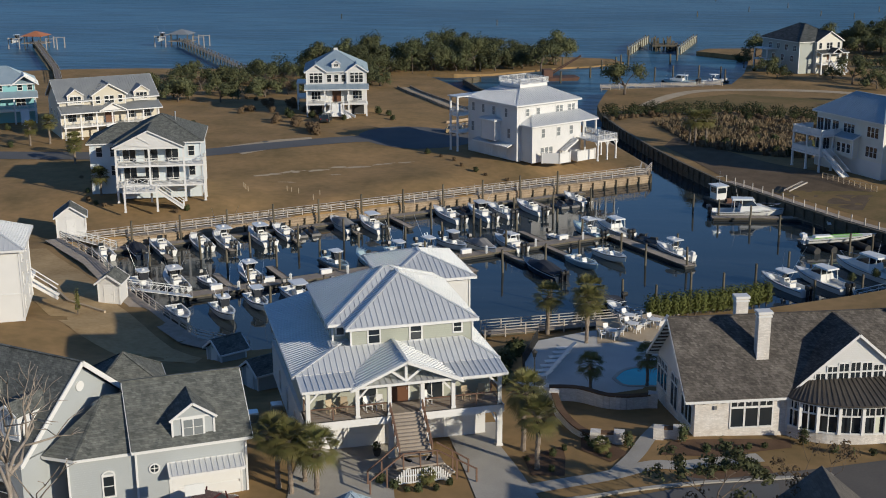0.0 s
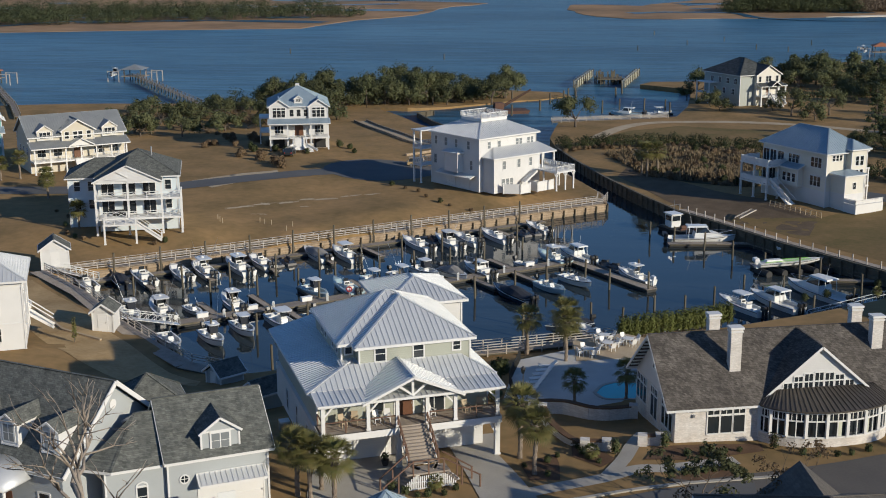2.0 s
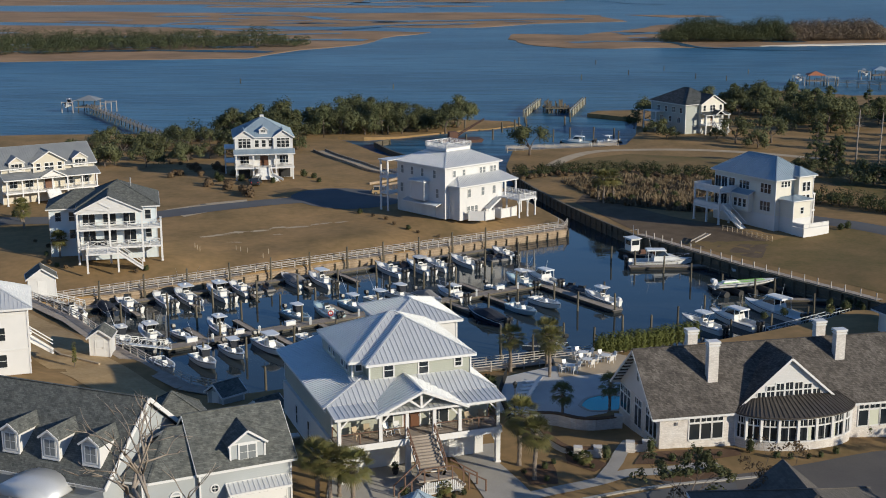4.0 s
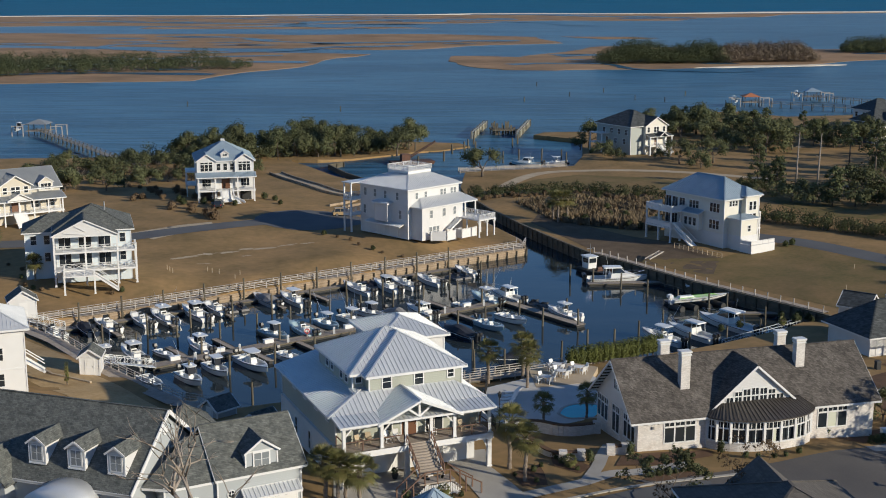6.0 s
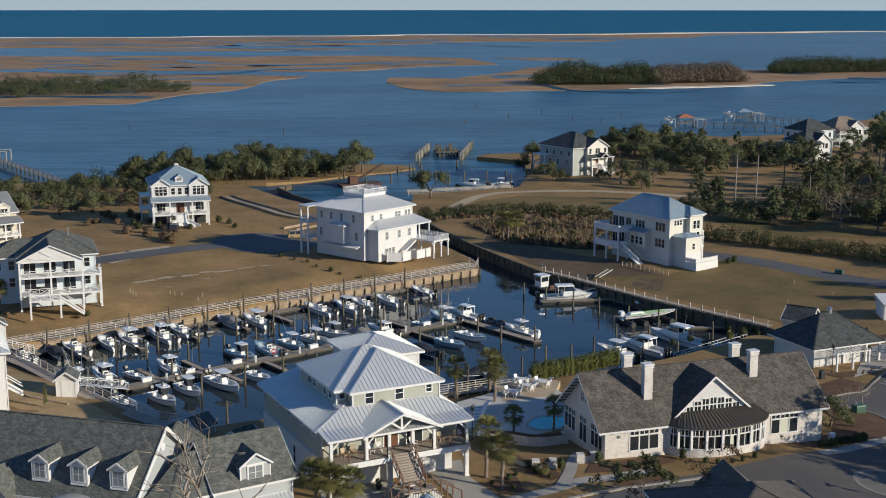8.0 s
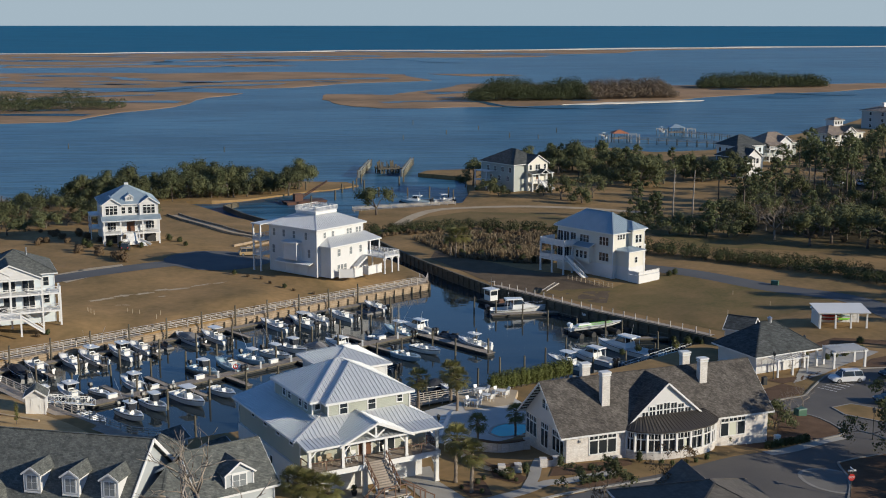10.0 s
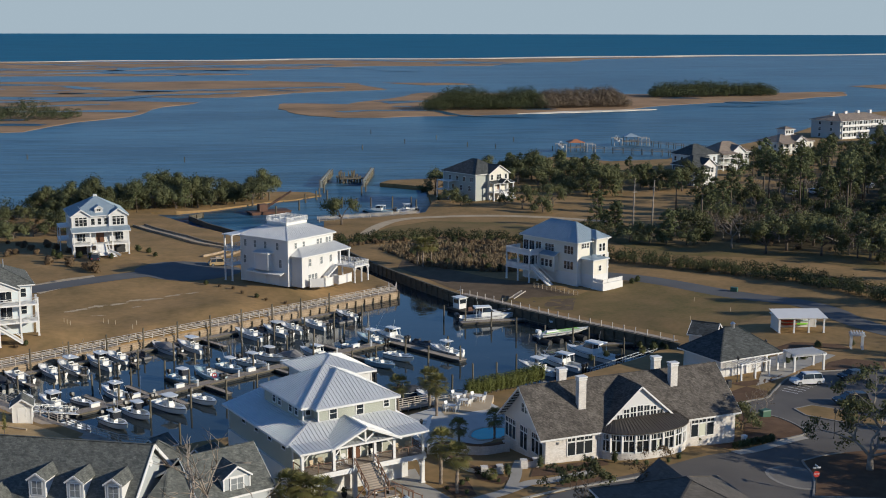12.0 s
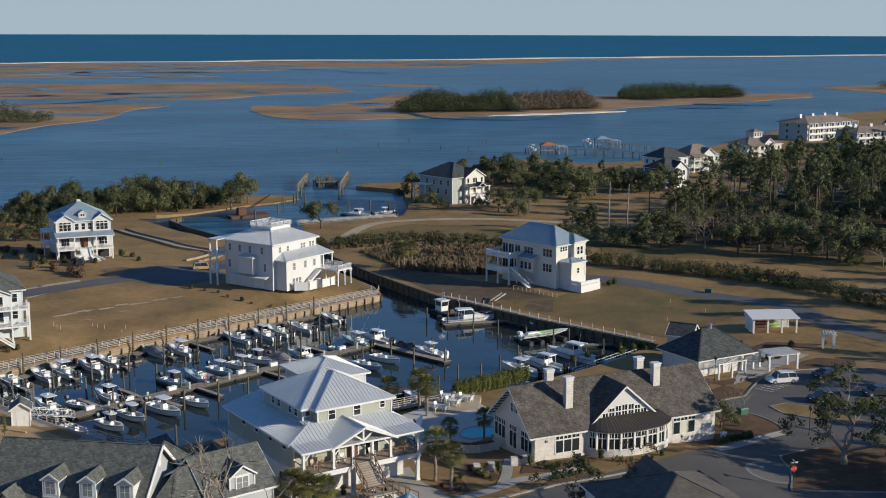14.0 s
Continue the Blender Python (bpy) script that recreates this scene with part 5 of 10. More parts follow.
    part("rake_board", fm, WHITE, rf)
    gw = M().loft([[(-0.4, -half + 0.3, E2 - 0.1), (-0.4, half - 0.3, E2 - 0.1), (-0.4, 0, R2 - 0.3)], [(-0.6, -half + 0.3, E2 - 0.1), (-0.6, half - 0.3, E2 - 0.1), (-0.6, 0, R2 - 0.3)]])
    part("main_gable", gw, BLUEGREY, K)
    vm = M().tube([(-0.42, 0, R2 - 1.9), (-0.3, 0, R2 - 1.9)], [0.38, 0.38], 14)
    part("gable_vent", vm, WHITE, K)
    for x in (-1.9, -5.8, -9.7):
        dormer(K, x, -half + 1.15, E2 + 1.15, 0, 1.6, 1.9, WHITE_SIDING, None, 2.8, (0.52, 1.3), 2, 0.18, GLASS_PALE)
    # barrel-roofed front porch and a small front gable
    am = M()
    rings = []
    for yy in (-half - 2.6, -half + 0.6):
        rings.append([(-5.8 + 2.7 * math.cos(a * math.pi / 12), yy, 4.0 + 1.15 * math.sin(a * math.pi / 12)) for a in range(13)] + [(-5.8 - 2.7, yy, 3.9), (-5.8 + 2.7, yy, 3.9)])
    am.loft(rings)
    part("porch_roof", am, TIN, K, "pale barrel-vaulted porch roof", True)
    for x in (-8.3, -7.0, -4.6, -3.3):
        part("porch_column", M().tube([(x, -half - 2.4, 0.3), (x, -half - 2.4, 3.9)], [0.16, 0.13], 10), WHITE, K)
    part("porch_floor", M().box(-8.8, -half - 2.8, 0, -2.8, -half + 0.4, 0.3), CONCRETE, K)
    part("front_door", M().box(-6.3, -half + 0.34, 0.3, -5.3, -half + 0.41, 2.4), DOOR_WOOD, K)
    ga = M().slab([(-15.9, -half - 1.3, 4.3), (-13.6, -half - 1.3, 6.9), (-13.6, -1.8, 6.9), (-15.9, -half + 1, 4.3)], 0.16).slab([(-13.6, -half - 1.3, 6.9), (-11.3, -half - 1.3, 4.3), (-11.3, -half + 1, 4.3), (-13.6, -1.8, 6.9)], 0.16)
    part("front_gable_roof", ga, ASPHALT_SHINGLE, K)
    part("front_gable_wall", M().box(-15.5, -half - 0.9, 0, -11.7, -half + 1, 4.3).loft([[(-15.5, -half - 0.9, 4.3), (-11.7, -half - 0.9, 4.3), (-13.6, -half - 0.9, 6.6)], [(-15.5, -half - 0.7, 4.3), (-11.7, -half - 0.7, 4.3), (-13.6, -half - 0.7, 6.6)]]), BLUEGREY, K)
    for x in (-2.2, -13.6):
        window(K, x, -half + 0.4 if x > -5 else -half - 0.9, 1.2, 0, 1.0, 1.6)
    # rear cross roof
    roof(H, planes_hip(0.2, 3.4, 6.4, 9.6, 5.6, 0.75), ASPHALT_SHINGLE, 0.2, 0, "rear_hip_roof")
    walls(H, 0.6, 3.8, 6.0, 9.2, 0, 5.5, BLUEGREY)


grey_house()


# ---- the white house with the roof walk ----
def roofwalk_house():
    H = thing("house", -15.4, 128.7, 3.6, 47, "white three-storey house with pale metal hip roof and railed roof walk", "house")
    walls(H, 0, 0, 14.2, 13.8, 0, 9.9, WHITE_SIDING)
    pl = planes_hip(-0.6, -0.6, 14.8, 14.4, 10.0, 0.46)
    roof(H, pl, TIN, 0.18, 0.5)
    part("roof_walk", M().box(4.0, 4.0, 12.2, 10.4, 9.8, 12.75), WHITE, H)
    railing(H, [(3.9, 3.9), (10.5, 3.9), (10.5, 9.9), (3.9, 9.9), (3.9, 3.9)], 12.75, 1.0, "bar", WHITE, 2.1)
    # front block with its own hip
    walls(H, 1.1, -2.9, 12.4, 0.0, 0, 6.5, WHITE_SIDING, True, "front_wall")
    roof(H, [[(0.6, -3.4, 6.55), (16.4, -3.4, 6.55), (14.6, 0, 8.0), (3.4, 0, 8.0)], [(0.6, 0, 6.55), (0.6, -3.4, 6.55), (3.4, 0, 8.0)], [(16.4, -3.4, 6.55), (16.4, 0, 6.55), (14.6, 0, 8.0)]], TIN, 0.16, 0.5, "front_roof")
    posts(H, [(16.0, -3.1), (13.0, -3.1), (16.0, -0.3)], 3.6, 6.5, 0.26)
    part("deck", M().box(11.4, -8.6, 3.3, 16.2, -0.2, 3.55), WHITE, H)
    posts(H, [(11.6, -8.4), (13.9, -8.4), (16.0, -8.4), (16.0, -4.6), (11.6, -5.0)], 0.0, 3.3, 0.24)
    railing(H, [(11.5, -5.2), (11.5, -8.5), (16.1, -8.5), (16.1, -0.4)], 3.55, 1.0, "bar")
    for x in (11.6, 13.9, 16.0):
        for e in (-0.55, 0.55):
            part("deck_brace", M().bar((x, -8.4, 2.5), (x + e, -8.4, 3.25), 0.1, 0.1), WHITE, H)
    s = stairs(H, 7.2, -3.9, 1.6, 3.5, 1.2, 0.3, -90, WHITE)
    # white yard fence
    for a, b in (((2.4, -4.0), (4.6, -6.2)), ((4.6, -6.2), (7.0, -6.2)), ((8.4, -6.6), (12.6, -6.6)), ((8.4, -6.6), (8.4, -4.4))):
        yw = part("yard_wall", M().bar((*a, 0.9), (*b, 0.9), 0.08, 1.7), WHITE, H)
        part("coping", M().bar((*a, 1.85), (*b, 1.85), 0.16, 0.1), WHITE, yw)
        part("post", M().bar((*a, 0), (*a, 2.0), 0.2), WHITE, yw)
        part("post", M().bar((*b, 0), (*b, 2.0), 0.2), WHITE, yw)
    row(H, (2.4, 4.9, 9.4, 10.3), 0, 7.9, 0.7, 1.2, pane_mat=GLASS_PALE)
    row(H, (12.3, 13.2), 0, 7.7, 0.7, 1.4, pane_mat=GLASS_PALE)
    row(H, (3.6, 7.2, 10.2), -2.9, 4.3, 0.75, 1.5, pane_mat=GLASS_PALE)
    row(H, (3.4, 4.4, 5.4), -2.9, 0.8, 0.8, 1.7, pane_mat=GLASS_PALE)
    side(H, 0, (3, 6.5, 9.5, 12.4), 7.6, 0.75, 1.5, False, pane_mat=GLASS_PALE)
    side(H, 0, (2.2, 9.0, 12.6), 3.9, 0.75, 1.7, False, pane_mat=GLASS_PALE)
    side(H, 0, (4.0, 8.0), 0.4, 2.4, 2.1, False, 4, 4, pane_mat=WHITE)
    # side bay with hip cap, porch at the far end, shaded car port lip
    walls(H, -1.3, 4.6, 0, 8.4, 3.2, 6.9, WHITE_SIDING, True, "bay_wall")
    roof(H, planes_hip(-1.7, 4.2, 0.2, 8.8, 6.9, 0.5), TIN, 0.12, 0.5, "bay_roof")
    roof(H, [[(-1.4, 11.0, 2.6), (-1.4, 1.0, 2.6), (0, 1.0, 3.1), (0, 11.0, 3.1)]], TIN, 0.1, 0.5, "awning_roof")
    for zf in (3.3, 6.5):
        part("side_porch", M().box(-2.6, 13.8, zf, 6, 16.4, zf + 0.25), WHITE, H)
        railing(H, [(-2.5, 13.9), (-2.5, 16.3), (5.9, 16.3)], zf + 0.25, 1.0, "bar")
    posts(H, [(-2.4, 14.1), (-2.4, 16.2), (5.8, 16.2)], 0, 10.0, 0.28)
    part("porch_roof_edge", M().box(-2.8, 13.6, 10.0, 6.2, 16.6, 10.2), TIN, H)


roofwalk_house()


# ---- the white house with crossed railings ----
def crossrail_house():
    H = thing("house", -72.0, 88.1, 3.4, 18, "white house with stacked porches, crossed railings and dark gable roof", "house")
    W, D = 13.2, 16.0
    walls(H, 0.3, 3.0, 12.6, D, 0, 8.9, PALE_BLUE)
    roof(H, planes_hip(-0.3, 2.4, 13.2, D + 0.5, 8.9, 0.5), ASPHALT_SHINGLE, 0.18)
    gp = [[(-0.4, 6, 8.7), (-0.4, -0.5, 8.7), (5.0, -0.5, 11.3), (5.0, 8.5, 11.3)], [(10.4, -0.5, 8.7), (10.4, 6, 8.7), (5.0, 8.5, 11.3), (5.0, -0.5, 11.3)]]
    roof(H, gp, ASPHALT_SHINGLE, 0.16, 0, "porch_gable_roof")
    # wing on the shaded side
    walls(H, -4.8, 7.0, 0.3, D - 0.5, 0, 8.2, PALE_BLUE, True, "wing_wall")
    roof(H, planes_hip(-5.3, 6.5, 7.0, D, 8.2, 0.52), ASPHALT_SHINGLE, 0.16, 0, "wing_roof")
    row(H, (-3.4, -1.2), 7.0, 6.0, 0.9, 1.5)
    row(H, (-3.4, -1.2), 7.0, 3.0, 0.9, 1.5)
    gable_wall(H, [(-0.2, -0.2, 8.6), (10.2, -0.2, 8.6), (5.0, -0.2, 11.1)], -0.2, WHITE_SIDING)
    part("gable_skirt", M().bar((1.6, -0.3, 9.1), (5.0, -0.3, 8.75), 0.1, 0.14).bar((3.4, -0.3, 10.2), (5.2, -0.3, 9.2), 0.1, 0.12), WHITE, H)
    for zf in (2.75, 5.85):
        part("porch_floor", M().box(-0.2, -0.2, zf - 0.3, W + 0.1, 3.0, zf), WHITE, H)
        railing(H, [(0, 0), (3.0, 0), (6.2, 0), (9.6, 0), (W, 0), (W, 2.9)], zf, 1.0, "x", None, 1.65)
        railing(H, [(0, 0), (0, 2.9)], zf, 1.0, "x", None, 1.5)
    part("porch_beam", M().box(-0.2, -0.15, 8.3, 10.4, 0.15, 8.7), WHITE, H)
    posts(H, [(0, 0), (5.0, 0), (10.2, 0)], 0, 8.6, 0.3)
    posts(H, [(W, 0), (W, 2.6)], 0, 6.9, 0.3)
    # lower deck in front with stairs
    part("deck", M().box(1.2, -4.2, 2.35, 6.4, -0.2, 2.6), WHITE, H)
    posts(H, [(1.4, -4.0), (6.2, -4.0)], -0.6, 3.7, 0.28)
    railing(H, [(1.3, -0.3), (1.3, -4.1), (6.3, -4.1)], 2.6, 1.0, "x", None, 1.6)
    stairs(H, 10.0, -2.6, -0.3, 2.6, 1.5, 0.24, 90, WHITE)
    rl = M().bar((6.4, -3.4, 3.5), (10.0, -3.4, 0.7), 0.1, 0.1).bar((6.4, -1.8, 3.5), (10.0, -1.8, 0.7), 0.1, 0.1).bar((6.4, -3.4, 2.9), (10.0, -3.4, 0.1), 0.08, 0.2)
    rl.bar((10, -3.4, -0.3), (10, -3.4, 0.9), 0.14).bar((10, -1.8, -0.3), (10, -1.8, 0.9), 0.14)
    part("stair_rail", rl, WHITE, H)
    for zf in (2.8, 5.9):
        row(H, (1.7, 8.2), 3.0, zf + 0.05, 1.9, 2.15, 2, 1)
        row(H, (5.0,), 3.0, zf + 0.05, 2.0, 2.15, 2, 1)
        row(H, (11.2,), 3.0, zf + 0.7, 0.9, 1.5)
    side(H, 0.3, (5, 8, 11, 14), 6.5, 0.9, 1.5, False)
    side(H, 0.3, (5, 9, 13), 3.3, 0.9, 1.5, False)
    part("porch_sofa", M().box(2.2, 1.6, 2.75, 4.4, 2.4, 3.2).box(2.2, 2.3, 3.2, 4.4, 2.5, 3.6), DARK, H)
    part("vent_pipe", M().tube([(8.6, 9, 11), (8.6, 9, 12.6)], [0.12, 0.12], 8), STEEL, H)


crossrail_house()


# ---- the white house with two gables ----
def twin_gable_house():
    H = thing("house", -66.6, 172.4, 3.6, 15, "white two-gabled house on a raised base with blue-grey metal roof", "house")
    W, D = 12.9, 14.0
    walls(H, 0, 0, W, D, 0, 9.4, WHITE_SIDING)
    roof(H, planes_hip(-0.5, -0.5, W + 0.5, D + 0.5, 9.4, 0.55), TIN_BLUE, 0.18, 0.5)
    for cx in (2.1, W - 2.1):
        gp = [[(cx - 2.5, 5, 9.3), (cx - 2.5, -0.9, 9.3), (cx, -0.9, 11.0), (cx, 5, 11.0)], [(cx + 2.5, -0.9, 9.3), (cx + 2.5, 5, 9.3), (cx, 5, 11.0), (cx, -0.9, 11.0)]]
        roof(H, gp, TIN_BLUE, 0.16, 0.5, "gable_roof")
        walls(H, cx - 2.1, -0.5, cx + 2.1, 0, 3, 9.3, WHITE_SIDING, True, "gable_bay")
        gable_wall(H, [(cx - 2.1, -0.5, 9.3), (cx + 2.1, -0.5, 9.3), (cx, -0.5, 10.8)], -0.15, WHITE_SIDING)
        row(H, (cx - 0.95, cx, cx + 0.95), -0.5, 7.0, 0.8, 1.5, 1, 2)
        row(H, (cx - 0.95, cx, cx + 0.95), -0.5, 8.62, 0.8, 0.42, 1, 1)
    dormer(H, W / 2, 0.6, 10.0, 0, 1.7, 1.0, WHITE_SIDING, TIN_BLUE, 3.0, (0.5, 0.5), 2)
    roof(H, [[(-0.4, -3.2, 5.9), (W + 0.4, -3.2, 5.9), (W + 0.4, -0.45, 6.7), (-0.4, -0.45, 6.7)]], TIN_BLUE, 0.14, 0.5, "porch_roof")
    part("porch_floor", M().box(-0.2, -3.0, 2.5, W + 0.2, 0, 2.8), WHITE, H)
    posts(H, [(0.1, -2.8), (3.9, -2.8), (W - 3.9, -2.8), (W - 0.1, -2.8)], 0, 5.8, 0.3)
    railing(H, [(0.1, -2.8), (3.9, -2.8)], 2.8, 0.95, "bar")
    railing(H, [(W - 3.9, -2.8), (W - 0.1, -2.8)], 2.8, 0.95, "bar")
    row(H, (4.9, 6.45, 8.0), 0, 7.1, 0.85, 1.5)
    row(H, (2.0, 10.9), -0.5, 3.2, 1.9, 1.9, 3, 2)
    door(H, W / 2, 0, 2.8, 0, 1.9, 2.3, DOOR_WOOD)
    stairs(H, W / 2, -5.6, 0.3, 2.8, 2.2, 0.2, 0, WHITE)
    stairs(H, W / 2 - 2.4, -6.6, 0.0, 1.3, 1.6, 0.25, -35, WHITE)
    stairs(H, W / 2 + 2.4, -6.6, 0.0, 1.3, 1.6, 0.25, 35, WHITE)
    rl = M()
    for s in (-1, 1):
        rl.bar((W / 2 + s * 1.3, -2.9, 3.8), (W / 2 + s * 1.5, -5.6, 1.6), 0.2, 0.16).bar((W / 2 + s * 1.5, -5.6, 1.6), (W / 2 + s * 3.8, -7.2, 0.6), 0.2, 0.5)
    part("stair_rail", rl, WHITE, H)
    for x in (1.9, W - 1.9):
        door(H, x, 0, 0.05, 0, 2.6, 2.2, DARK, False, "garage_door")
    side(H, 0, (2, 5, 8, 11), 7.1, 0.8, 1.5, False)
    side(H, 0, (3, 7, 11), 3.6, 0.9, 1.6, False)
    part("side_porch", M().box(-2.4, 7, 2.5, 0, 13.5, 2.8).box(-2.4, 7, 5.7, 0, 13.5, 6.0), WHITE, H)
    posts(H, [(-2.2, 7.2), (-2.2, 13.3)], 0, 5.7, 0.25)
    part("chimney", M().box(6.0, 6.5, 11, 6.9, 7.4, 13.6), WHITE, H)


twin_gable_house()


# ---- the cream house ----
def cream_house(x, y, z, turn, wallm, label, W=19.0, D=11.0):
    H = thing("house", x, y, z, turn, label, "house")
    walls(H, 0, 2.6, W, D + 2.6, 0, 7.3, wallm)
    roof(H, planes_gable(-0.5, 2.0, W + 0.5, D + 3.2, 7.3, 0.6, "x"), TIN_GREY, 0.18, 0.5)
    for xx in (0.0, W):
        gable_wall(H, [(xx, 2.6, 7.2), (xx, D + 2.6, 7.2), (xx, D / 2 + 2.6, 10.6)], 0.2 if xx == 0 else -0.2, wallm)
    roof(H, [[(-0.4, -0.4, 5.3), (W + 0.4, -0.4, 5.3), (W + 0.4, 2.7, 6.4), (-0.4, 2.7, 6.4)]], TIN_GREY, 0.14, 0.5, "porch_roof")
    part("porch_floor", M().box(0, 0, 2.3, W, 2.6, 2.6), WHITE, H)
    posts(H, [(0.3 + i * (W - 0.6) / 6, 0.2) for i in range(7)], 0, 5.25, 0.28)
    railing(H, [(0.3, 0.2), (7.2, 0.2)], 2.6, 0.95, "bar")
    railing(H, [(11.8, 0.2), (W - 0.3, 0.2)], 2.6, 0.95, "bar")
    roof(H, [[(W / 2 - 2.6, 2, 5.5), (W / 2 - 2.6, -0.8, 5.5), (W / 2, -0.8, 6.9), (W / 2, 2, 6.9)], [(W / 2 + 2.6, -0.8, 5.5), (W / 2 + 2.6, 2, 5.5), (W / 2, 2, 6.9), (W / 2, -0.8, 6.9)]], TIN_GREY, 0.12, 0.5, "entry_roof")
    gable_wall(H, [(W / 2 - 2.3, -0.4, 5.4), (W / 2 + 2.3, -0.4, 5.4), (W / 2, -0.4, 6.7)], -0.15, WHITE)
    cx, g = W / 2, 3.6
    roof(H, [[(cx - g, 7, 8.2), (cx - g, 1.4, 8.2), (cx, 1.4, 10.4), (cx, 8, 10.4)], [(cx + g, 1.4, 8.2), (cx + g, 7, 8.2), (cx, 8, 10.4), (cx, 1.4, 10.4)]], TIN_GREY, 0.14, 0.5, "gable_roof")
    walls(H, cx - 3.2, 2.0, cx + 3.2, 3, 5.5, 8.2, wallm, True, "gable_bay")
    gable_wall(H, [(cx - 3.2, 2.0, 8.2), (cx + 3.2, 2.0, 8.2), (cx, 2.0, 10.2)], -0.15, wallm)
    row(H, (cx - 2.2, cx - 0.5, cx + 0.5, cx + 2.2), 2.0, 6.6, 0.8, 1.3)
    for xx in (3.0, W - 3.0):
        dormer(H, xx, 2.2, 6.6, 0, 3.0, 1.9, wallm, TIN_GREY, 3.0, (1.1, 1.2), 3)
    row(H, (2.2, 5.4, 13.6, 16.8), 2.6, 3.2, 1.6, 1.5, 2, 2)
    door(H, W / 2, 2.6, 2.6, 0, 1.8, 2.2, DOOR_WOOD)
    stairs(H, W / 2, -3.2, 0, 2.6, 2.6, 0.23, 0, WHITE)
    side(H, 0, (5, 8, 11), 3.4, 0.9, 1.5, False)
    side(H, W, (5, 8, 11), 3.4, 0.9, 1.5, True)
    return H


cream_house(-104.4, 135.0, 3.6, 38, YELLOW, "cream house with three front gables, long porch and pale metal roof")


def teal_house():
    H = thing("house", -131.0, 147.0, 3.6, 30, "teal house with white trim, porch and pale metal roof", "house")
    walls(H, 0, 2.5, 13, 13, 0, 8.2, TEAL)
    roof(H, planes_hip(-0.5, 2.0, 13.5, 13.5, 8.2, 0.55), TIN_BLUE, 0.18, 0.5)
    roof(H, [[(8.2, 8, 8.0), (8.2, 1.6, 8.0), (11, 1.6, 9.9), (11, 8, 9.9)], [(13.8, 1.6, 8.0), (13.8, 8, 8.0), (11, 8, 9.9), (11, 1.6, 9.9)]], TIN, 0.14, 0.5, "gable_roof")
    roof(H, [[(-0.4, -0.3, 5.6), (13.4, -0.3, 5.6), (13.4, 2.6, 6.6), (-0.4, 2.6, 6.6)]], TIN_BLUE, 0.14, 0.5, "porch_roof")
    part("porch_floor", M().box(0, 0, 2.6, 13, 2.5, 2.9), WHITE, H)
    posts(H, [(0.3, 0.2), (4.4, 0.2), (8.6, 0.2), (12.7, 0.2)], 0, 5.5, 0.3)
    railing(H, [(0.3, 0.2), (12.7, 0.2)], 2.9, 0.95, "bar")
    row(H, (3, 6, 10, 12), 2.5, 6.8, 0.9, 1.1)
    row(H, (3, 10), 2.5, 3.4, 1.8, 1.6, 2, 2)
    side(H, 13, (5, 8, 11), 3.4, 0.9, 1.5, True)
    stairs(H, 10.5, -3.0, 0, 2.9, 1.6, 0.2, 0, WHITE)


teal_house()


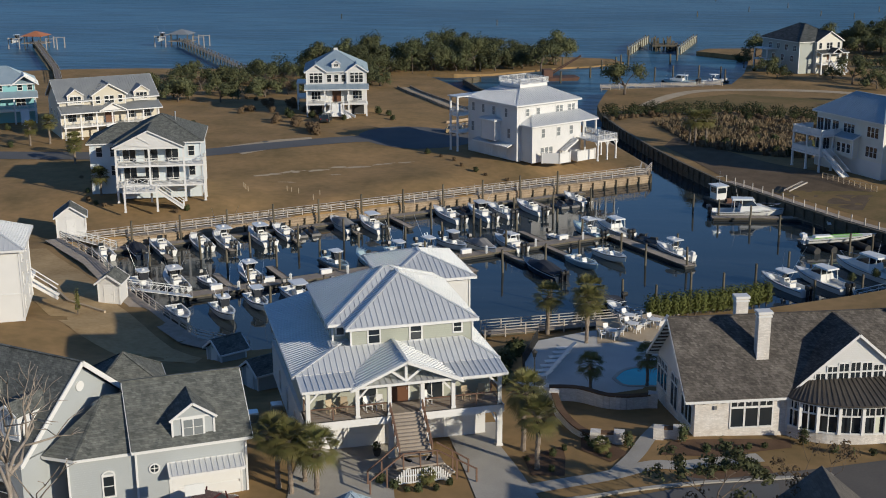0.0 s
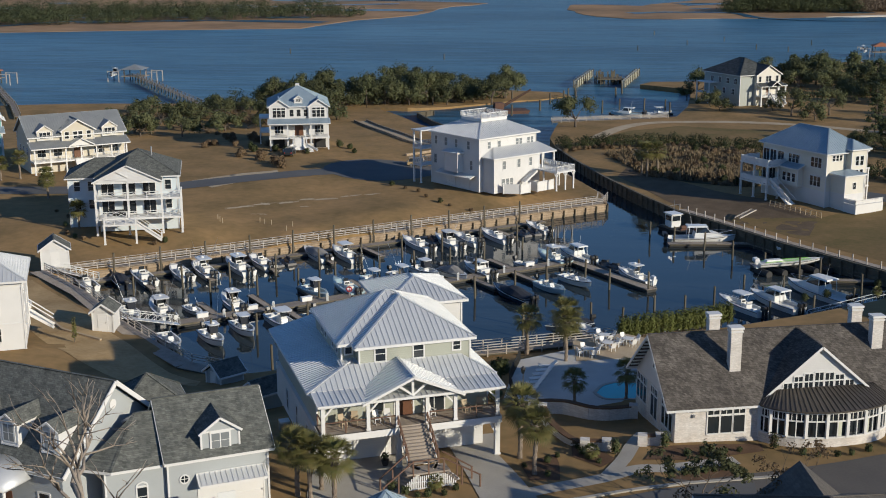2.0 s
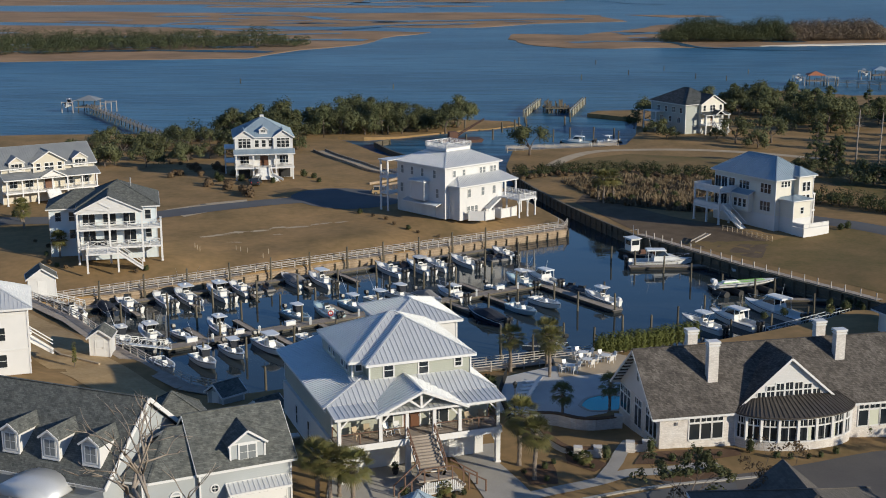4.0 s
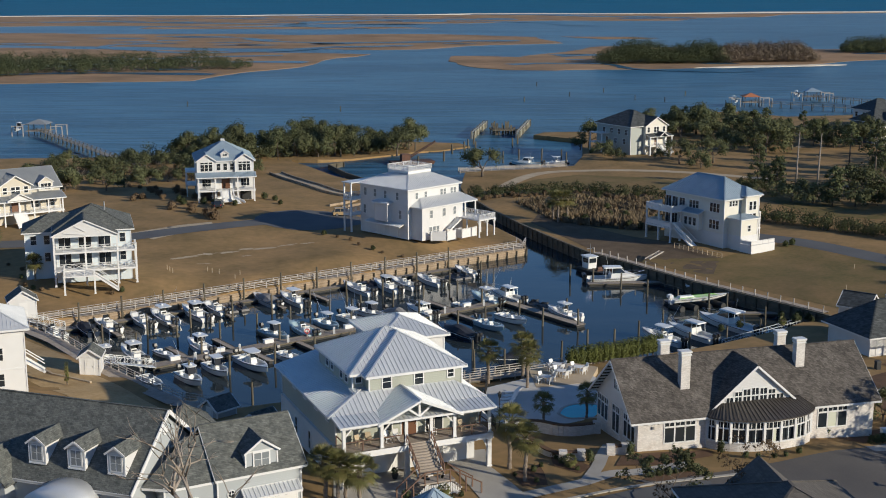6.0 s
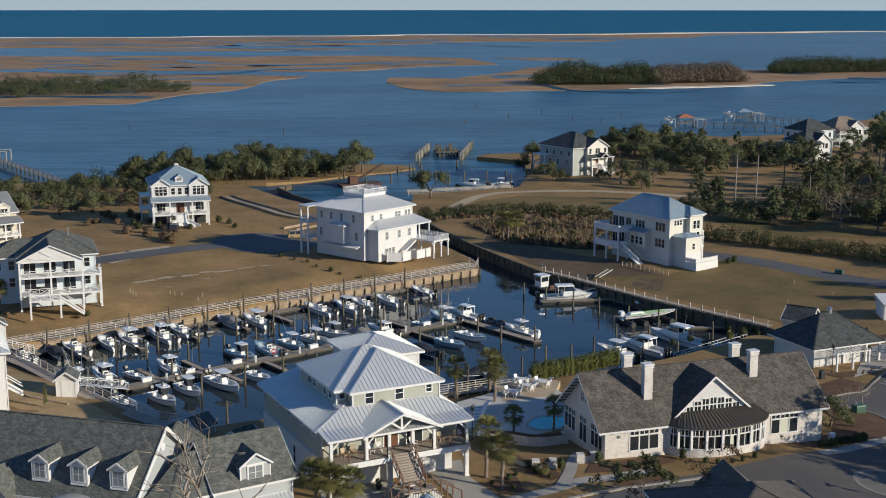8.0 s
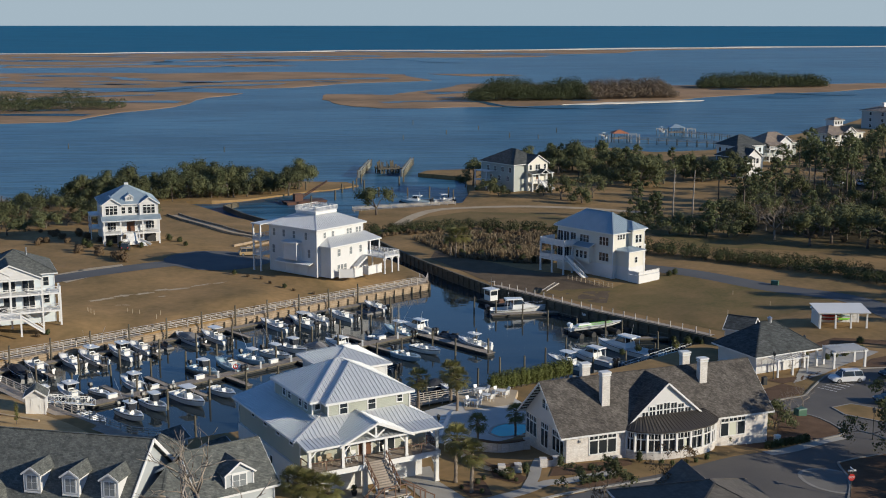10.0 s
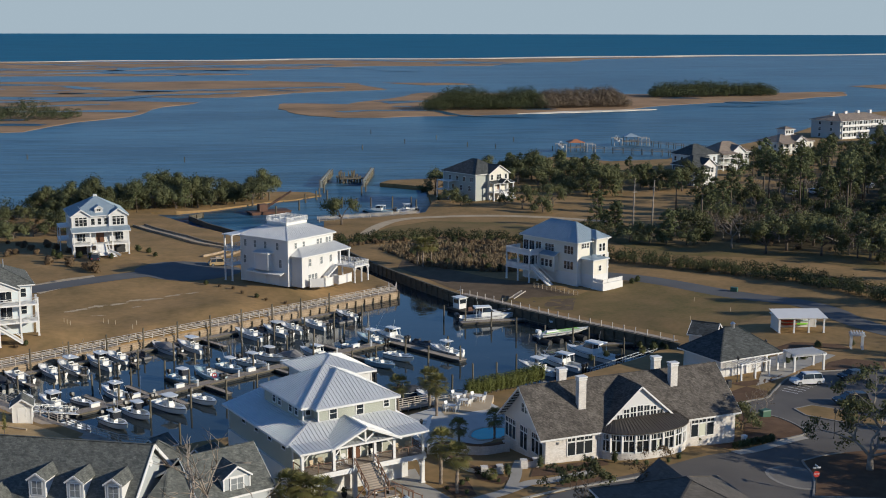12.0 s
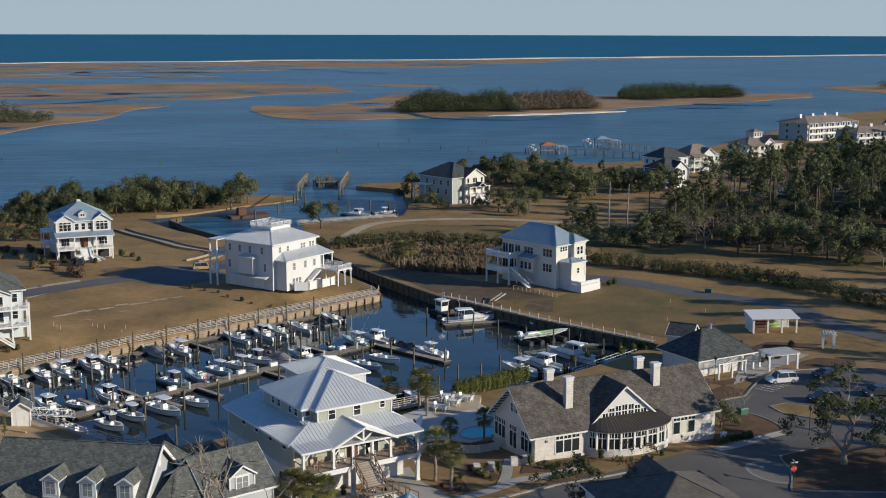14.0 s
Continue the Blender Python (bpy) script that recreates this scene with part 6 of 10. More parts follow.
# ---- the tall ivory house by the channel ----
def ivory_house():
    H = thing("house", 45.6, 124.6, 3.0, 35, "ivory house with blue-grey metal roof and white stacked side porches", "house")
    walls(H, 0, 0, 8.6, 16.0, 0, 9.6, CREAM)
    roof(H, planes_hip(-0.7, -0.7, 9.3, 16.7, 9.7, 0.7), TIN_BLUE, 0.18, 0.5)
    walls(H, 4.6, -1.2, 8.2, 2.0, 0, 10.2, CREAM, True, "stair_tower")
    roof(H, planes_hip(4.2, -1.7, 8.8, 4.6, 10.2, 0.6), TIN_BLUE, 0.16, 0.5, "tower_roof")
    walls(H, 1.2, -3.4, 5.6, 0, 0, 6.2, CREAM, True, "front_wall")
    roof(H, planes_hip(0.8, -3.8, 6.0, 0.6, 6.2, 0.3), TIN_BLUE, 0.14, 0.5, "front_roof")
    part("plinth", M().box(-0.06, -0.06, 0, 8.66, 16.06, 2.9).box(1.14, -3.46, 0, 5.66, 0, 2.9), WHITE_SIDING, H)
    part("patio_wall", M().box(1.0, -6.4, 0, 7.4, -3.5, 1.6), WHITE, H)
    railing(H, [(1.0, -3.6), (1.0, -6.3), (7.3, -6.3)], 1.6, 0.8, "solid")
    part("front_porch", M().box(8.6, 1, 2.7, 11.4, 9, 3.0).box(8.6, 1, 5.9, 11.4, 9, 6.1), WHITE, H)
    posts(H, [(11.2, 1.2), (11.2, 5), (11.2, 8.8)], 0, 5.9, 0.26)
    row(H, (1.6, 2.4, 3.2), 0, 8.2, 0.6, 0.95)
    row(H, (5.9, 7.0), -1.2, 7.3, 0.75, 1.6)
    row(H, (5.9, 7.0), -1.2, 4.9, 0.75, 1.6)
    row(H, (3.4,), -3.4, 3.7, 0.7, 1.1)
    for z in (3.6, 6.9):
        side(H, 0, (1.6, 2.5, 3.4), z, 0.75, 1.7, False)
        side(H, 0, (7.2, 8.1, 9.0), z, 0.75, 1.5, False)
    walls(H, -1.2, 5.6, 0, 10.0, 2.9, 6.2, CREAM, True, "bay_wall")
    side(H, -1.2, (6.6, 7.8, 9.0), 3.7, 0.8, 1.5, False)
    roof(H, [[(-1.7, 10.4, 6.2), (-1.7, 5.2, 6.2), (0, 5.2, 6.9), (0, 10.4, 6.9)]], TIN_BLUE, 0.12, 0.5, "bay_roof")
    # porches
    for zf in (3.0, 6.3):
        part("porch_floor", M().box(-4.4, 9.8, zf - 0.3, 0, 17.2, zf), WHITE, H)
        railing(H, [(-4.3, 9.9), (-4.3, 17.1), (0, 17.1)], zf, 1.0, "solid")
        railing(H, [(-4.3, 9.9), (-0.1, 9.9)], zf, 1.0, "solid")
        side(H, 0, (11.4, 13.4, 15.2), zf + 0.05, 1.5, 2.1, False, 2, 1)
    posts(H, [(-4.2, 10.1), (-4.2, 13.5), (-4.2, 17.0), (-1.6, 10.1)], 0, 7.3, 0.3)
    stairs(H, -3.0, 4.6, 0, 3.0, 1.4, 0.30, 0, WHITE)
    part("stair_rail", M().bar((-3.8, 4.6, 1.0), (-3.8, 9.8, 4.0), 0.12, 0.5).bar((-2.2, 4.6, 1.0), (-2.2, 9.8, 4.0), 0.12, 0.12), WHITE, H)


ivory_house()


# ---- the grey-green house on the point ----
def point_house():
    H = thing("house", 44.0, 261.0, 3.0, 33, "grey-green house with dark shingle roof and white entry stairs", "house")
    walls(H, 0, 0, 13.5, 16, 0, 8.6, GREENGREY)
    roof(H, planes_hip(-0.6, -0.6, 14.1, 16.6, 8.6, 0.55), DARK_SHINGLE, 0.2)
    cx = 9.0
    roof(H, [[(cx - 4.6, 7, 8.5), (cx - 4.6, -1.6, 8.5), (cx, -1.6, 11.2), (cx, 8, 11.2)], [(cx + 4.6, -1.6, 8.5), (cx + 4.6, 7, 8.5), (cx, 8, 11.2), (cx, -1.6, 11.2)]], DARK_SHINGLE, 0.16, 0, "gable_roof")
    walls(H, cx - 4.1, -1.1, cx + 4.1, 0, 0, 8.5, CREAM, True, "gable_bay")
    gable_wall(H, [(cx - 4.1, -1.1, 8.5), (cx + 4.1, -1.1, 8.5), (cx, -1.1, 10.9)], -0.15, CREAM)
    row(H, (cx - 3, cx - 0.5, cx + 0.5, cx + 3), -1.1, 6.6, 0.85, 1.5)
    roof(H, [[(cx - 4.6, -3.8, 5.6), (cx + 4.6, -3.8, 5.6), (cx + 4.6, -1.0, 6.3), (cx - 4.6, -1.0, 6.3)]], DARK_SHINGLE, 0.14, 0, "porch_roof")
    roof(H, [[(cx - 1.8, -2, 5.7), (cx - 1.8, -4.8, 5.7), (cx, -4.8, 6.9), (cx, -2, 6.9)], [(cx + 1.8, -4.8, 5.7), (cx + 1.8, -2, 5.7), (cx, -2, 6.9), (cx, -4.8, 6.9)]], DARK_SHINGLE, 0.12, 0, "entry_roof")
    part("porch_floor", M().box(cx - 4.4, -3.6, 2.5, cx + 4.4, -1.1, 2.8), WHITE, H)
    posts(H, [(cx - 4.2, -3.4), (cx - 1.6, -3.4), (cx + 1.6, -3.4), (cx + 4.2, -3.4)], 0, 5.5, 0.34)
    railing(H, [(cx - 4.2, -3.4), (cx - 1.6, -3.4)], 2.8, 0.95, "bar")
    railing(H, [(cx + 1.6, -3.4), (cx + 4.2, -3.4)], 2.8, 0.95, "bar")
    stairs(H, cx, -7.0, 0, 2.8, 2.2, 0.23, 0, WHITE)
    part("stair_rail", M().bar((cx - 1.2, -3.6, 3.6), (cx - 1.8, -7.0, 0.9), 0.2, 0.5).bar((cx + 1.2, -3.6, 3.6), (cx + 1.8, -7.0, 0.9), 0.2, 0.5), WHITE, H)
    door(H, cx, -1.1, 2.8, 0, 1.4, 2.2, DOOR_WOOD)
    side(H, 0, (2, 5.5, 9, 12.5), 5.9, 1.1, 1.5, False, 2, 2)
    side(H, 0, (3, 7, 11), 3.0, 1.1, 1.6, False, 2, 2)
    part("side_porch", M().box(-3, 10, 2.6, 0, 16, 2.9).box(-3, 10, 5.6, 0, 16, 5.85), WHITE, H)
    posts(H, [(-2.8, 10.2), (-2.8, 15.8)], 0, 5.6, 0.28)


point_house()


# ---- the tall white house at the bank ----
def bank_house():
    H = thing("house", -55.8, 29.0, 4.9, 23, "tall white stucco house with pale metal roof and side stairs", "house")
    walls(H, -14, 0, 0, 9.5, 0, 8.0, WHITE)
    roof(H, planes_hip(-14.6, -0.6, 0.6, 10.1, 8.0, 0.5), TIN, 0.18, 0.45)
    walls(H, -7, 9.5, -1.2, 13, 0, 5.2, WHITE, True, "rear_wall")
    roof(H, planes_hip(-7.4, 9.2, -0.8, 13.4, 5.2, 0.45), TIN, 0.14, 0.45, "rear_roof")
    for z in (0.9, 3.6, 6.1):
        side(H, 0, (2.4, 6.8), z, 0.7, 1.2, True)
    row(H, (-3, -7, -11), 0, 4.2, 0.9, 1.5)
    row(H, (-3, -7, -11), 0, 1.0, 0.9, 1.5)
    stairs(H, 2.7, 10.4, -0.6, 2.3, 1.5, 0.26, 90, WHITE)
    part("stoop", M().box(-1.2, 9.5, 2.0, 0.3, 11.6, 2.3), WHITE, H)
    part("stair_rail", M().bar((-0.9, 9.6, 3.3), (2.7, 9.6, 0.5), 0.1, 0.12).bar((-0.9, 11.2, 3.3), (2.7, 11.2, 0.5), 0.1, 0.12).bar((-0.9, 9.6, 2.6), (2.7, 9.6, -0.2), 0.08, 0.25), WHITE, H)
    part("trim_band", M().box(-14.06, -0.06, 2.9, 0.06, 9.56, 3.1), WHITE, H)


bank_house()


# ---- pool house and small pavilions ----
def pool_house():
    H = thing("pool_house", 49.8, 46.2, 4.9, 22, "white pool house with dark hip roof and open timber porch", "pool house")
    walls(H, 0, 0, 8.5, 8.5, 0, 2.8, WHITE_SIDING)
    roof(H, planes_hip(-0.8, -0.8, 11.8, 9.3, 2.9, 0.72), DARK_SHINGLE, 0.2)
    posts(H, [(11.2, -0.4), (11.2, 4), (11.2, 8.8), (8.8, -0.4)], 0, 2.85, 0.3)
    part("ventilator", M().tube([(5.9, 4.2, 6.2), (5.9, 4.2, 7.0)], [0.3, 0.3], 10).tube([(5.9, 4.2, 7.0), (5.9, 4.2, 7.3)], [0.42, 0.08], 10), STEEL, H)
    for x in (1.6, 3.4, 5.2, 7.0):
        door(H, x, 0, 0.05, 0, 1.0, 2.1, WHITE)
    pm = M()
    for i in range(9):
        pm.box(1.5 + i * 0.7, -3.0, 2.62, 1.62 + i * 0.7, 0, 2.74)
    pm.box(1.4, -2.9, 2.45, 7.4, -2.75, 2.62)
    part("trellis", pm, WHITE, H)
    posts(H, [(1.6, -2.82), (4.4, -2.82), (7.2, -2.82)], 0, 2.45, 0.22)


pool_house()


def small_gable(x, y, z, turn, w, d, h, wallm, roofm, label, name="shed", pitch=0.7, doorm=None):
    H = thing(name, x, y, z, turn, label, name.replace("_", " "))
    walls(H, 0, 0, w, d, -0.4, h, wallm)
    roof(H, planes_gable(-0.35, -0.35, w + 0.35, d + 0.35, h, pitch, "y"), roofm, 0.12)
    for yy, s in ((0, -0.1), (d, 0.1)):
        gable_wall(H, [(0, yy, h - 0.05), (w, yy, h - 0.05), (w / 2, yy, h + pitch * w / 2 - 0.05)], s, wallm)
    door(H, w / 2, 0, 0.05, 0, min(1.0, w * 0.5), 1.95, doorm or WHITE)
    return H


small_gable(-53.6, 42.0, 2.9, 8, 2.5, 2.9, 2.4, WHITE_SIDING, ASPHALT_SHINGLE, "small white gabled shed beside the boardwalk")
small_gable(-73.2, 70.2, 2.9, 25, 3.9, 3.4, 2.5, WHITE_SIDING, ASPHALT_SHINGLE, "white open-fronted shed with dark roof by the lawn")
small_gable(-34.0, 25.5, 2.6, -40, 2.8, 2.8, 1.9, BLUEGREY, ASPHALT_SHINGLE, "blue-grey dock shed with dark shingle roof")
small_gable(-27.6, 18.0, 3.6, -40, 2.7, 2.7, 1.9, BLUEGREY, ASPHALT_SHINGLE, "blue-grey garden shed with dark shingle roof")
small_gable(55.2, 65.0, 3.6, 55, 4.6, 4.2, 3.0, WHITE_SIDING, DARK_SHINGLE, "white boat shed with dark gable roof")


def pavilion(x, y, z, turn, w, d, h, label, goods):
    H = thing("pavilion", x, y, z, turn, label, "pavilion")
    part("roof", M().box(-0.4, -0.4, h, w + 0.4, d + 0.4, h + 0.18).slab([(-0.5, -0.5, h + 0.2), (w + 0.5, -0.5, h + 0.2), (w + 0.5, d + 0.5, h + 0.75), (-0.5, d + 0.5, h + 0.75)], 0.1), WHITE, H)
    posts(H, [(0, 0), (w * 0.33, 0), (w * 0.66, 0), (w, 0), (0, d), (w, d)], 0, h, 0.28)
    part("back_wall", M().box(-0.1, d - 0.1, 0, w + 0.1, d + 0.05, h).box(-0.1, 0.4, 0, 0.02, d, h), WHITE_SIDING, H)
    if goods:
        rk = M()
        for zz in (0.6, 1.2, 1.8):
            rk.bar((1.5, d - 0.9, zz), (w - 1, d - 0.9, zz), 0.08)
        part("rack", rk, STEEL, H)
    return H


pavilion(70.9, 75.6, 4.2, -4, 8.0, 4.4, 2.6, "white open shelter with flat pale roof for kayaks", True)


def kayak(x, y, z, turn, material, label):
    L = 3.4
    rings = []
    for i in range(9):
        t = -1 + 2 * i / 8
        s = max(0.04, (1 - t * t) ** 0.6)
        rings.append([(t * L / 2, 0.33 * s * math.cos(a), 0.17 * s * math.sin(a) + 0.12 * t * t) for a in [k * math.pi / 4 for k in range(8)]])
    ob = part("kayak", M().loft(rings), material, None, "", True)
    ob.matrix_basis = pose(x, y, z, 0, 0, turn)
    tagged(ob, label, "kayak", "kayaks on the rack")


for i, (mt, wd) in enumerate(((RED, "red"), (LIME, "lime green"), (RED, "red"), (GEL_BLUE, "pale blue"))):
    kayak(74.0 + 2.2 * (i % 2), 79.0 - 0.05 * i, 4.93 + 0.6 * (i // 2), -4, mt, "%s plastic kayak lying on the shelter's rack" % wd)


def pergola(x, y, z, turn, w, d, h, label):
    H = thing("pergola", x, y, z, turn, label, "pergola")
    posts(H, [(0, 0), (w, 0), (0, d), (w, d)], 0, h, 0.3)
    bm = M().box(-0.4, -0.15, h, w + 0.4, 0.15, h + 0.25).box(-0.4, d - 0.15, h, w + 0.4, d + 0.15, h + 0.25)
    part("beam", bm, WHITE, H)
    me = M().box(-0.06, -0.5, 0, 0.06, d + 0.5, 0.2).mesh("rafter")
    n = int(w / 0.4)
    for i in range(n + 1):
        put("rafter", me, WHITE, H, "", pose(i * w / n, 0, h + 0.25))


pergola(62.2, 47.9, 5.0, 10, 5.2, 2.8, 2.4, "white timber pergola over the garden entrance")
pergola(77.8, 61.6, 4.7, -20, 1.8, 1.6, 2.3, "small white gate arbour beside the road")


# ---- houses and flats across the woods ----
def far_house(x, y, z, turn, w, d, h, wallm, roofm, label, pitch=0.6, gable=True, lantern=False):
    H = thing("house", x, y, z, turn, label, "house", "houses beyond the woods")
    walls(H, 0, 0, w, d, -2, h, wallm, False)
    roof(H, planes_hip(-0.6, -0.6, w + 0.6, d + 0.6, h, pitch), roofm, 0.2)
    if gable:
        cx = w * 0.6
        roof(H, [[(cx - 3.4, 5, h), (cx - 3.4, -1.2, h), (cx, -1.2, h + 2.6), (cx, 6, h + 2.6)], [(cx + 3.4, -1.2, h), (cx + 3.4, 5, h), (cx, 6, h + 2.6), (cx, -1.2, h + 2.6)]], roofm, 0.16, 0, "gable_roof")
        walls(H, cx - 3, -0.8, cx + 3, 0.1, 0, h, WHITE_SIDING, False, "gable_bay")
        gable_wall(H, [(cx - 3, -0.8, h), (cx + 3, -0.8, h), (cx, -0.8, h + 2.3)], -0.15, WHITE_SIDING)
        row(H, (cx - 1.5, cx, cx + 1.5), -0.8, h - 2.4, 1.1, 1.6)
    for k, zf in enumerate((2.7, 5.4)):
        if zf < h - 1.5:
            part("porch_floor", M().box(-0.2, -3.0, zf - 0.25, w * 0.42, 0, zf), WHITE, H)
            railing(H, [(0, -2.9), (w * 0.42, -2.9)], zf, 1.0, "bar", None, 2.0)
    posts(H, [(0, -2.8), (w * 0.21, -2.8), (w * 0.42, -2.8)], -1, h - 0.3, 0.3)
    part("porch_roof", M().slab([(-0.5, -3.4, h - 0.4), (w * 0.42 + 0.4, -3.4, h - 0.4), (w * 0.42 + 0.4, 0, h + 0.5), (-0.5, 0, h + 0.5)], 0.16), roofm, H)
    if lantern:
        walls(H, w * 0.4, d * 0.4, w * 0.4 + 5, d * 0.4 + 5, h, h + 5.0, WHITE_SIDING, False, "lantern_wall")
        roof(H, planes_hip(w * 0.4 - 0.6, d * 0.4 - 0.6, w * 0.4 + 5.6, d * 0.4 + 5.6, h + 5.0, 0.4), roofm, 0.15, 0, "lantern_roof")
        row(H, (w * 0.4 + 1, w * 0.4 + 2.5, w * 0.4 + 4), d * 0.4, h + 3.2, 0.9, 1.2)
    n = max(2, int(w / 3))
    for zz in (1.0, h - 2.6):
        row(H, [w * (i + 0.5) / n for i in range(n)], 0 if not gable else -0.02, zz, 1.1, 1.5)
        side(H, 0, [d * (i + 0.5) / 3 for i in range(3)], zz, 1.1, 1.5, False)
    return H


far_house(124, 288, 3.0, 25, 12, 10, 7.4, NAVY, DARK_SHINGLE, "dark blue house with white porches beyond the woods")
far_house(136, 325, 3.4, 25, 13, 11, 7.0, PALE_BLUE, DARK_SHINGLE, "pale blue house with dark hip roof by the river", 0.6, False)
far_house(150, 335, 3.0, 20, 15, 11, 7.4, GREENGREY, TAN_SHINGLE, "grey-green house with brown gabled roof by the river")
far_house(198, 395, 2.6, 20, 20, 13, 6.0, CREAM, TAN_SHINGLE, "white house with tan roofs and roof lantern by the river", 0.4, True, True)


def condo(x, y, z, turn, w, d, floors, roofm, label):
    H = thing("apartment_building", x, y, z, turn, label, "apartment building", "apartment blocks by the river")
    # white blocks: the bluish shade of their fronts is put into the wall colour
    walls(H, 0, 0, w, d, -3, floors * 3.0, BLUEGREY, False)
    roof(H, planes_hip(-1, -1, w + 1, d + 1, floors * 3.0, 0.3), roofm, 0.3)
    n = int(w / 4.2)
    for f in range(floors):
        for i in range(n):
            cx = w * (i + 0.5) / n
            window(H, cx, 0, f * 3.0 + 0.3, 0, 2.6, 2.1, 2, 1, None, 0.12)
        side(H, 0, (d * 0.3, d * 0.7), f * 3.0 + 0.7, 1.4, 1.5, False)
        bl = part("balcony", M().box(0, -1.6, f * 3.0, w, 0, f * 3.0 + 0.2).box(0, -1.6, f * 3.0 + 0.2, w, -1.5, f * 3.0 + 1.1), WHITE, H)
    posts(H, [(w * i / n, -1.4) for i in range(n + 1)], 0, floors * 3.0, 0.35)
    for i in range(4):
        part("chimney", M().box(w * (i + 0.5) / 4 - 0.8, d / 2 - 0.8, floors * 3.0 + 2, w * (i + 0.5) / 4 + 0.8, d / 2 + 0.8, floors * 3.0 + d * 0.15 + 1.4), WHITE, H)


condo(260, 470, 3.0, 28, 40, 18, 3, TAN_SHINGLE, "long white three-storey apartment block with tan roof")
condo(266, 428, 1.5, 14, 38, 15, 3, TAN_SHINGLE, "long pale apartment block with balconies and chimneys")
condo(319, 470, 3.0, 14, 36, 15, 3, TAN_SHINGLE, "farther white apartment block with balconies")


# ---- bulkheads, boardwalks and docks ----
PILES = {}


def pile(x, y, z0, z1, r=0.16, group="marina pilings", label="weathered round timber piling in the water", cap=None):
    key = (round(z1 - z0, 1), r)
    if key not in PILES:
        h = key[0]
        PILES[key] = M().tube([(0, 0, 0), (0, 0, h * 0.5), (0, 0, h - 0.12), (0, 0, h)], [r * 1.05, r, r * 0.95, r * 0.75], 9).mesh("piling", True)
    ob = put("piling", PILES[key], PILE_WOOD, None, "", pose(x, y, z0, random.uniform(-1.5, 1.5), random.uniform(-1.5, 1.5), random.uniform(0, 360)))
    tagged(ob, label, "piling", group)
    return ob


def along(line, step):
    """Points and headings at even steps along a line."""
    out = []
    for a, b in zip(line, line[1:]):
        a, b = Vector(a), Vector(b)
        n = max(1, round((b - a).length / step))
        h = math.degrees(math.atan2(b.y - a.y, b.x - a.x))
        out += [(a.lerp(b, i / n), h) for i in range(n)]
    out.append((Vector(line[-1]), out[-1][1]))
    return out


def bulkhead(name, line, top, label, material, post_step=2.4, waler=True):
    """A retaining wall of vertical timber sheets with walers and posts; water on its right."""
    H = new(name)
    tagged(H, label, "bulkhead", "", "structure")
    pl = M()
    for p, h in along(line, 0.45):
        d = Vector((math.cos(radians(h)), math.sin(radians(h))))
        n = Vector((d.y, -d.x))
        j = random.uniform(0.0, 0.03)
        a, b = p - d * 0.215 + n * (0.06 + j), p + d * 0.215 + n * (0.06 + j)
        pl.bar((a.x, a.y, (top - 1.2) / 2), (b.x, b.y, (top - 1.2) / 2), 0.08, top + 1.2)
    ob = part("sheeting", pl, material, H)
    ob["kind"] = "stuff"
    wl = M()
    for z in ((top - 0.35, top * 0.45) if waler else (top - 0.3,)):
        ln = offset_line(line, -0.2)
        for a, b in zip(ln, ln[1:]):
            wl.bar((*a, z), (*b, z), 0.16, 0.26)
    cp = offset_line(line, -0.02)
    for a, b in zip(cp, cp[1:]):
        wl.bar((*a, top + 0.03), (*b, top + 0.03), 0.5, 0.07)
    part("waler", wl, material, H)
    me = M().tube([(0, 0, -1.2), (0, 0, top - 0.1)], [0.15, 0.14], 8).mesh("face_pile", True)
    ln = offset_line(line, -0.38)
    for p, h in along(ln, post_step):
        put("face_pile", me, PILE_WOOD, H, "", pose(p.x, p.y, 0))
    return H


def boardwalk(name, line, z, width, label, rails, rail_mat, step=2.4):
    """A plank walk along a line with rail posts; rails: sides, 1 left, -1 right."""
    H = new(name)
    tagged(H, label, "boardwalk", "", "structure")
    pl = M()
    for p, h in along(line, 0.30):
        d = Vector((math.cos(radians(h)), math.sin(radians(h))))
        n = Vector((-d.y, d.x))
        a, b = p + n * width / 2, p - n * width / 2
        dz = random.uniform(-0.006, 0.006)
        pl.bar((a.x, a.y, z(p) + dz), (b.x, b.y, z(p) + dz), 0.27, 0.05)
    ob = part("planks", pl, DECK_WOOD, H)
    ob["kind"] = "stuff"
    st = M()
    for s in (-0.42, 0.42):
        ln = [(q[0], q[1]) for q in offset_line(line, width * s)]
        pts = along(ln, 2.4)
        for (a, _), (b, _) in zip(pts, pts[1:]):
            st.bar((a.x, a.y, z(a) - 0.14), (b.x, b.y, z(b) - 0.14), 0.12, 0.2)
    part("joist", st, PILE_WOOD, H)
    me = M().box(-0.06, -0.06, -0.6, 0.06, 0.06, 1.05).mesh("rail_post")
    for sd in rails:
        ln = offset_line(line, sd * (width / 2 - 0.06))
        pts = along(ln, step)
        for p, h in pts:
            put("rail_post", me, rail_mat, H, "", pose(p.x, p.y, z(p), 0, 0, h))
        rl = M()
        for (a, _), (b, _) in zip(pts, pts[1:]):
            rl.bar((a.x, a.y, z(a) + 1.06), (b.x, b.y, z(b) + 1.06), 0.14, 0.05)
            for hh in (0.42, 0.74):
                rl.bar((a.x, a.y, z(a) + hh), (b.x, b.y, z(b) + hh), 0.04, 0.10)
        part("rail", rl, rail_mat, H)
    return H


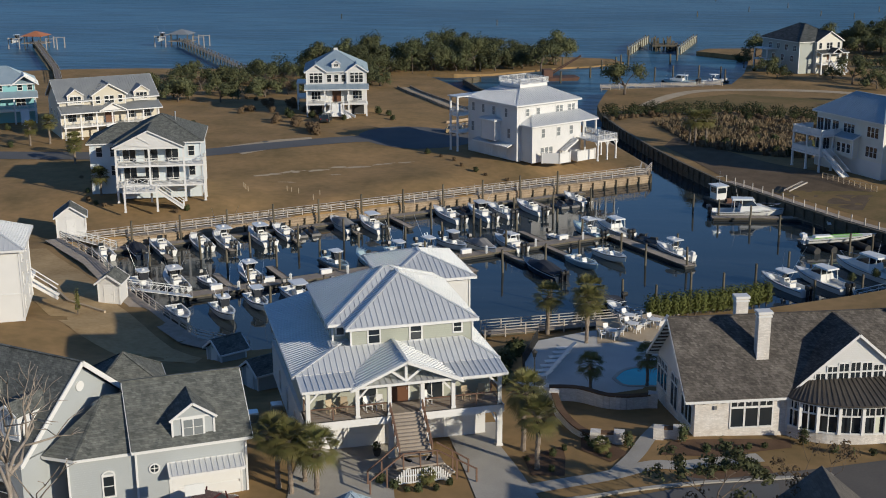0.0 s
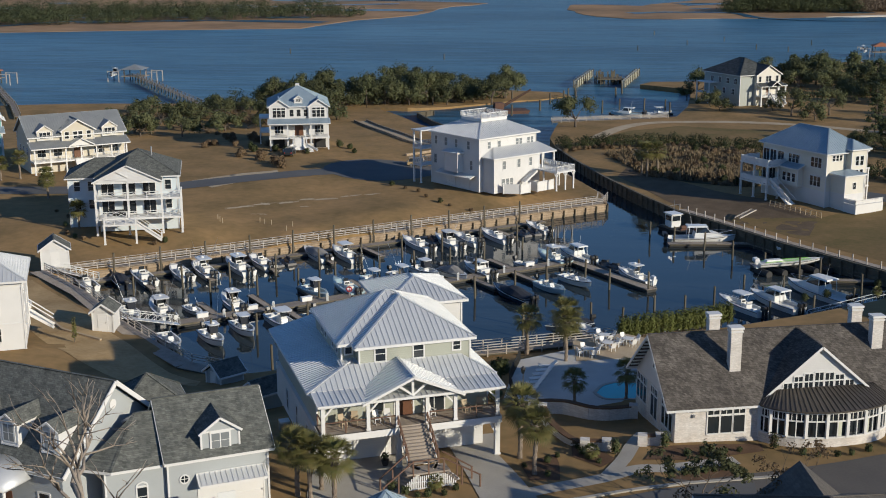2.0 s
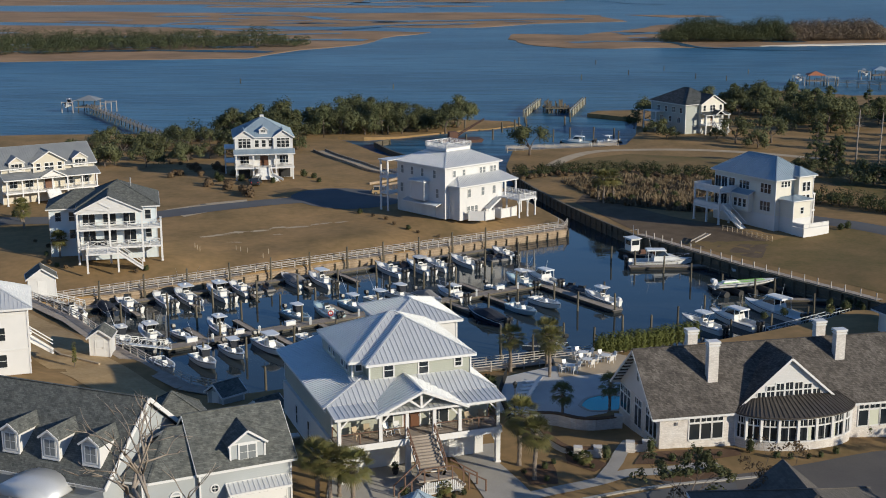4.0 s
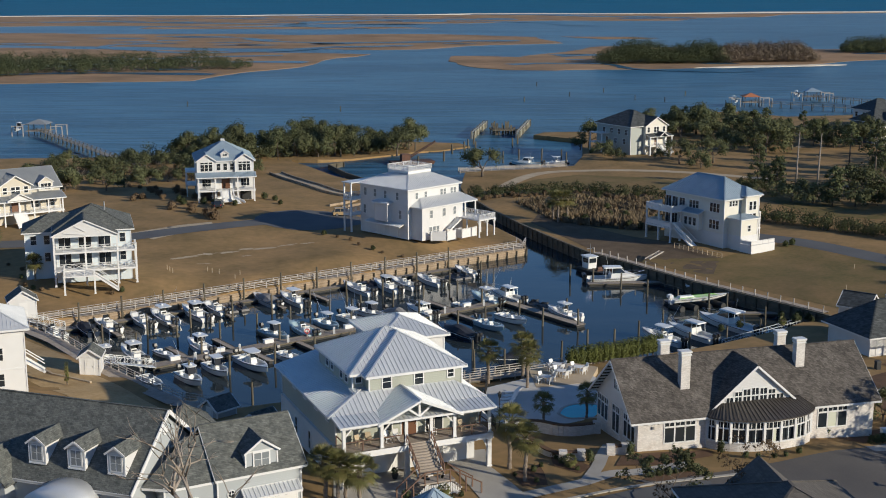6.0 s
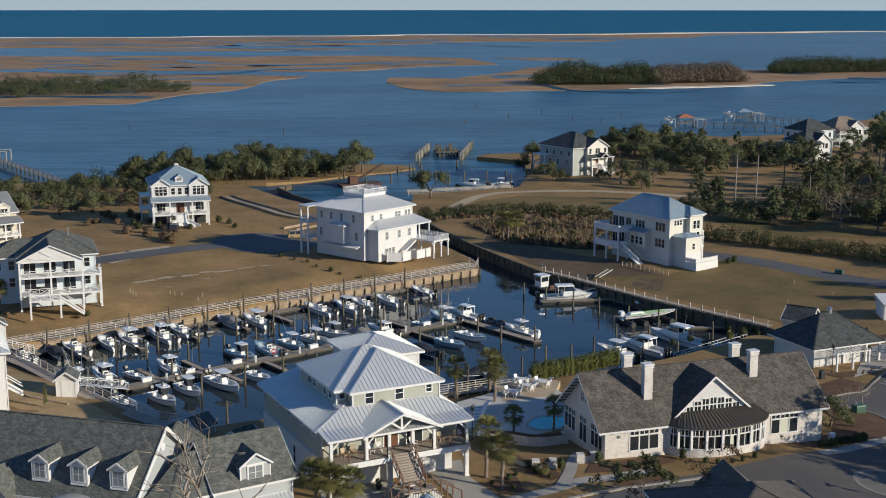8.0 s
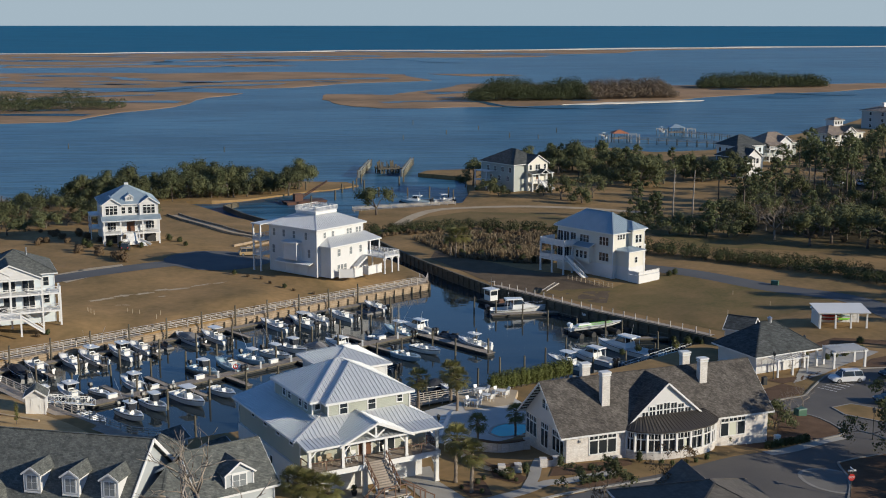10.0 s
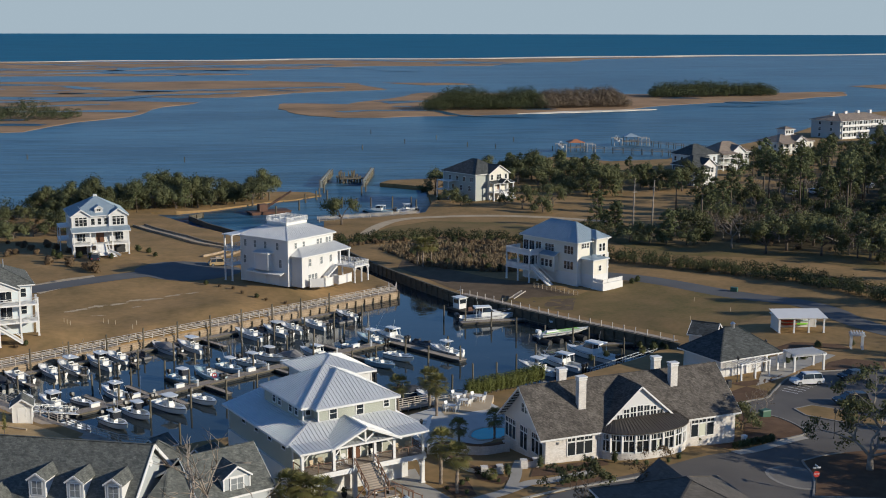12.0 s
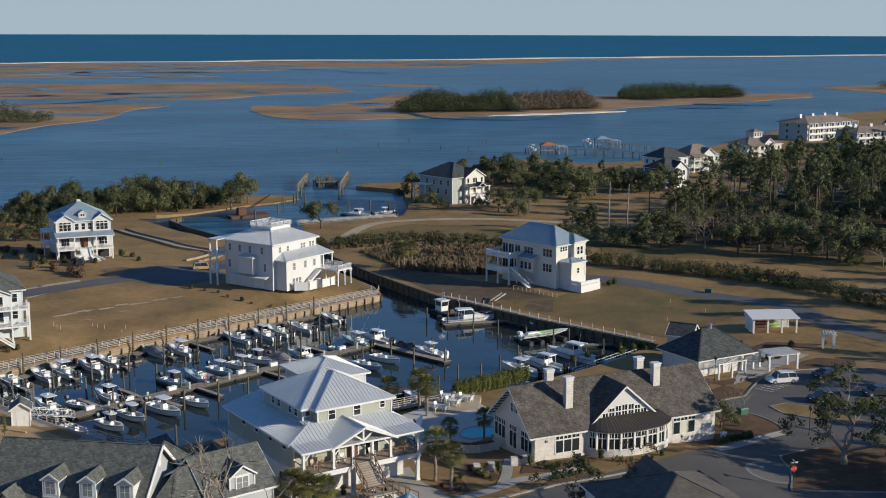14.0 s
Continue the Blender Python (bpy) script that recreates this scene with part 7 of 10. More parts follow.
def dock(line, width=1.8, z=0.5, label="floating timber dock with weathered boards", group="floating docks"):
    c = Vector((*line[0], 0))
    H = thing("floating_dock", c.x, c.y, 0, 0, label, "dock", group)
    L = [(p[0] - c.x, p[1] - c.y) for p in line]
    pl = M()
    for p, h in along(L, 0.30):
        d = Vector((math.cos(radians(h)), math.sin(radians(h))))
        n = Vector((-d.y, d.x))
        a, b = p + n * width / 2, p - n * width / 2
        dz = random.uniform(-0.006, 0.006)
        pl.bar((a.x, a.y, z + dz), (b.x, b.y, z + dz), 0.27, 0.05)
    part("decking", pl, DECK_WOOD, H)["kind"] = "stuff"
    fl = M()
    for a, b in zip(L, L[1:]):
        fl.bar((*a, z - 0.28), (*b, z - 0.28), width - 0.3, 0.4)
    part("float", fl, DARK, H)
    ed = M()
    for s in (-0.5, 0.5):
        o = offset_line(L, width * s)
        for a, b in zip(o, o[1:]):
            ed.bar((*a, z - 0.04), (*b, z - 0.04), 0.08, 0.22)
    part("edge_board", ed, PILE_WOOD, H)
    return H


def gangway(a, b, za, zb, label):
    H = thing("gangway", a[0], a[1], za, 0, label, "gangway", "gangways")
    p, q = Vector((0, 0, 0)), Vector((b[0] - a[0], b[1] - a[1], zb - za))
    d = q.normalized()
    n = Vector((-d.y, d.x, 0)).normalized() * 0.6
    part("deck", M().bar(p, q, 1.1, 0.06), STEEL, H)
    for s in (-1, 1):
        r = M()
        k = 8
        up = Vector((0, 0, 1.0))
        r.bar(p + n * s + up, q + n * s + up, 0.07).bar(p + n * s, q + n * s, 0.07)
        for i in range(k):
            u, v = p.lerp(q, i / k) + n * s, p.lerp(q, (i + 1) / k) + n * s
            r.bar(u, u + up, 0.05).bar(u, v + up, 0.04)
        r.bar(q + n * s, q + n * s + up, 0.05)
        part("truss", r, GEL, H)


bulkhead("bulkhead_north", [WALL_A, WALL_B], 1.42, "timber bulkhead with brown face piles along the lawn", BULKHEAD_WOOD)
bulkhead("bulkhead_channel", [WALL_B, (7, 139), (2.5, 151), (-2.5, 165), (-9, 182), (-16, 200)], 1.65, "timber bulkhead along the channel", BULKHEAD_WOOD, 3.0)
bulkhead("bulkhead_east", [(-3.4, 188), (1, 173), (7.5, 154), (13, 140), (20.5, 123), (24.5, 117.5), (36, 100), (49, 83.5), (53.5, 77.5)], 2.3, "dark timber bulkhead below the bare bank", PILE_WOOD, 2.4)
bulkhead("bulkhead_inlet", [(-21, 203.6), (-31, 220), (-38.5, 233), (-45.2, 249), (-41.6, 255)], 1.5, "timber wall at the inlet", PILE_WOOD, 3.0)
FLAT = lambda v: (lambda p: v)
DIR = (Vector(WALL_B) - Vector(WALL_A)).normalized()
PERP = Vector((-DIR.y, DIR.x))
wl = [tuple(Vector(WALL_A) + PERP * 1.0), tuple(Vector(WALL_B) + PERP * 1.0 - DIR * 0.6), (7.2, 136.5)]
boardwalk("boardwalk_north", wl, FLAT(1.6), 1.9, "plank walk with pale rails on top of the bulkhead", (1, -1), GREY_RAIL)
boardwalk("boardwalk_west", [(-73, 68.5), (-62.5, 58.5), (-53, 46.8), (-45.4, 38.6), (-38.6, 31.8), (-31.5, 29.0)], FLAT(2.75), 2.2, "weathered boardwalk down the grassy bank to the docks", (1,), GREY_RAIL)
boardwalk("boardwalk_east", offset_line([(20.5, 123), (24.5, 117.5), (36, 100), (49, 83.5), (52.5, 78.8)], 0.9), FLAT(2.42), 1.3, "narrow pale walk with posts above the bulkhead", (), GREY_RAIL)
me_post = M().box(-0.07, -0.07, -0.3, 0.07, 0.07, 1.0).mesh("walk_post")
for p, h in along(offset_line([(20.5, 123), (24.5, 117.5), (36, 100), (49, 83.5), (52.5, 78.8)], 0.3), 2.7):
    tagged(put("walk_post", me_post, GREY_RAIL, None, "", pose(p.x, p.y, 2.5, 0, 0, h)), "short pale timber post at the bulkhead's edge", "post", "bulkhead posts")
boardwalk("boardwalk_south", [(-7, 33.8), (-1, 36.4), (4.5, 38.9), (10.1, 41.3), (13.0, 42.8)], FLAT(4.75), 1.8, "plank walk with pale rails behind the clubhouse", (1, -1), GREY_RAIL)
spt = M()
for p, h in along([(-7, 33.8), (-1, 36.4), (4.5, 38.9), (10.1, 41.3), (13.0, 42.8)], 2.4):
    spt.bar((p.x, p.y, -1), (p.x, p.y, 4.6), 0.25)
tagged(part("boardwalk_piles", spt, PILE_WOOD), "dark timber piles under the plank walk", "piling", "", "structure")

MAIN_A, MAIN_B = Vector((-47.5, 53.6)), Vector((3.0, 92.4))
MD = (MAIN_B - MAIN_A).normalized()
MP = Vector((-MD.y, MD.x))
dock([tuple(MAIN_A), tuple(MAIN_B)], 2.2, 0.55, "long main floating dock with weathered boards")
dock([(-66, 72.2), (-3, 119.6)], 1.6, 0.5, "floating dock along the timber bulkhead")
for s in (6, 13.5, 21, 29, 36.5, 44.5, 53):
    p = MAIN_A + MD * s
    dock([tuple(p + MP * 1.1), tuple(p + MP * 7.6)], 1.0, 0.5, "narrow finger dock between moored boats", "finger docks")
for s in (7.5, 15, 23, 37, 45, 52):
    p = MAIN_A + MD * s
    dock([tuple(p - MP * 1.1), tuple(p - MP * 7.4)], 1.0, 0.5, "narrow finger dock between moored boats", "finger docks")
dock([(3.0, 92.4), (14.6, 77.6)], 1.9, 0.5, "long finger dock at the end of the main dock", "finger docks")
for s in (6, 15, 25, 34.5, 43, 52, 60, 68, 75):
    p = Vector((-66, 72.2)) + MD * s
    dock([tuple(p - MP * 0.8), tuple(p - MP * 8.2)], 0.95, 0.5, "narrow finger dock between moored boats", "finger docks")
dock([(18.2, 105.4), (31.5, 107.2), (36.5, 100.6)], 1.8, 0.55, "floating dock beside the cabin cruiser")
dock([(30.2, 93.2), (41.5, 96.0), (46.5, 86.5)], 1.6, 0.55, "floating dock below the bank")
dock([(-7, 44), (-1.4, 48.3), (9.3, 55.6), (21, 62.4)], 1.6, 0.55, "floating dock behind the clubhouse")
dock([(37.5, 85.5), (52.5, 85.6)], 1.4, 0.55, "short floating dock with lockers")
gangway((-53.4, 48.6), (-46.8, 53.2), 2.75, 0.6, "white aluminium gangway truss down to the main dock")
gangway((-71.5, 70.4), (-65.6, 72.6), 2.75, 0.55, "white aluminium gangway truss down to the wall dock")
gangway((12.4, 42.6), (19.0, 60.4), 4.75, 0.6, "white aluminium gangway truss behind the clubhouse")
gangway((45.6, 66.4), (34.4, 64.6), 3.6, 0.8, "white aluminium gangway truss beside the big boats")

for i, s in enumerate(np.arange(2, 62, 6.4)):
    p = MAIN_A + MD * float(s)
    for side_ in (1, -1):
        q = p + MP * (8.6 * side_) + MD * random.uniform(-0.5, 0.5)
        pile(q.x, q.y, -1.5, random.uniform(2.9, 3.5))
    if i % 2:
        pile(p.x + MP.x * 1.3, p.y + MP.y * 1.3, -1.5, 3.0)
for s in np.arange(3, 78, 7.2):
    p = Vector((-66, 72.2)) + MD * float(s)
    q = p - MP * 9.0
    pile(q.x, q.y, -1.5, random.uniform(2.9, 3.6))
    r = p + MP * 1.1
    pile(r.x, r.y, -1.5, 4.2)
for a in ((15.2, 110.1), (19.1, 106.7), (23.7, 103.5), (27.7, 97.8), (8.6, 78.2), (14.2, 77.6), (6.3, 61.2), (10.3, 59.3), (14.6, 65.6), (18.6, 66.0), (22.8, 70.9), (27.4, 77.3), (31.8, 90.9)):
    pile(a[0], a[1], -1.5, 3.1)
for a in ((36.5, 88.3), (39.6, 88.6), (2.1, 55.1), (-2.1, 54.7), (-2.4, 59.4), (12.9, 84.4), (29.5, 64.5), (35.5, 68.0), (41.5, 72.5), (33.0, 78.0), (44.0, 80.0), (-30.5, 39.0), (-22, 42)):
    pile(a[0], a[1], -1.5, 3.1)

# dock lockers and power posts
for s in (4, 11, 19, 27, 33, 40, 48, 56):
    p = MAIN_A + MD * s + MP * 0.7
    lk = part("dock_locker", M().box(-0.75, -0.3, 0, 0.75, 0.3, 0.5).box(-0.79, -0.34, 0.5, 0.79, 0.34, 0.62), GEL)
    lk.matrix_basis = pose(p.x, p.y, 0.575, 0, 0, math.degrees(math.atan2(MD.y, MD.x)))
    tagged(lk, "white fibreglass locker on the dock", "locker", "dock lockers")
    q = MAIN_A + MD * (s + 2.5) - MP * 0.8
    pp = part("power_post", M().box(-0.14, -0.14, 0, 0.14, 0.14, 0.95).loft([[(-0.18, -0.18, 0.95), (0.18, -0.18, 0.95), (0.18, 0.18, 0.95), (-0.18, 0.18, 0.95)], [(-0.05, -0.05, 1.15), (0.05, -0.05, 1.15), (0.05, 0.05, 1.15), (-0.05, 0.05, 1.15)]]), GEL)
    pp.matrix_basis = pose(q.x, q.y, 0.575)
    tagged(pp, "white power pedestal on the dock", "power pedestal", "power pedestals")
ring = M()
for i in range(12):
    a, b = i * math.pi / 6, (i + 1) * math.pi / 6
    ring.bar((0.34 * math.cos(a), 0, 0.34 * math.sin(a)), (0.34 * math.cos(b), 0, 0.34 * math.sin(b)), 0.14, 0.14)
lr = part("life_ring", ring, RED)
lr.matrix_basis = pose(-27.5, 69.0, 1.5, 0, 0, 0)
tagged(lr, "orange-red life ring hung on its dock stand", "life ring")
ls = part("life_ring_stand", M().box(-0.05, 0.08, 0, 0.05, 0.18, 1.5), GREY_RAIL)
ls.matrix_basis = pose(-27.5, 69.0, 0.58)
tagged(ls, "pale timber stand on the main dock", "post")


# ---- boats ----
def hull_rings(L, W, sheer, z0=-0.15, n=12, well=0.0, fore=0.8):
    """Cross-sections from the transom (x=-L/2) to the bow (x=L/2); well: the depth of the open cockpit, which ends at the share fore of the length."""
    rings = []
    for i in range(n + 1):
        t = i / n
        x = -L / 2 + L * t
        w = W / 2 * (1 - max(0, (t - 0.45) / 0.55) ** 2.4) * (0.93 + 0.07 * min(1, t * 4))
        w = max(w, 0.05)
        top = sheer * (0.82 + 0.42 * t ** 2)
        keel = z0 - 0.15 + 0.85 * max(0, (t - 0.6) / 0.4) ** 2
        chine = z0 + 0.18 + 0.45 * t ** 3
        over = 0.30 * (t > 0.6) * (t - 0.6) / 0.4
        g = max(w - 0.20, w * 0.4)
        deep = well if 0.06 < t < fore else 0.0
        rings.append([(x, 0, keel), (x + over * 0.4, w * 0.78, chine), (x + over, w, top), (x + over, g, top + 0.02), (x + over, g * 0.97, top - deep), (x + over, -g * 0.97, top - deep), (x + over, -g, top + 0.02), (x + over, -w, top), (x + over * 0.4, -w * 0.78, chine)])
    return rings


BOATS = {}


def outboard(k, H, x, ys, z, material):
    if material.name not in BOATS:
        mm = M().loft([[(-0.35, -0.2, 0.35), (0.3, -0.2, 0.35), (0.3, 0.2, 0.35), (-0.35, 0.2, 0.35)], [(-0.42, -0.24, 0.6), (0.32, -0.24, 0.6), (0.32, 0.24, 0.6), (-0.42, 0.24, 0.6)], [(-0.38, -0.2, 0.92), (0.22, -0.2, 0.98), (0.22, 0.2, 0.98), (-0.38, 0.2, 0.92)]])
        mm.box(-0.15, -0.08, -0.65, 0.2, 0.08, 0.36).box(-0.3, -0.16, -0.4, 0.2, 0.16, -0.36)
        BOATS[material.name] = mm.mesh("outboard")
    for y in ys:
        put("outboard", BOATS[material.name], material, H, "", pose(x - 0.35, y, z))


def boat(kind, x, y, turn, L, gel=None, motor=None, lift=0.0, label=""):
    gel, motor = gel or GEL, motor or OUTBOARD
    W = L * (0.33 if L < 8 else 0.30)
    sheer = 0.75 + 0.035 * L
    words = {GEL.name: "white", GEL_BLUE.name: "pale blue", GEL_NAVY.name: "navy blue"}[gel.name]
    what = {"ttop": "centre-console boat with hard T-top", "console": "open centre-console boat", "covered": "motorboat under a fitted canvas cover", "skiff": "low open skiff", "cuddy": "motorboat with cabin top",
            "cruiser": "large cabin cruiser with tall hardtop", "dinghy": "small inflatable dinghy", "race": "race boat with lime stripes"}[kind]
    cat = "boat"
    H = thing("motorboat" if kind not in ("dinghy", "skiff") else ("dinghy" if kind == "dinghy" else "skiff"), x, y, lift, turn, label or "%s %s moored in the marina" % (words, what), cat, "moored boats")
    if kind == "dinghy":
        tb = M()
        for s in (-1, 1):
            tb.tube([(-L / 2, s * 0.6, 0.3), (L * 0.2, s * 0.6, 0.32), (L * 0.42, s * 0.35, 0.42), (L / 2, 0, 0.48)], [0.22, 0.24, 0.23, 0.2], 8)
        part("tube", tb, GEL, H, "", True)
        part("floor", M().box(-L / 2 + 0.1, -0.5, 0.15, L * 0.3, 0.5, 0.22).box(-L / 2 + 0.02, -0.45, 0.2, -L / 2 + 0.1, 0.45, 0.6), BOAT_DECK, H)
        return H
    if kind in ("skiff", "race"):
        W = L * (0.32 if kind == "skiff" else 0.22)
        sheer = 0.65
    open_boat = kind in ("ttop", "console", "skiff")
    well = {"ttop": 0.5, "console": 0.5, "skiff": 0.35, "cruiser": 0.5, "cuddy": 0.45}.get(kind, 0.0)
    fore = 0.82 if open_boat else 0.42
    part("hull", M().loft(hull_rings(L, W, sheer, well=well, fore=fore)), gel, H)
    zs = sheer * 0.84 - (well if open_boat else 0.0)
    if well:
        fl = [r for k, r in enumerate(hull_rings(L, W, sheer, well=well, fore=fore)) if 0.1 < k / 12 < fore - 0.04]
        part("cockpit", M().slab([(r[4][0], r[4][1] * 0.96, r[4][2] + 0.03) for r in fl] + [(r[5][0], r[5][1] * 0.96, r[5][2] + 0.03) for r in fl[::-1]], 0.02), BOAT_DECK, H)
    else:
        part("cockpit", M().slab([(-L * 0.45, -W * 0.36, zs + 0.035), (L * 0.02, -W * 0.38, zs + 0.05), (L * 0.30, -W * 0.22, zs + 0.16), (L * 0.30, W * 0.22, zs + 0.16), (L * 0.02, W * 0.38, zs + 0.05), (-L * 0.45, W * 0.36, zs + 0.035)], 0.03), BOAT_DECK, H)
    rr = hull_rings(L, W + 0.05, sheer)
    for k in (2, 7):
        part("rub_rail", M().tube([(r[k][0], r[k][1], r[k][2] - 0.1) for r in rr], [0.04] * len(rr), 4), GEL if gel is not GEL else DARK, H)
    if open_boat and L > 6:
        for sy in (-1, 1):
            part("bow_rail", M().tube([(r[3 if sy > 0 else 6][0], r[3 if sy > 0 else 6][1], r[3][2] + (0.22 if 7 < k < 12 else 0.03)) for k, r in enumerate(rr) if k > 6], [0.022] * 6, 5), STEEL, H)
    if kind == "race":
        st = M()
        for s in (-1, 1):
            st.bar((-L * 0.42, s * W * 0.30, zs + 0.13), (L * 0.30, s * W * 0.18, zs + 0.26), 0.22, 0.03)
        part("stripe", st, LIME, H)
        part("engine_cover", M().loft([[(-L * 0.4, -0.6, zs), (-L * 0.1, -0.6, zs), (-L * 0.1, 0.6, zs), (-L * 0.4, 0.6, zs)], [(-L * 0.38, -0.4, zs + 0.4), (-L * 0.15, -0.4, zs + 0.4), (-L * 0.15, 0.4, zs + 0.4), (-L * 0.38, 0.4, zs + 0.4)]]), GEL, H)
    if open_boat:
        s = L / 7.5
        cn = M().loft([[(-0.42 * s, -0.42 * s, zs), (0.62 * s, -0.42 * s, zs), (0.62 * s, 0.42 * s, zs), (-0.42 * s, 0.42 * s, zs)], [(-0.40 * s, -0.40 * s, zs + 0.85 * s), (0.42 * s, -0.38 * s, zs + 0.75 * s), (0.42 * s, 0.38 * s, zs + 0.75 * s), (-0.40 * s, 0.40 * s, zs + 0.85 * s)], [(-0.28 * s, -0.36 * s, zs + 1.1 * s), (0.12 * s, -0.34 * s, zs + 1.05 * s), (0.12 * s, 0.34 * s, zs + 1.05 * s), (-0.28 * s, 0.36 * s, zs + 1.1 * s)]])
        part("console", cn, GEL, H)
        part("dashboard", M().box(-0.41 * s, -0.3 * s, zs + 0.78 * s, -0.385 * s, 0.3 * s, zs + 1.0 * s), DARK, H)
        part("windscreen", M().loft([[(0.14 * s, -0.36 * s, zs + 1.03 * s), (0.2 * s, -0.36 * s, zs + 1.0 * s), (0.2 * s, 0.36 * s, zs + 1.0 * s), (0.14 * s, 0.36 * s, zs + 1.03 * s)], [(-0.1 * s, -0.32 * s, zs + 1.5 * s), (-0.06 * s, -0.32 * s, zs + 1.5 * s), (-0.06 * s, 0.32 * s, zs + 1.5 * s), (-0.1 * s, 0.32 * s, zs + 1.5 * s)]]), GLASS, H)
        leaning = part("seat", M().loft([[(-1.35 * s, -0.45 * s, zs), (-0.9 * s, -0.45 * s, zs), (-0.9 * s, 0.45 * s, zs), (-1.35 * s, 0.45 * s, zs)], [(-1.4 * s, -0.48 * s, zs + 0.68 * s), (-0.85 * s, -0.48 * s, zs + 0.68 * s), (-0.85 * s, 0.48 * s, zs + 0.68 * s), (-1.4 * s, 0.48 * s, zs + 0.68 * s)]]), GEL, H)
        part("backrest", M().bar((-1.4 * s, -0.45 * s, zs + 0.95 * s), (-1.4 * s, 0.45 * s, zs + 0.95 * s), 0.10, 0.26), BOAT_DECK, leaning)
        part("bow_cushion", M().loft([[(0.95 * s, -0.5 * s, zs + 0.02), (1.9 * s, -0.32 * s, zs + 0.06), (1.9 * s, 0.32 * s, zs + 0.06), (0.95 * s, 0.5 * s, zs + 0.02)], [(1.0 * s, -0.46 * s, zs + 0.36), (1.85 * s, -0.28 * s, zs + 0.40), (1.85 * s, 0.28 * s, zs + 0.40), (1.0 * s, 0.46 * s, zs + 0.36)]]), BOAT_DECK, H)
        part("transom_locker", M().box(-L * 0.435, -W * 0.36, zs + 0.02, -L * 0.40, W * 0.36, zs + 0.5), GEL, H)
        if random.random() < 0.5:
            part("cooler", M().box(-2.3 * s, -0.42, zs + 0.03, -1.85 * s, 0.30, zs + 0.38), GEL, H)
    if kind == "ttop":
        s = L / 7.5
        tz = zs + 2.05
        for sx, bx in ((-0.45, -0.75), (0.6, 0.80)):
            for sy in (-1, 1):
                part("t_top_leg", M().tube([(sx * s, sy * 0.50 * s, zs + 0.02), (sx * s * 0.9, sy * 0.52 * s, zs + 1.2), (bx * s, sy * 0.70 * s, tz)], [0.035] * 3, 6), STEEL, H)
        tp = M()
        rings = []
        for zz, f in ((tz, 1.0), (tz + 0.06, 1.03), (tz + 0.12, 0.9)):
            rings.append([(-1.2 * s * f, -0.78 * s * f, zz), (-0.9 * s, -0.88 * s * f, zz), (0.8 * s, -0.82 * s * f, zz), (1.15 * s * f, -0.55 * s, zz), (1.25 * s * f, 0, zz), (1.15 * s * f, 0.55 * s, zz), (0.8 * s, 0.82 * s * f, zz), (-0.9 * s, 0.88 * s * f, zz), (-1.2 * s * f, 0.78 * s * f, zz)])
        tp.loft(rings)
        part("t_top", tp, GEL, H)
        if random.random() < 0.5:
            part("radar_dome", M().tube([(0.2 * s, 0, tz + 0.1), (0.2 * s, 0, tz + 0.2), (0.2 * s, 0, tz + 0.34)], [0.24, 0.27, 0.12], 10), GEL, H)
        if random.random() < 0.3:
            part("rod_holder", M().bar((-1.2 * s, -0.7 * s, tz + 0.05), (-1.2 * s, 0.7 * s, tz + 0.05), 0.04).bar((-1.22 * s, -0.5 * s, tz), (-1.4 * s, -0.5 * s, tz + 0.4), 0.025).bar((-1.22 * s, 0.0, tz), (-1.4 * s, 0.0, tz + 0.4), 0.025).bar((-1.22 * s, 0.5 * s, tz), (-1.4 * s, 0.5 * s, tz + 0.4), 0.025), STEEL, H)
        if random.random() < 0.45:
            for sy in (-1, 1):
                part("outrigger", M().tube([(-0.3, sy * 0.8 * s, tz), (-1.6, sy * 1.7 * s, tz + 3.4)], [0.025, 0.012], 5), STEEL, H)
        if random.random() < 0.5:
            for sy in (-1, 1):
                part("side_curtain", M().bar((-0.45 * s, sy * 0.58 * s, (zs + 1.0 + tz) / 2), (0.72 * s, sy * 0.58 * s, (zs + 1.0 + tz) / 2), 0.03, tz - zs - 1.0), CANVAS_NAVY, H)
            part("front_curtain", M().bar((0.72 * s, -0.57 * s, (zs + 1.0 + tz) / 2), (0.72 * s, 0.57 * s, (zs + 1.0 + tz) / 2), 0.03, tz - zs - 1.0), CANVAS_NAVY, H)
    if kind == "covered":
        rg = []
        for i in range(7):
            t = i / 6
            xx = -L * 0.44 + L * 0.88 * t
            w = W * 0.48 * (1 - max(0, (t - 0.5) / 0.5) ** 2) + 0.04
            hh = zs + 0.28 + 0.75 * math.exp(-((t - 0.45) / 0.25) ** 2) * (0.9 + 0.2 * random.random())
            rg.append([(xx, -w, zs + 0.1 + 0.2 * t * t), (xx, -w * 0.55, hh * 0.8 + zs * 0.2), (xx, 0, hh), (xx, w * 0.55, hh * 0.8 + zs * 0.2), (xx, w, zs + 0.1 + 0.2 * t * t)])
        part("canvas_cover", M().loft(rg), CANVAS_NAVY if gel is GEL_NAVY else CANVAS_GREY, H)
    if kind in ("cuddy", "cruiser"):
        s = L / 9.0
        cb = M().loft([[(-1.0 * s, -1.05 * s, zs + 0.05), (3.0 * s, -0.75 * s, zs + 0.35), (3.0 * s, 0.75 * s, zs + 0.35), (-1.0 * s, 1.05 * s, zs + 0.05)], [(-0.9 * s, -0.95 * s, zs + 0.75 * s), (1.7 * s, -0.75 * s, zs + 0.75 * s), (1.7 * s, 0.75 * s, zs + 0.75 * s), (-0.9 * s, 0.95 * s, zs + 0.75 * s)]])
        part("cabin", cb, GEL, H)
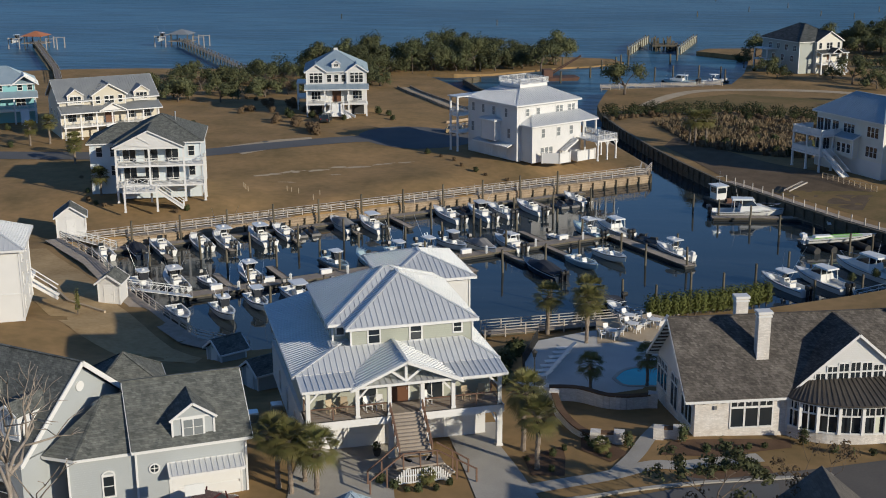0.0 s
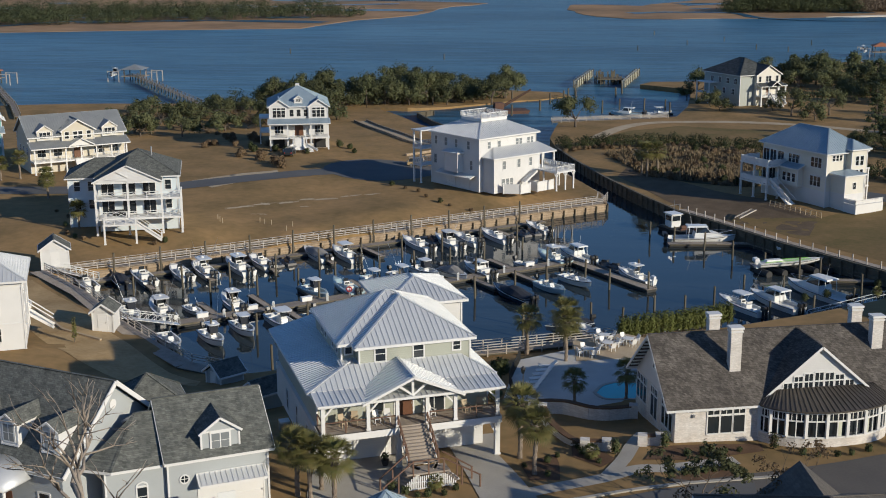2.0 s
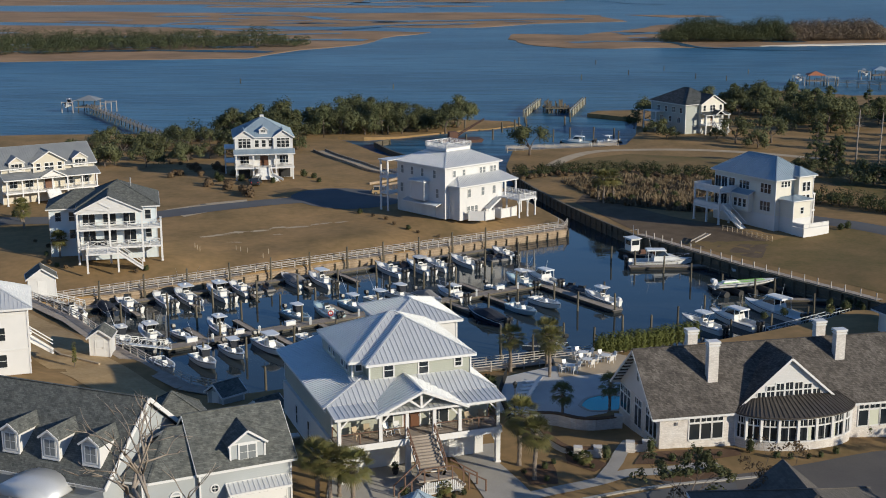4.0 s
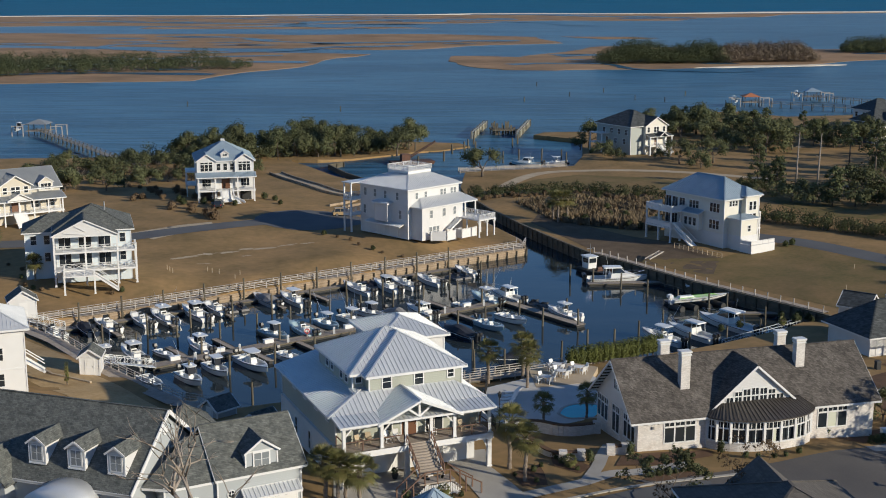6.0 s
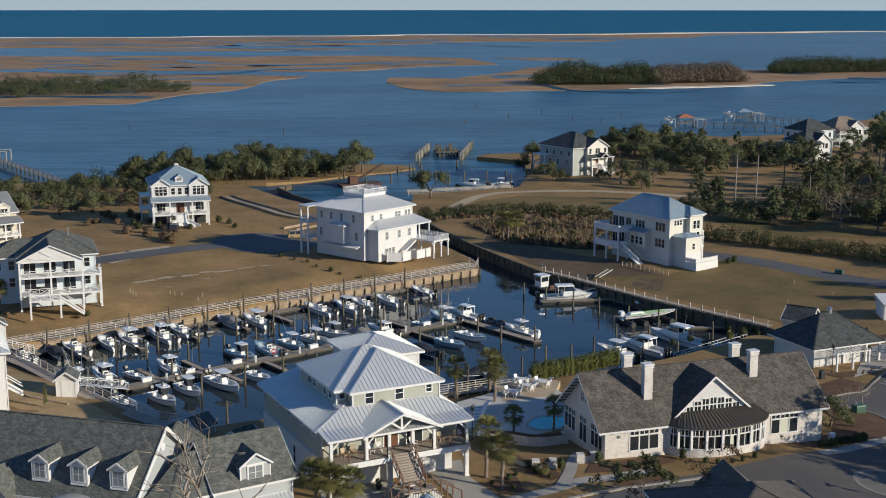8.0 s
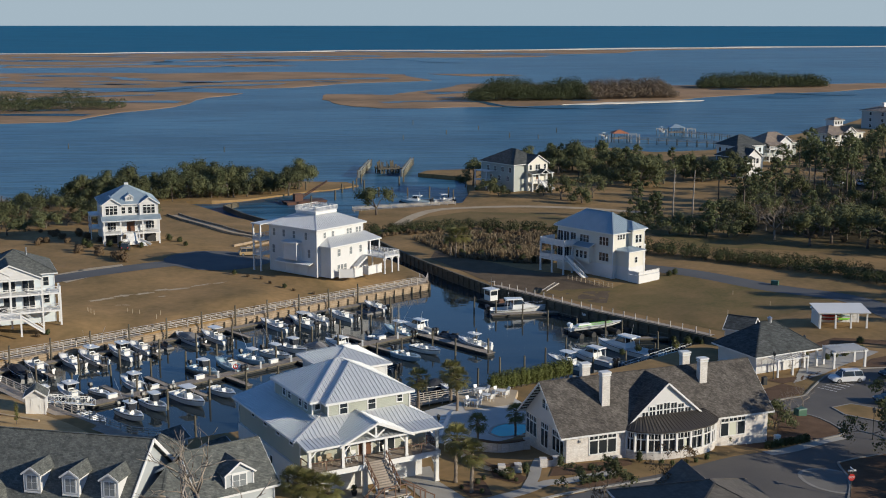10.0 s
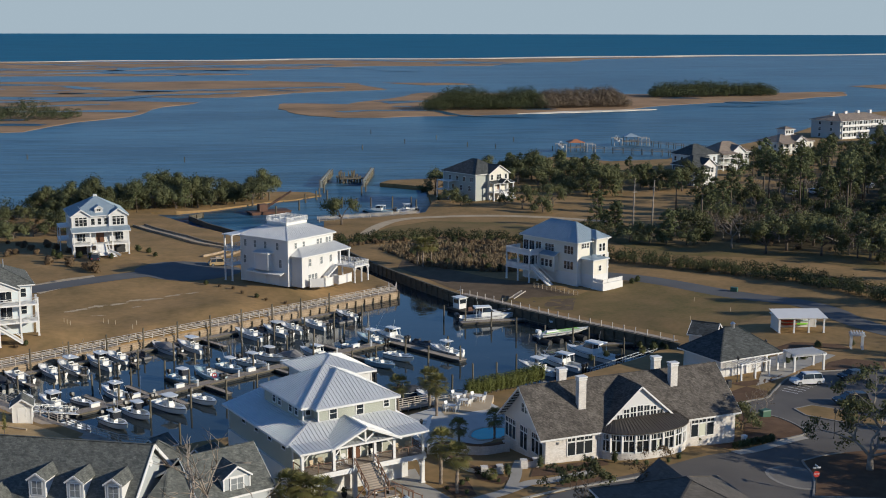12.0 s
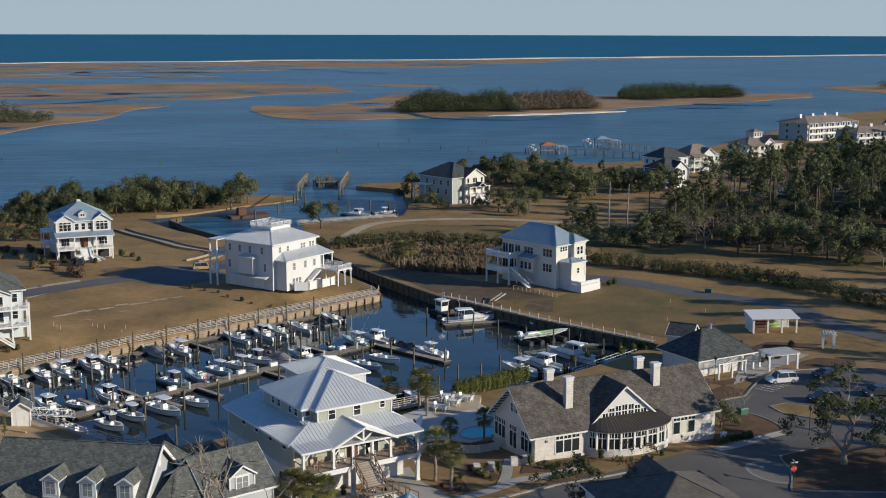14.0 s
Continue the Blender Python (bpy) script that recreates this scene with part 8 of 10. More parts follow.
        part("cabin_glass", M().loft([[(-0.8 * s, -0.9 * s, zs + 0.75 * s), (1.4 * s, -0.7 * s, zs + 0.75 * s), (1.4 * s, 0.7 * s, zs + 0.75 * s), (-0.8 * s, 0.9 * s, zs + 0.75 * s)], [(-0.75 * s, -0.8 * s, zs + 1.45 * s), (0.6 * s, -0.6 * s, zs + 1.45 * s), (0.6 * s, 0.6 * s, zs + 1.45 * s), (-0.75 * s, 0.8 * s, zs + 1.45 * s)]]), GLASS, H)
        part("hardtop", M().loft([[(-2.0 * s, -0.95 * s, zs + 1.5 * s), (0.9 * s, -0.75 * s, zs + 1.5 * s), (0.9 * s, 0.75 * s, zs + 1.5 * s), (-2.0 * s, 0.95 * s, zs + 1.5 * s)], [(-1.9 * s, -0.85 * s, zs + 1.66 * s), (0.75 * s, -0.65 * s, zs + 1.66 * s), (0.75 * s, 0.65 * s, zs + 1.66 * s), (-1.9 * s, 0.85 * s, zs + 1.66 * s)]]), GEL, H)
        for sy in (-1, 1):
            part("support", M().tube([(-1.8 * s, sy * 0.9 * s, zs), (-1.7 * s, sy * 0.85 * s, zs + 1.5 * s)], [0.05, 0.05], 6), GEL, H)
            part("window_post", M().bar((-0.78 * s, sy * 0.86 * s, zs + 0.7 * s), (-0.74 * s, sy * 0.8 * s, zs + 1.5 * s), 0.1), GEL, H)
            part("window_post", M().bar((1.35 * s, sy * 0.7 * s, zs + 0.7 * s), (0.6 * s, sy * 0.6 * s, zs + 1.5 * s), 0.1), GEL, H)
        br = M()
        for sy in (-1, 1):
            br.tube([(0.5 * s, sy * 1.2 * s, zs + 0.75), (2.6 * s, sy * 0.85 * s, zs + 1.0), (4.3 * s, 0, zs + 1.15)], [0.025] * 3, 5)
        part("bow_rail", br, STEEL, H)
        part("antenna", M().tube([(-1.2 * s, 0.3, zs + 1.6 * s), (-1.6 * s, 0.3, zs + 3.4 * s)], [0.03, 0.012], 5), GEL, H)
    n = 2 if L > 7.4 else 1
    if kind == "cruiser" or (kind == "ttop" and L > 8.2):
        n = 3 if kind == "cruiser" else 2
    outboard(kind, H, -L / 2, [(i - (n - 1) / 2) * 0.62 for i in range(n)], sheer * 0.82 - 0.15, motor)
    return H


def jetski(x, y, turn):
    H = thing("jet_ski", x, y, 0.25, turn, "dark jet ski parked on a floating pad", "jet ski", "jet skis")
    part("pad", M().box(-1.7, -0.75, -0.2, 1.7, 0.75, 0.12), CANVAS_GREY, H)
    part("hull", M().loft([[(-1.4, -0.5, 0.15), (-1.4, 0.5, 0.15), (-1.4, 0.4, 0.5), (-1.4, -0.4, 0.5)], [(0.3, -0.55, 0.15), (0.3, 0.55, 0.15), (0.3, 0.35, 0.75), (0.3, -0.35, 0.75)], [(1.6, -0.06, 0.4), (1.6, 0.06, 0.4), (1.6, 0.06, 0.6), (1.6, -0.06, 0.6)]]), GEL_NAVY, H)
    part("seat", M().loft([[(-1.2, -0.22, 0.45), (0.2, -0.22, 0.6), (0.2, 0.22, 0.6), (-1.2, 0.22, 0.45)], [(-1.1, -0.15, 0.85), (0.1, -0.15, 0.95), (0.1, 0.15, 0.95), (-1.1, 0.15, 0.85)]]), DARK, H)
    part("handlebar", M().bar((0.35, -0.35, 1.1), (0.35, 0.35, 1.1), 0.06).bar((0.5, 0, 0.7), (0.35, 0, 1.1), 0.08), DARK, H)


boat("console", -67.1, 71.0, 130, 7.4, GEL, OUTBOARD)
boat("covered", -62.4, 72.6, 126, 6.8, GEL_NAVY, OUTBOARD)
boat("console", -60.1, 75.3, 128, 8.9, GEL, OUTBOARD)
boat("console", -55.2, 78.1, 127, 7.9, GEL, OUTBOARD)
boat("ttop", -52.2, 79.9, 127, 8.9, GEL, OUTBOARD)
boat("ttop", -47.5, 82.4, 129, 8.8, GEL, OUTBOARD)
boat("console", -45.0, 85.8, 128, 8.2, GEL, OUTBOARD)
boat("ttop", -51.3, 58.9, 127, 8.3, GEL, OUTBOARD)
boat("skiff", -47.1, 60.1, -49, 5.1, GEL, OUTBOARD)
boat("ttop", -42.6, 63.3, 128, 7.6, GEL, OUTBOARD)
boat("ttop", -40.7, 48.3, -53, 6.8, GEL, OUTBOARD)
boat("ttop", -37.9, 52.5, -55, 6.8, GEL, OUTBOARD)
boat("ttop", -33.4, 55.2, -53, 8.6, GEL, OUTBOARD)
boat("console", -28.6, 58.4, -53, 6.4, GEL, OUTBOARD)
boat("console", -45.5, 46.3, -54, 6.8, GEL, OUTBOARD)
boat("ttop", -54.8, 57.1, -53, 6.8, GEL, OUTBOARD)
boat("dinghy", -65.3, 74.8, 15, 3.2, GEL, OUTBOARD)
boat("covered", -37.5, 91.5, 128, 8.4, GEL, OUTBOARD)
boat("ttop", -32.9, 91.9, 128, 8.4, GEL, OUTBOARD)
boat("console", -22.6, 100.0, 130, 8.7, GEL, OUTBOARD)
boat("ttop", -17.7, 102.0, 126, 8.4, GEL, OUTBOARD)
boat("console", -14.9, 104.3, 127, 8.1, GEL, OUTBOARD)
boat("console", -10.4, 106.9, 128, 8.0, GEL, OUTBOARD)
boat("console", -3.7, 114.2, 127, 6.8, GEL, OUTBOARD)
boat("ttop", -32.7, 70.4, -49, 6.8, GEL_BLUE, OUTBOARD)
boat("console", -28.8, 73.1, 126, 8.1, GEL_BLUE, OUTBOARD)
boat("ttop", -25.3, 76.5, -55, 6.8, GEL_BLUE, OUTBOARD)
boat("ttop", -21.6, 79.3, -49, 6.8, GEL, OUTBOARD)
boat("ttop", -18.8, 83.2, -50, 6.8, GEL, OUTBOARD)
boat("covered", -14.4, 82.4, -51, 6.8, GEL, OUTBOARD)
boat("cuddy", -10.9, 84.8, 129, 7.5, GEL, OUTBOARD)
boat("skiff", -4.4, 89.4, -52, 4.2, GEL, OUTBOARD)
boat("covered", -4.7, 72.2, 130, 9.0, GEL_NAVY, OUTBOARD)
boat("ttop", -0.2, 93.8, 127, 7.7, GEL_BLUE, OUTBOARD)
boat("cuddy", 3.4, 95.4, 126, 8.8, GEL, OUTBOARD)
boat("console", 0.3, 76.7, -55, 6.8, GEL_BLUE, OUTBOARD)
boat("console", 3.8, 80.8, -53, 6.8, GEL, OUTBOARD)
boat("ttop", 12.4, 83.9, 128, 7.4, GEL, OUTBOARD_WHITE)
boat("cruiser", 23.5, 109.0, 6, 10.9, GEL, OUTBOARD)
boat("dinghy", 36.4, 101.6, 6, 3.2, GEL, OUTBOARD, 1.0)
boat("race", 35.6, 91.5, 20, 10.4, GEL, OUTBOARD_WHITE, 1.2)
boat("ttop", 26.4, 70.4, 128, 8.2, GEL, OUTBOARD)
boat("cuddy", 31.2, 73.0, 126, 9.4, GEL, OUTBOARD)
boat("cruiser", 37.8, 78.4, 127, 11.4, GEL, OUTBOARD)
boat("console", 6.7, 55.9, 130, 6.8, GEL, OUTBOARD)
for q in ((-42.6, 86.0, 128), (-41.0, 87.4, 128), (-6.0, 110.5, 128), (-4.4, 111.6, 128), (-20.6, 103.9, 128), (8.2, 90.6, -52), (9.8, 88.8, -52)):
    jetski(*q)
boat("console", -3.5, 46.5, 40, 6.8, GEL_NAVY, OUTBOARD)
boat("skiff", -36.0, 34.5, -20, 4.6)
boat("covered", 3.5, 58.6, 215, 6.6, GEL_NAVY)


# work barge with wheelhouse beside the bank
def tug():
    H = thing("workboat", 20.4, 114.6, 0, -60, "black work boat with a tall white wheelhouse at the bank", "boat", "moored boats")
    part("hull", M().loft(hull_rings(9.0, 3.4, 1.0)), DARK, H)
    part("deck", M().box(-4.2, -1.4, 0.9, 2.5, 1.4, 1.0), PILE_WOOD, H)
    wh = part("wheelhouse", M().loft([[(-3.2, -0.9, 1.0), (-1.2, -0.9, 1.0), (-1.2, 0.9, 1.0), (-3.2, 0.9, 1.0)], [(-3.2, -0.95, 3.1), (-1.1, -0.95, 3.2), (-1.1, 0.95, 3.2), (-3.2, 0.95, 3.1)]]), GEL, H)
    part("glass", M().box(-3.24, -0.75, 2.1, -1.06, 0.75, 2.95).box(-2.95, -0.97, 2.1, -1.35, 0.97, 2.95), GLASS, wh)
    part("mast", M().tube([(-2, 0, 3.3), (-2, 0, 5.6)], [0.06, 0.03], 6).bar((-2, -0.8, 4.7), (-2, 0.8, 4.7), 0.05), STEEL, H)
    part("roof", M().box(-3.5, -1.15, 3.2, -0.8, 1.15, 3.32), GEL, H)
    for i in range(4):
        part("tyre_fender", M().tube([(-3 + i * 1.8, 1.72, 0.5), (-3 + i * 1.8, 1.9, 0.5)], [0.42, 0.42], 12), DARK, H)
    part("winch", M().tube([(1, -0.5, 1.4), (1, 0.5, 1.4)], [0.35, 0.35], 10).box(0.6, -0.7, 1.0, 1.4, 0.7, 1.2), RUSTY, H)


tug()
lf = M()
for x, y in ((31.2, 89.2), (33.6, 90.2), (36.0, 91.0), (38.4, 91.8), (40.6, 92.6)):
    lf.tube([(x + 1.0, y - 1.4, 0.4), (x - 0.6, y + 1.4, 0.4)], [0.55, 0.55], 10)
tagged(part("float_lift", lf, DARK), "row of black round floats carrying the race boat", "boat lift")


# ---- inlet, jetties and river piers ----
def jetty(a, b, label):
    H = thing("jetty", a[0], a[1], 0, 0, label, "jetty", "inlet jetties")
    d = Vector(b) - Vector(a)
    part("wall", M().bar((0, 0, 0.9), (d.x, d.y, 0.9), 0.7, 2.6), JETTY_WOOD, H)
    part("cap", M().bar((0, 0, 2.3), (d.x, d.y, 2.3), 1.1, 0.25), JETTY_WOOD, H)
    for i in range(9):
        p = d * (i / 8)
        for s in (-1, 1):
            n = Vector((-d.y, d.x)).normalized() * s * 0.6
            part("pile", M().bar((p.x + n.x, p.y + n.y, -1), (p.x + n.x, p.y + n.y, 2.9), 0.3), PILE_WOOD, H)


jetty((-3.3, 325.0), (1.4, 361.0), "timber jetty wall at the inlet's mouth")
jetty((12.5, 327.0), (18.0, 366.0), "timber jetty wall at the inlet's mouth")
dm = M()
random.seed(5)
for i in range(26):
    x, y = random.uniform(0, 9), random.uniform(0, 7)
    dm.bar((x, y, -1), (x + random.uniform(-0.3, 0.3), y, random.uniform(1.8, 4.6)), 0.35)
dm.box(0, 0, 1.6, 9, 7, 2.0)
dk = part("work_platform", dm, PILE_WOOD)
dk.matrix_basis = pose(3.8, 336, 0, 0, 0, 10)
tagged(dk, "dark old timber platform between the jetties", "platform")
for a in ((-5.9, 291.6), (-9.7, 284.4), (-21.8, 289.4), (-19.3, 256), (-40.2, 280.1), (-44.2, 273.1), (-2.3, 292.1), (-4.7, 298), (10, 302), (12, 312), (-3, 310), (-12, 268), (2, 275)):
    pile(a[0], a[1], -1.5, 3.2, 0.28, "inlet pilings", "tall piling with pale top in the inlet")
for a in ((84.8, 469.0), (61.9, 522.3), (43.1, 498.4), (72.3, 479.4), (100, 505), (20, 470), (-60, 420), (-130, 440), (30, 560), (110, 455)):
    pile(a[0], a[1], -1.5, 2.4, 0.2, "channel markers", "lone channel marker piling in the river")
boardwalk("boardwalk_inlet", [(-6.7, 230.6), (8.5, 235.4), (23.4, 240.0)], FLAT(2.3), 1.6, "plank walk with rails beside the inlet", (1, -1), GREY_RAIL)
dock([(8, 262), (26, 263)], 1.6, 0.5, "small floating dock in the inlet")
boat("cuddy", 13.0, 259.0, 160, 9.0, GEL_BLUE)
boat("ttop", 22.0, 261.5, 20, 7.2)
for a in ((6, 264), (11, 268), (18, 270), (24, 268), (25, 262)):
    pile(a[0], a[1], -1.5, 3.8, 0.22, "inlet pilings", "tall piling with pale top in the inlet")


def river_pier(line, roofm, label, boats=True):
    c = line[0]
    H = thing("river_pier", c[0], c[1], 0, 0, label, "pier", "river piers")
    L = [(p[0] - c[0], p[1] - c[1]) for p in line]
    pl = M()
    for a, b in zip(L, L[1:]):
        pl.bar((*a, 2.0), (*b, 2.0), 1.8, 0.12)
    for p, h in along(L, 4.5):
        d = Vector((math.cos(radians(h)), math.sin(radians(h))))
        n = Vector((-d.y, d.x)) * 0.85
        for s in (-1, 1):
            part("pile", M().bar((p.x + n.x * s, p.y + n.y * s, -1.2), (p.x + n.x * s, p.y + n.y * s, 2.95), 0.22), PILE_WOOD, H)
    rl = M()
    for s in (-0.85, 0.85):
        o = offset_line(L, s)
        for a, b in zip(o, o[1:]):
            rl.bar((*a, 2.95), (*b, 2.95), 0.1).bar((*a, 2.5), (*b, 2.5), 0.06)
    part("walk", pl, DECK_WOOD, H)
    part("rail", rl, GREY_RAIL, H)
    e = L[-1]
    part("platform", M().box(e[0] - 4, e[1] - 3, 1.9, e[0] + 4, e[1] + 4, 2.1), DECK_WOOD, H)
    for sx in (-3, 3):
        for sy in (-2.4, 3.2):
            part("shelter_post", M().bar((e[0] + sx, e[1] + sy, -1.2), (e[0] + sx, e[1] + sy, 4.6), 0.26), PILE_WOOD, H)
    rf = M()
    for q in planes_hip(e[0] - 3.8, e[1] - 3.2, e[0] + 3.8, e[1] + 4.0, 4.6, 0.4):
        rf.slab(q, 0.15)
    part("shelter_roof", rf, roofm, H)
    for sx in (-9.0, -5.0, 5.0, 9.0):
        for sy in (-2.5, 3):
            part("lift_pile", M().bar((e[0] + sx, e[1] + sy, -1.2), (e[0] + sx, e[1] + sy, 3.9), 0.26), GREY_RAIL, H)
    for s in (-1, 1):
        for sy in (-2.5, 3):
            part("lift_beam", M().bar((e[0] + s * 5.0, e[1] + sy, 3.7), (e[0] + s * 9.0, e[1] + sy, 3.7), 0.2), GREY_RAIL, H)
    if boats:
        boat("ttop", c[0] + e[0] - 7.3, c[1] + e[1] + 0.4, 90, 7.0, GEL, OUTBOARD, 2.2, "white centre-console boat raised on the pier's lift")


RUST = mk("rust_red_roof", (0.42, 0.16, 0.07), 0.7, var=0.4)
river_pier([(-95.2, 232.9), (-112, 260), (-158, 329)], TIN_GREY, "long timber river pier with grey-roofed shelter")
river_pier([(-152, 226), (-164, 248), (-206, 316)], RUST, "long timber river pier with rust-red roofed shelter")
river_pier([(165, 412), (154.5, 425), (120, 450)], RUST, "timber river pier beyond the woods with small shelter")
river_pier([(185, 435), (176, 450), (155, 480)], TIN_BLUE, "timber river pier beyond the woods with small shelter")


# ---- plants ----
def leaf(mm, p, a, b, s, out):
    """One small clump, shaded as part of the rounded crown it belongs to."""
    q = [p - a * s, p - a * s * 0.2 + b * s * 0.75, p + a * s, p + a * s * 0.1 - b * s * 0.7]
    if (q[1] - q[0]).cross(q[2] - q[0]).dot(out) < 0:
        q.reverse()
    mm.face(q)
    n = (out.normalized() + Vector((a.y, -a.x, 0.3)) * 0.10).normalized()
    mm.n += [tuple(n)] * 4


def leaves(mm, centre, radius, n, size, rng, flat=0.8, shell=0.55):
    """Small leaf clumps scattered through a rounded volume."""
    c = Vector(centre)
    for _ in range(n):
        d = Vector((rng.gauss(0, 1), rng.gauss(0, 1), rng.gauss(0, 1))).normalized()
        r = radius * (shell + (1 - shell) * rng.random()) * (0.85 + 0.3 * rng.random())
        p = c + Vector((d.x * r, d.y * r, d.z * r * flat))
        a = d.cross(Vector((rng.gauss(0, 1), rng.gauss(0, 1), rng.gauss(0, 1)))).normalized()
        b = (a.cross(d) + d * rng.gauss(0, 0.45)).normalized()
        s = size * rng.uniform(0.6, 1.3)
        leaf(mm, p, a, b, s, d * 0.75 + Vector((0, 0, 0.3)))


def limb(mm, rng, p, d, length, r, depth, tips, spread=0.6, droop=0.0):
    """Forking branches; the ends are collected in tips."""
    q = p + d * length * 0.5 + Vector((rng.uniform(-1, 1), rng.uniform(-1, 1), rng.uniform(-0.3, 0.5))) * length * 0.08
    e = p + d * length + Vector((rng.uniform(-1, 1), rng.uniform(-1, 1), rng.uniform(-0.5, 0.5) - droop)) * length * 0.15
    mm.tube([p, q, e], [r, r * 0.8, r * 0.6], 5 if depth > 1 else 3)
    if depth == 0:
        tips.append(e)
        return
    for _ in range(rng.choice((2, 3))):
        nd = (d + Vector((rng.gauss(0, 1), rng.gauss(0, 1), rng.gauss(0.15, 0.6))) * spread).normalized()
        limb(mm, rng, e, nd, length * rng.uniform(0.6, 0.85), r * 0.58, depth - 1, tips, spread, droop)


def tree_kind(name, seed, height, trunk_h, r, depth, leaf_mat, n_leaf, size, crown_r, label, category="tree", spread=0.6, bark=None, flat=0.8, lean=0.0):
    rng = random.Random(seed)
    H = thing(name, 0, 0, -500, 0, label, category)
    mm = M()
    tips = []
    top = Vector((rng.uniform(-1, 1) * lean, rng.uniform(-1, 1) * lean, trunk_h))
    mm.tube([(0, 0, -0.3), (top.x * 0.4, top.y * 0.4, trunk_h * 0.5), top], [r * 1.3, r, r * 0.8], 8)
    for _ in range(4 if depth else 0):
        d = Vector((rng.gauss(0, 1), rng.gauss(0, 1), rng.uniform(0.5, 1.4))).normalized()
        limb(mm, rng, top - Vector((0, 0, rng.uniform(0, 0.25) * trunk_h)), d, (height - trunk_h) * 0.42, r * 0.55, depth, tips, spread)
    part("trunk", mm, bark or BARK, H, "", True)
    if n_leaf:
        lm = M()
        tips = tips or [top]
        for t in tips:
            leaves(lm, t, crown_r * rng.uniform(0.7, 1.2), max(4, n_leaf // len(tips)), size, rng, flat, 0.25)
        part("crown", lm, leaf_mat, H)
    return H


def pine_kind(seed, height, label, bare=0.5, layers=7, width=2.6, leaf=None):
    rng = random.Random(seed)
    H = thing("pine_tree", 0, 0, -500, 0, label, "tree")
    mm, lm = M(), M()
    lean = rng.uniform(-0.6, 0.6)
    mm.tube([(0, 0, -0.3), (lean * 0.4, 0, height * 0.5), (lean, 0.2, height)], [height * 0.016, height * 0.012, 0.05], 7)
    for i in range(layers):
        t = bare + (1 - bare) * i / layers
        for k in range(rng.choice((3, 4, 5))):
            a = rng.uniform(0, 6.28)
            w = width * (1.15 - 0.75 * (i / layers)) * rng.uniform(0.5, 1.15)
            p = Vector((lean * t, 0, height * t))
            e = p + Vector((math.cos(a) * w, math.sin(a) * w, rng.uniform(-0.1, 0.9)))
            mm.tube([p, e], [0.07, 0.03], 4)
            leaves(lm, e, rng.uniform(1.0, 1.7) * width / 2.6, 46, 0.27, rng, 0.6, 0.2)
    leaves(lm, (lean, 0.2, height), 0.9, 40, 0.32, rng, 1.0, 0.2)
    part("trunk", mm, BARK, H, "", True)
    part("crown", lm, leaf or LEAF_PINE, H)
    return H


def shrub_kind(seed, r, h, n, size, mat, label, category="shrub", name="shrub"):
    rng = random.Random(seed)
    H = thing(name, 0, 0, -500, 0, label, category)
    lm, st = M(), M()
    for k in range(5):
        a = rng.uniform(0, 6.28)
        c = Vector((math.cos(a) * r * 0.45 * rng.random(), math.sin(a) * r * 0.45 * rng.random(), h * rng.uniform(0.35, 0.65)))
        st.tube([(0, 0, -0.2), c], [0.06, 0.03], 5)
        leaves(lm, c, r * rng.uniform(0.55, 0.8), n // 5, size, rng, h / (2 * r) * 1.2, 0.35)
    leaves(lm, (0, 0, h * 0.22), r * 0.8, n // 4, size, rng, 0.4, 0.3)
    part("stem", st, BARK, H)
    part("foliage", lm, mat, H)
    return H


def palm_kind(seed, height, label, fronds=34, flen=1.5):
    rng = random.Random(seed)
    H = thing("palm_tree", 0, 0, -500, 0, label, "palm tree")
    tm = M()
    n = 14
    pts = [(0.12 * math.sin(i * 0.5) * i / n, 0.08 * i / n, height * i / n - 0.2 * (i == 0)) for i in range(n + 1)]
    tm.tube(pts, [0.24 if i < 1 else 0.17 + 0.035 * (i % 2) + 0.05 * (i > n - 4) for i in range(n + 1)], 9)
    top = Vector(pts[-1])
    bm = M()
    for i in range(26):
        a, zz = rng.uniform(0, 6.28), rng.uniform(-1.3, -0.1)
        p = top + Vector((math.cos(a) * 0.18, math.sin(a) * 0.18, zz))
        bm.bar(p, p + Vector((math.cos(a) * 0.2, math.sin(a) * 0.2, 0.28)), 0.07, 0.03)
    part("trunk", tm, PALM_BARK, H)
    part("leaf_base", bm, PALM_BARK, H)
    fm = M()
    for i in range(fronds):
        a = i * 2.4 + rng.uniform(-0.2, 0.2)
        el = math.radians(75 - 125 * (i / fronds) + rng.uniform(-8, 8))
        d = Vector((math.cos(a) * math.cos(el), math.sin(a) * math.cos(el), math.sin(el)))
        sd = Vector((-math.sin(a), math.cos(a), 0))
        stalk = top + d * flen * 0.55
        fm.bar(top, stalk, 0.035, 0.02)
        up = sd.cross(d)
        for k in range(-6, 7):
            b = k * 0.19
            leafd = (d * math.cos(b) + sd * math.sin(b)).normalized()
            mid = stalk + leafd * flen * 0.42 + up * 0.04
            tip = stalk + leafd * flen * (0.80 - 0.02 * abs(k)) - Vector((0, 0, 0.22 + 0.1 * rng.random()))
            w = sd * math.cos(b) * 0.05 - d * math.sin(b) * 0.05
            fm.face([stalk, mid + w, tip, mid - w])
    part("fronds", fm, LEAF_PALM, H)
    return H


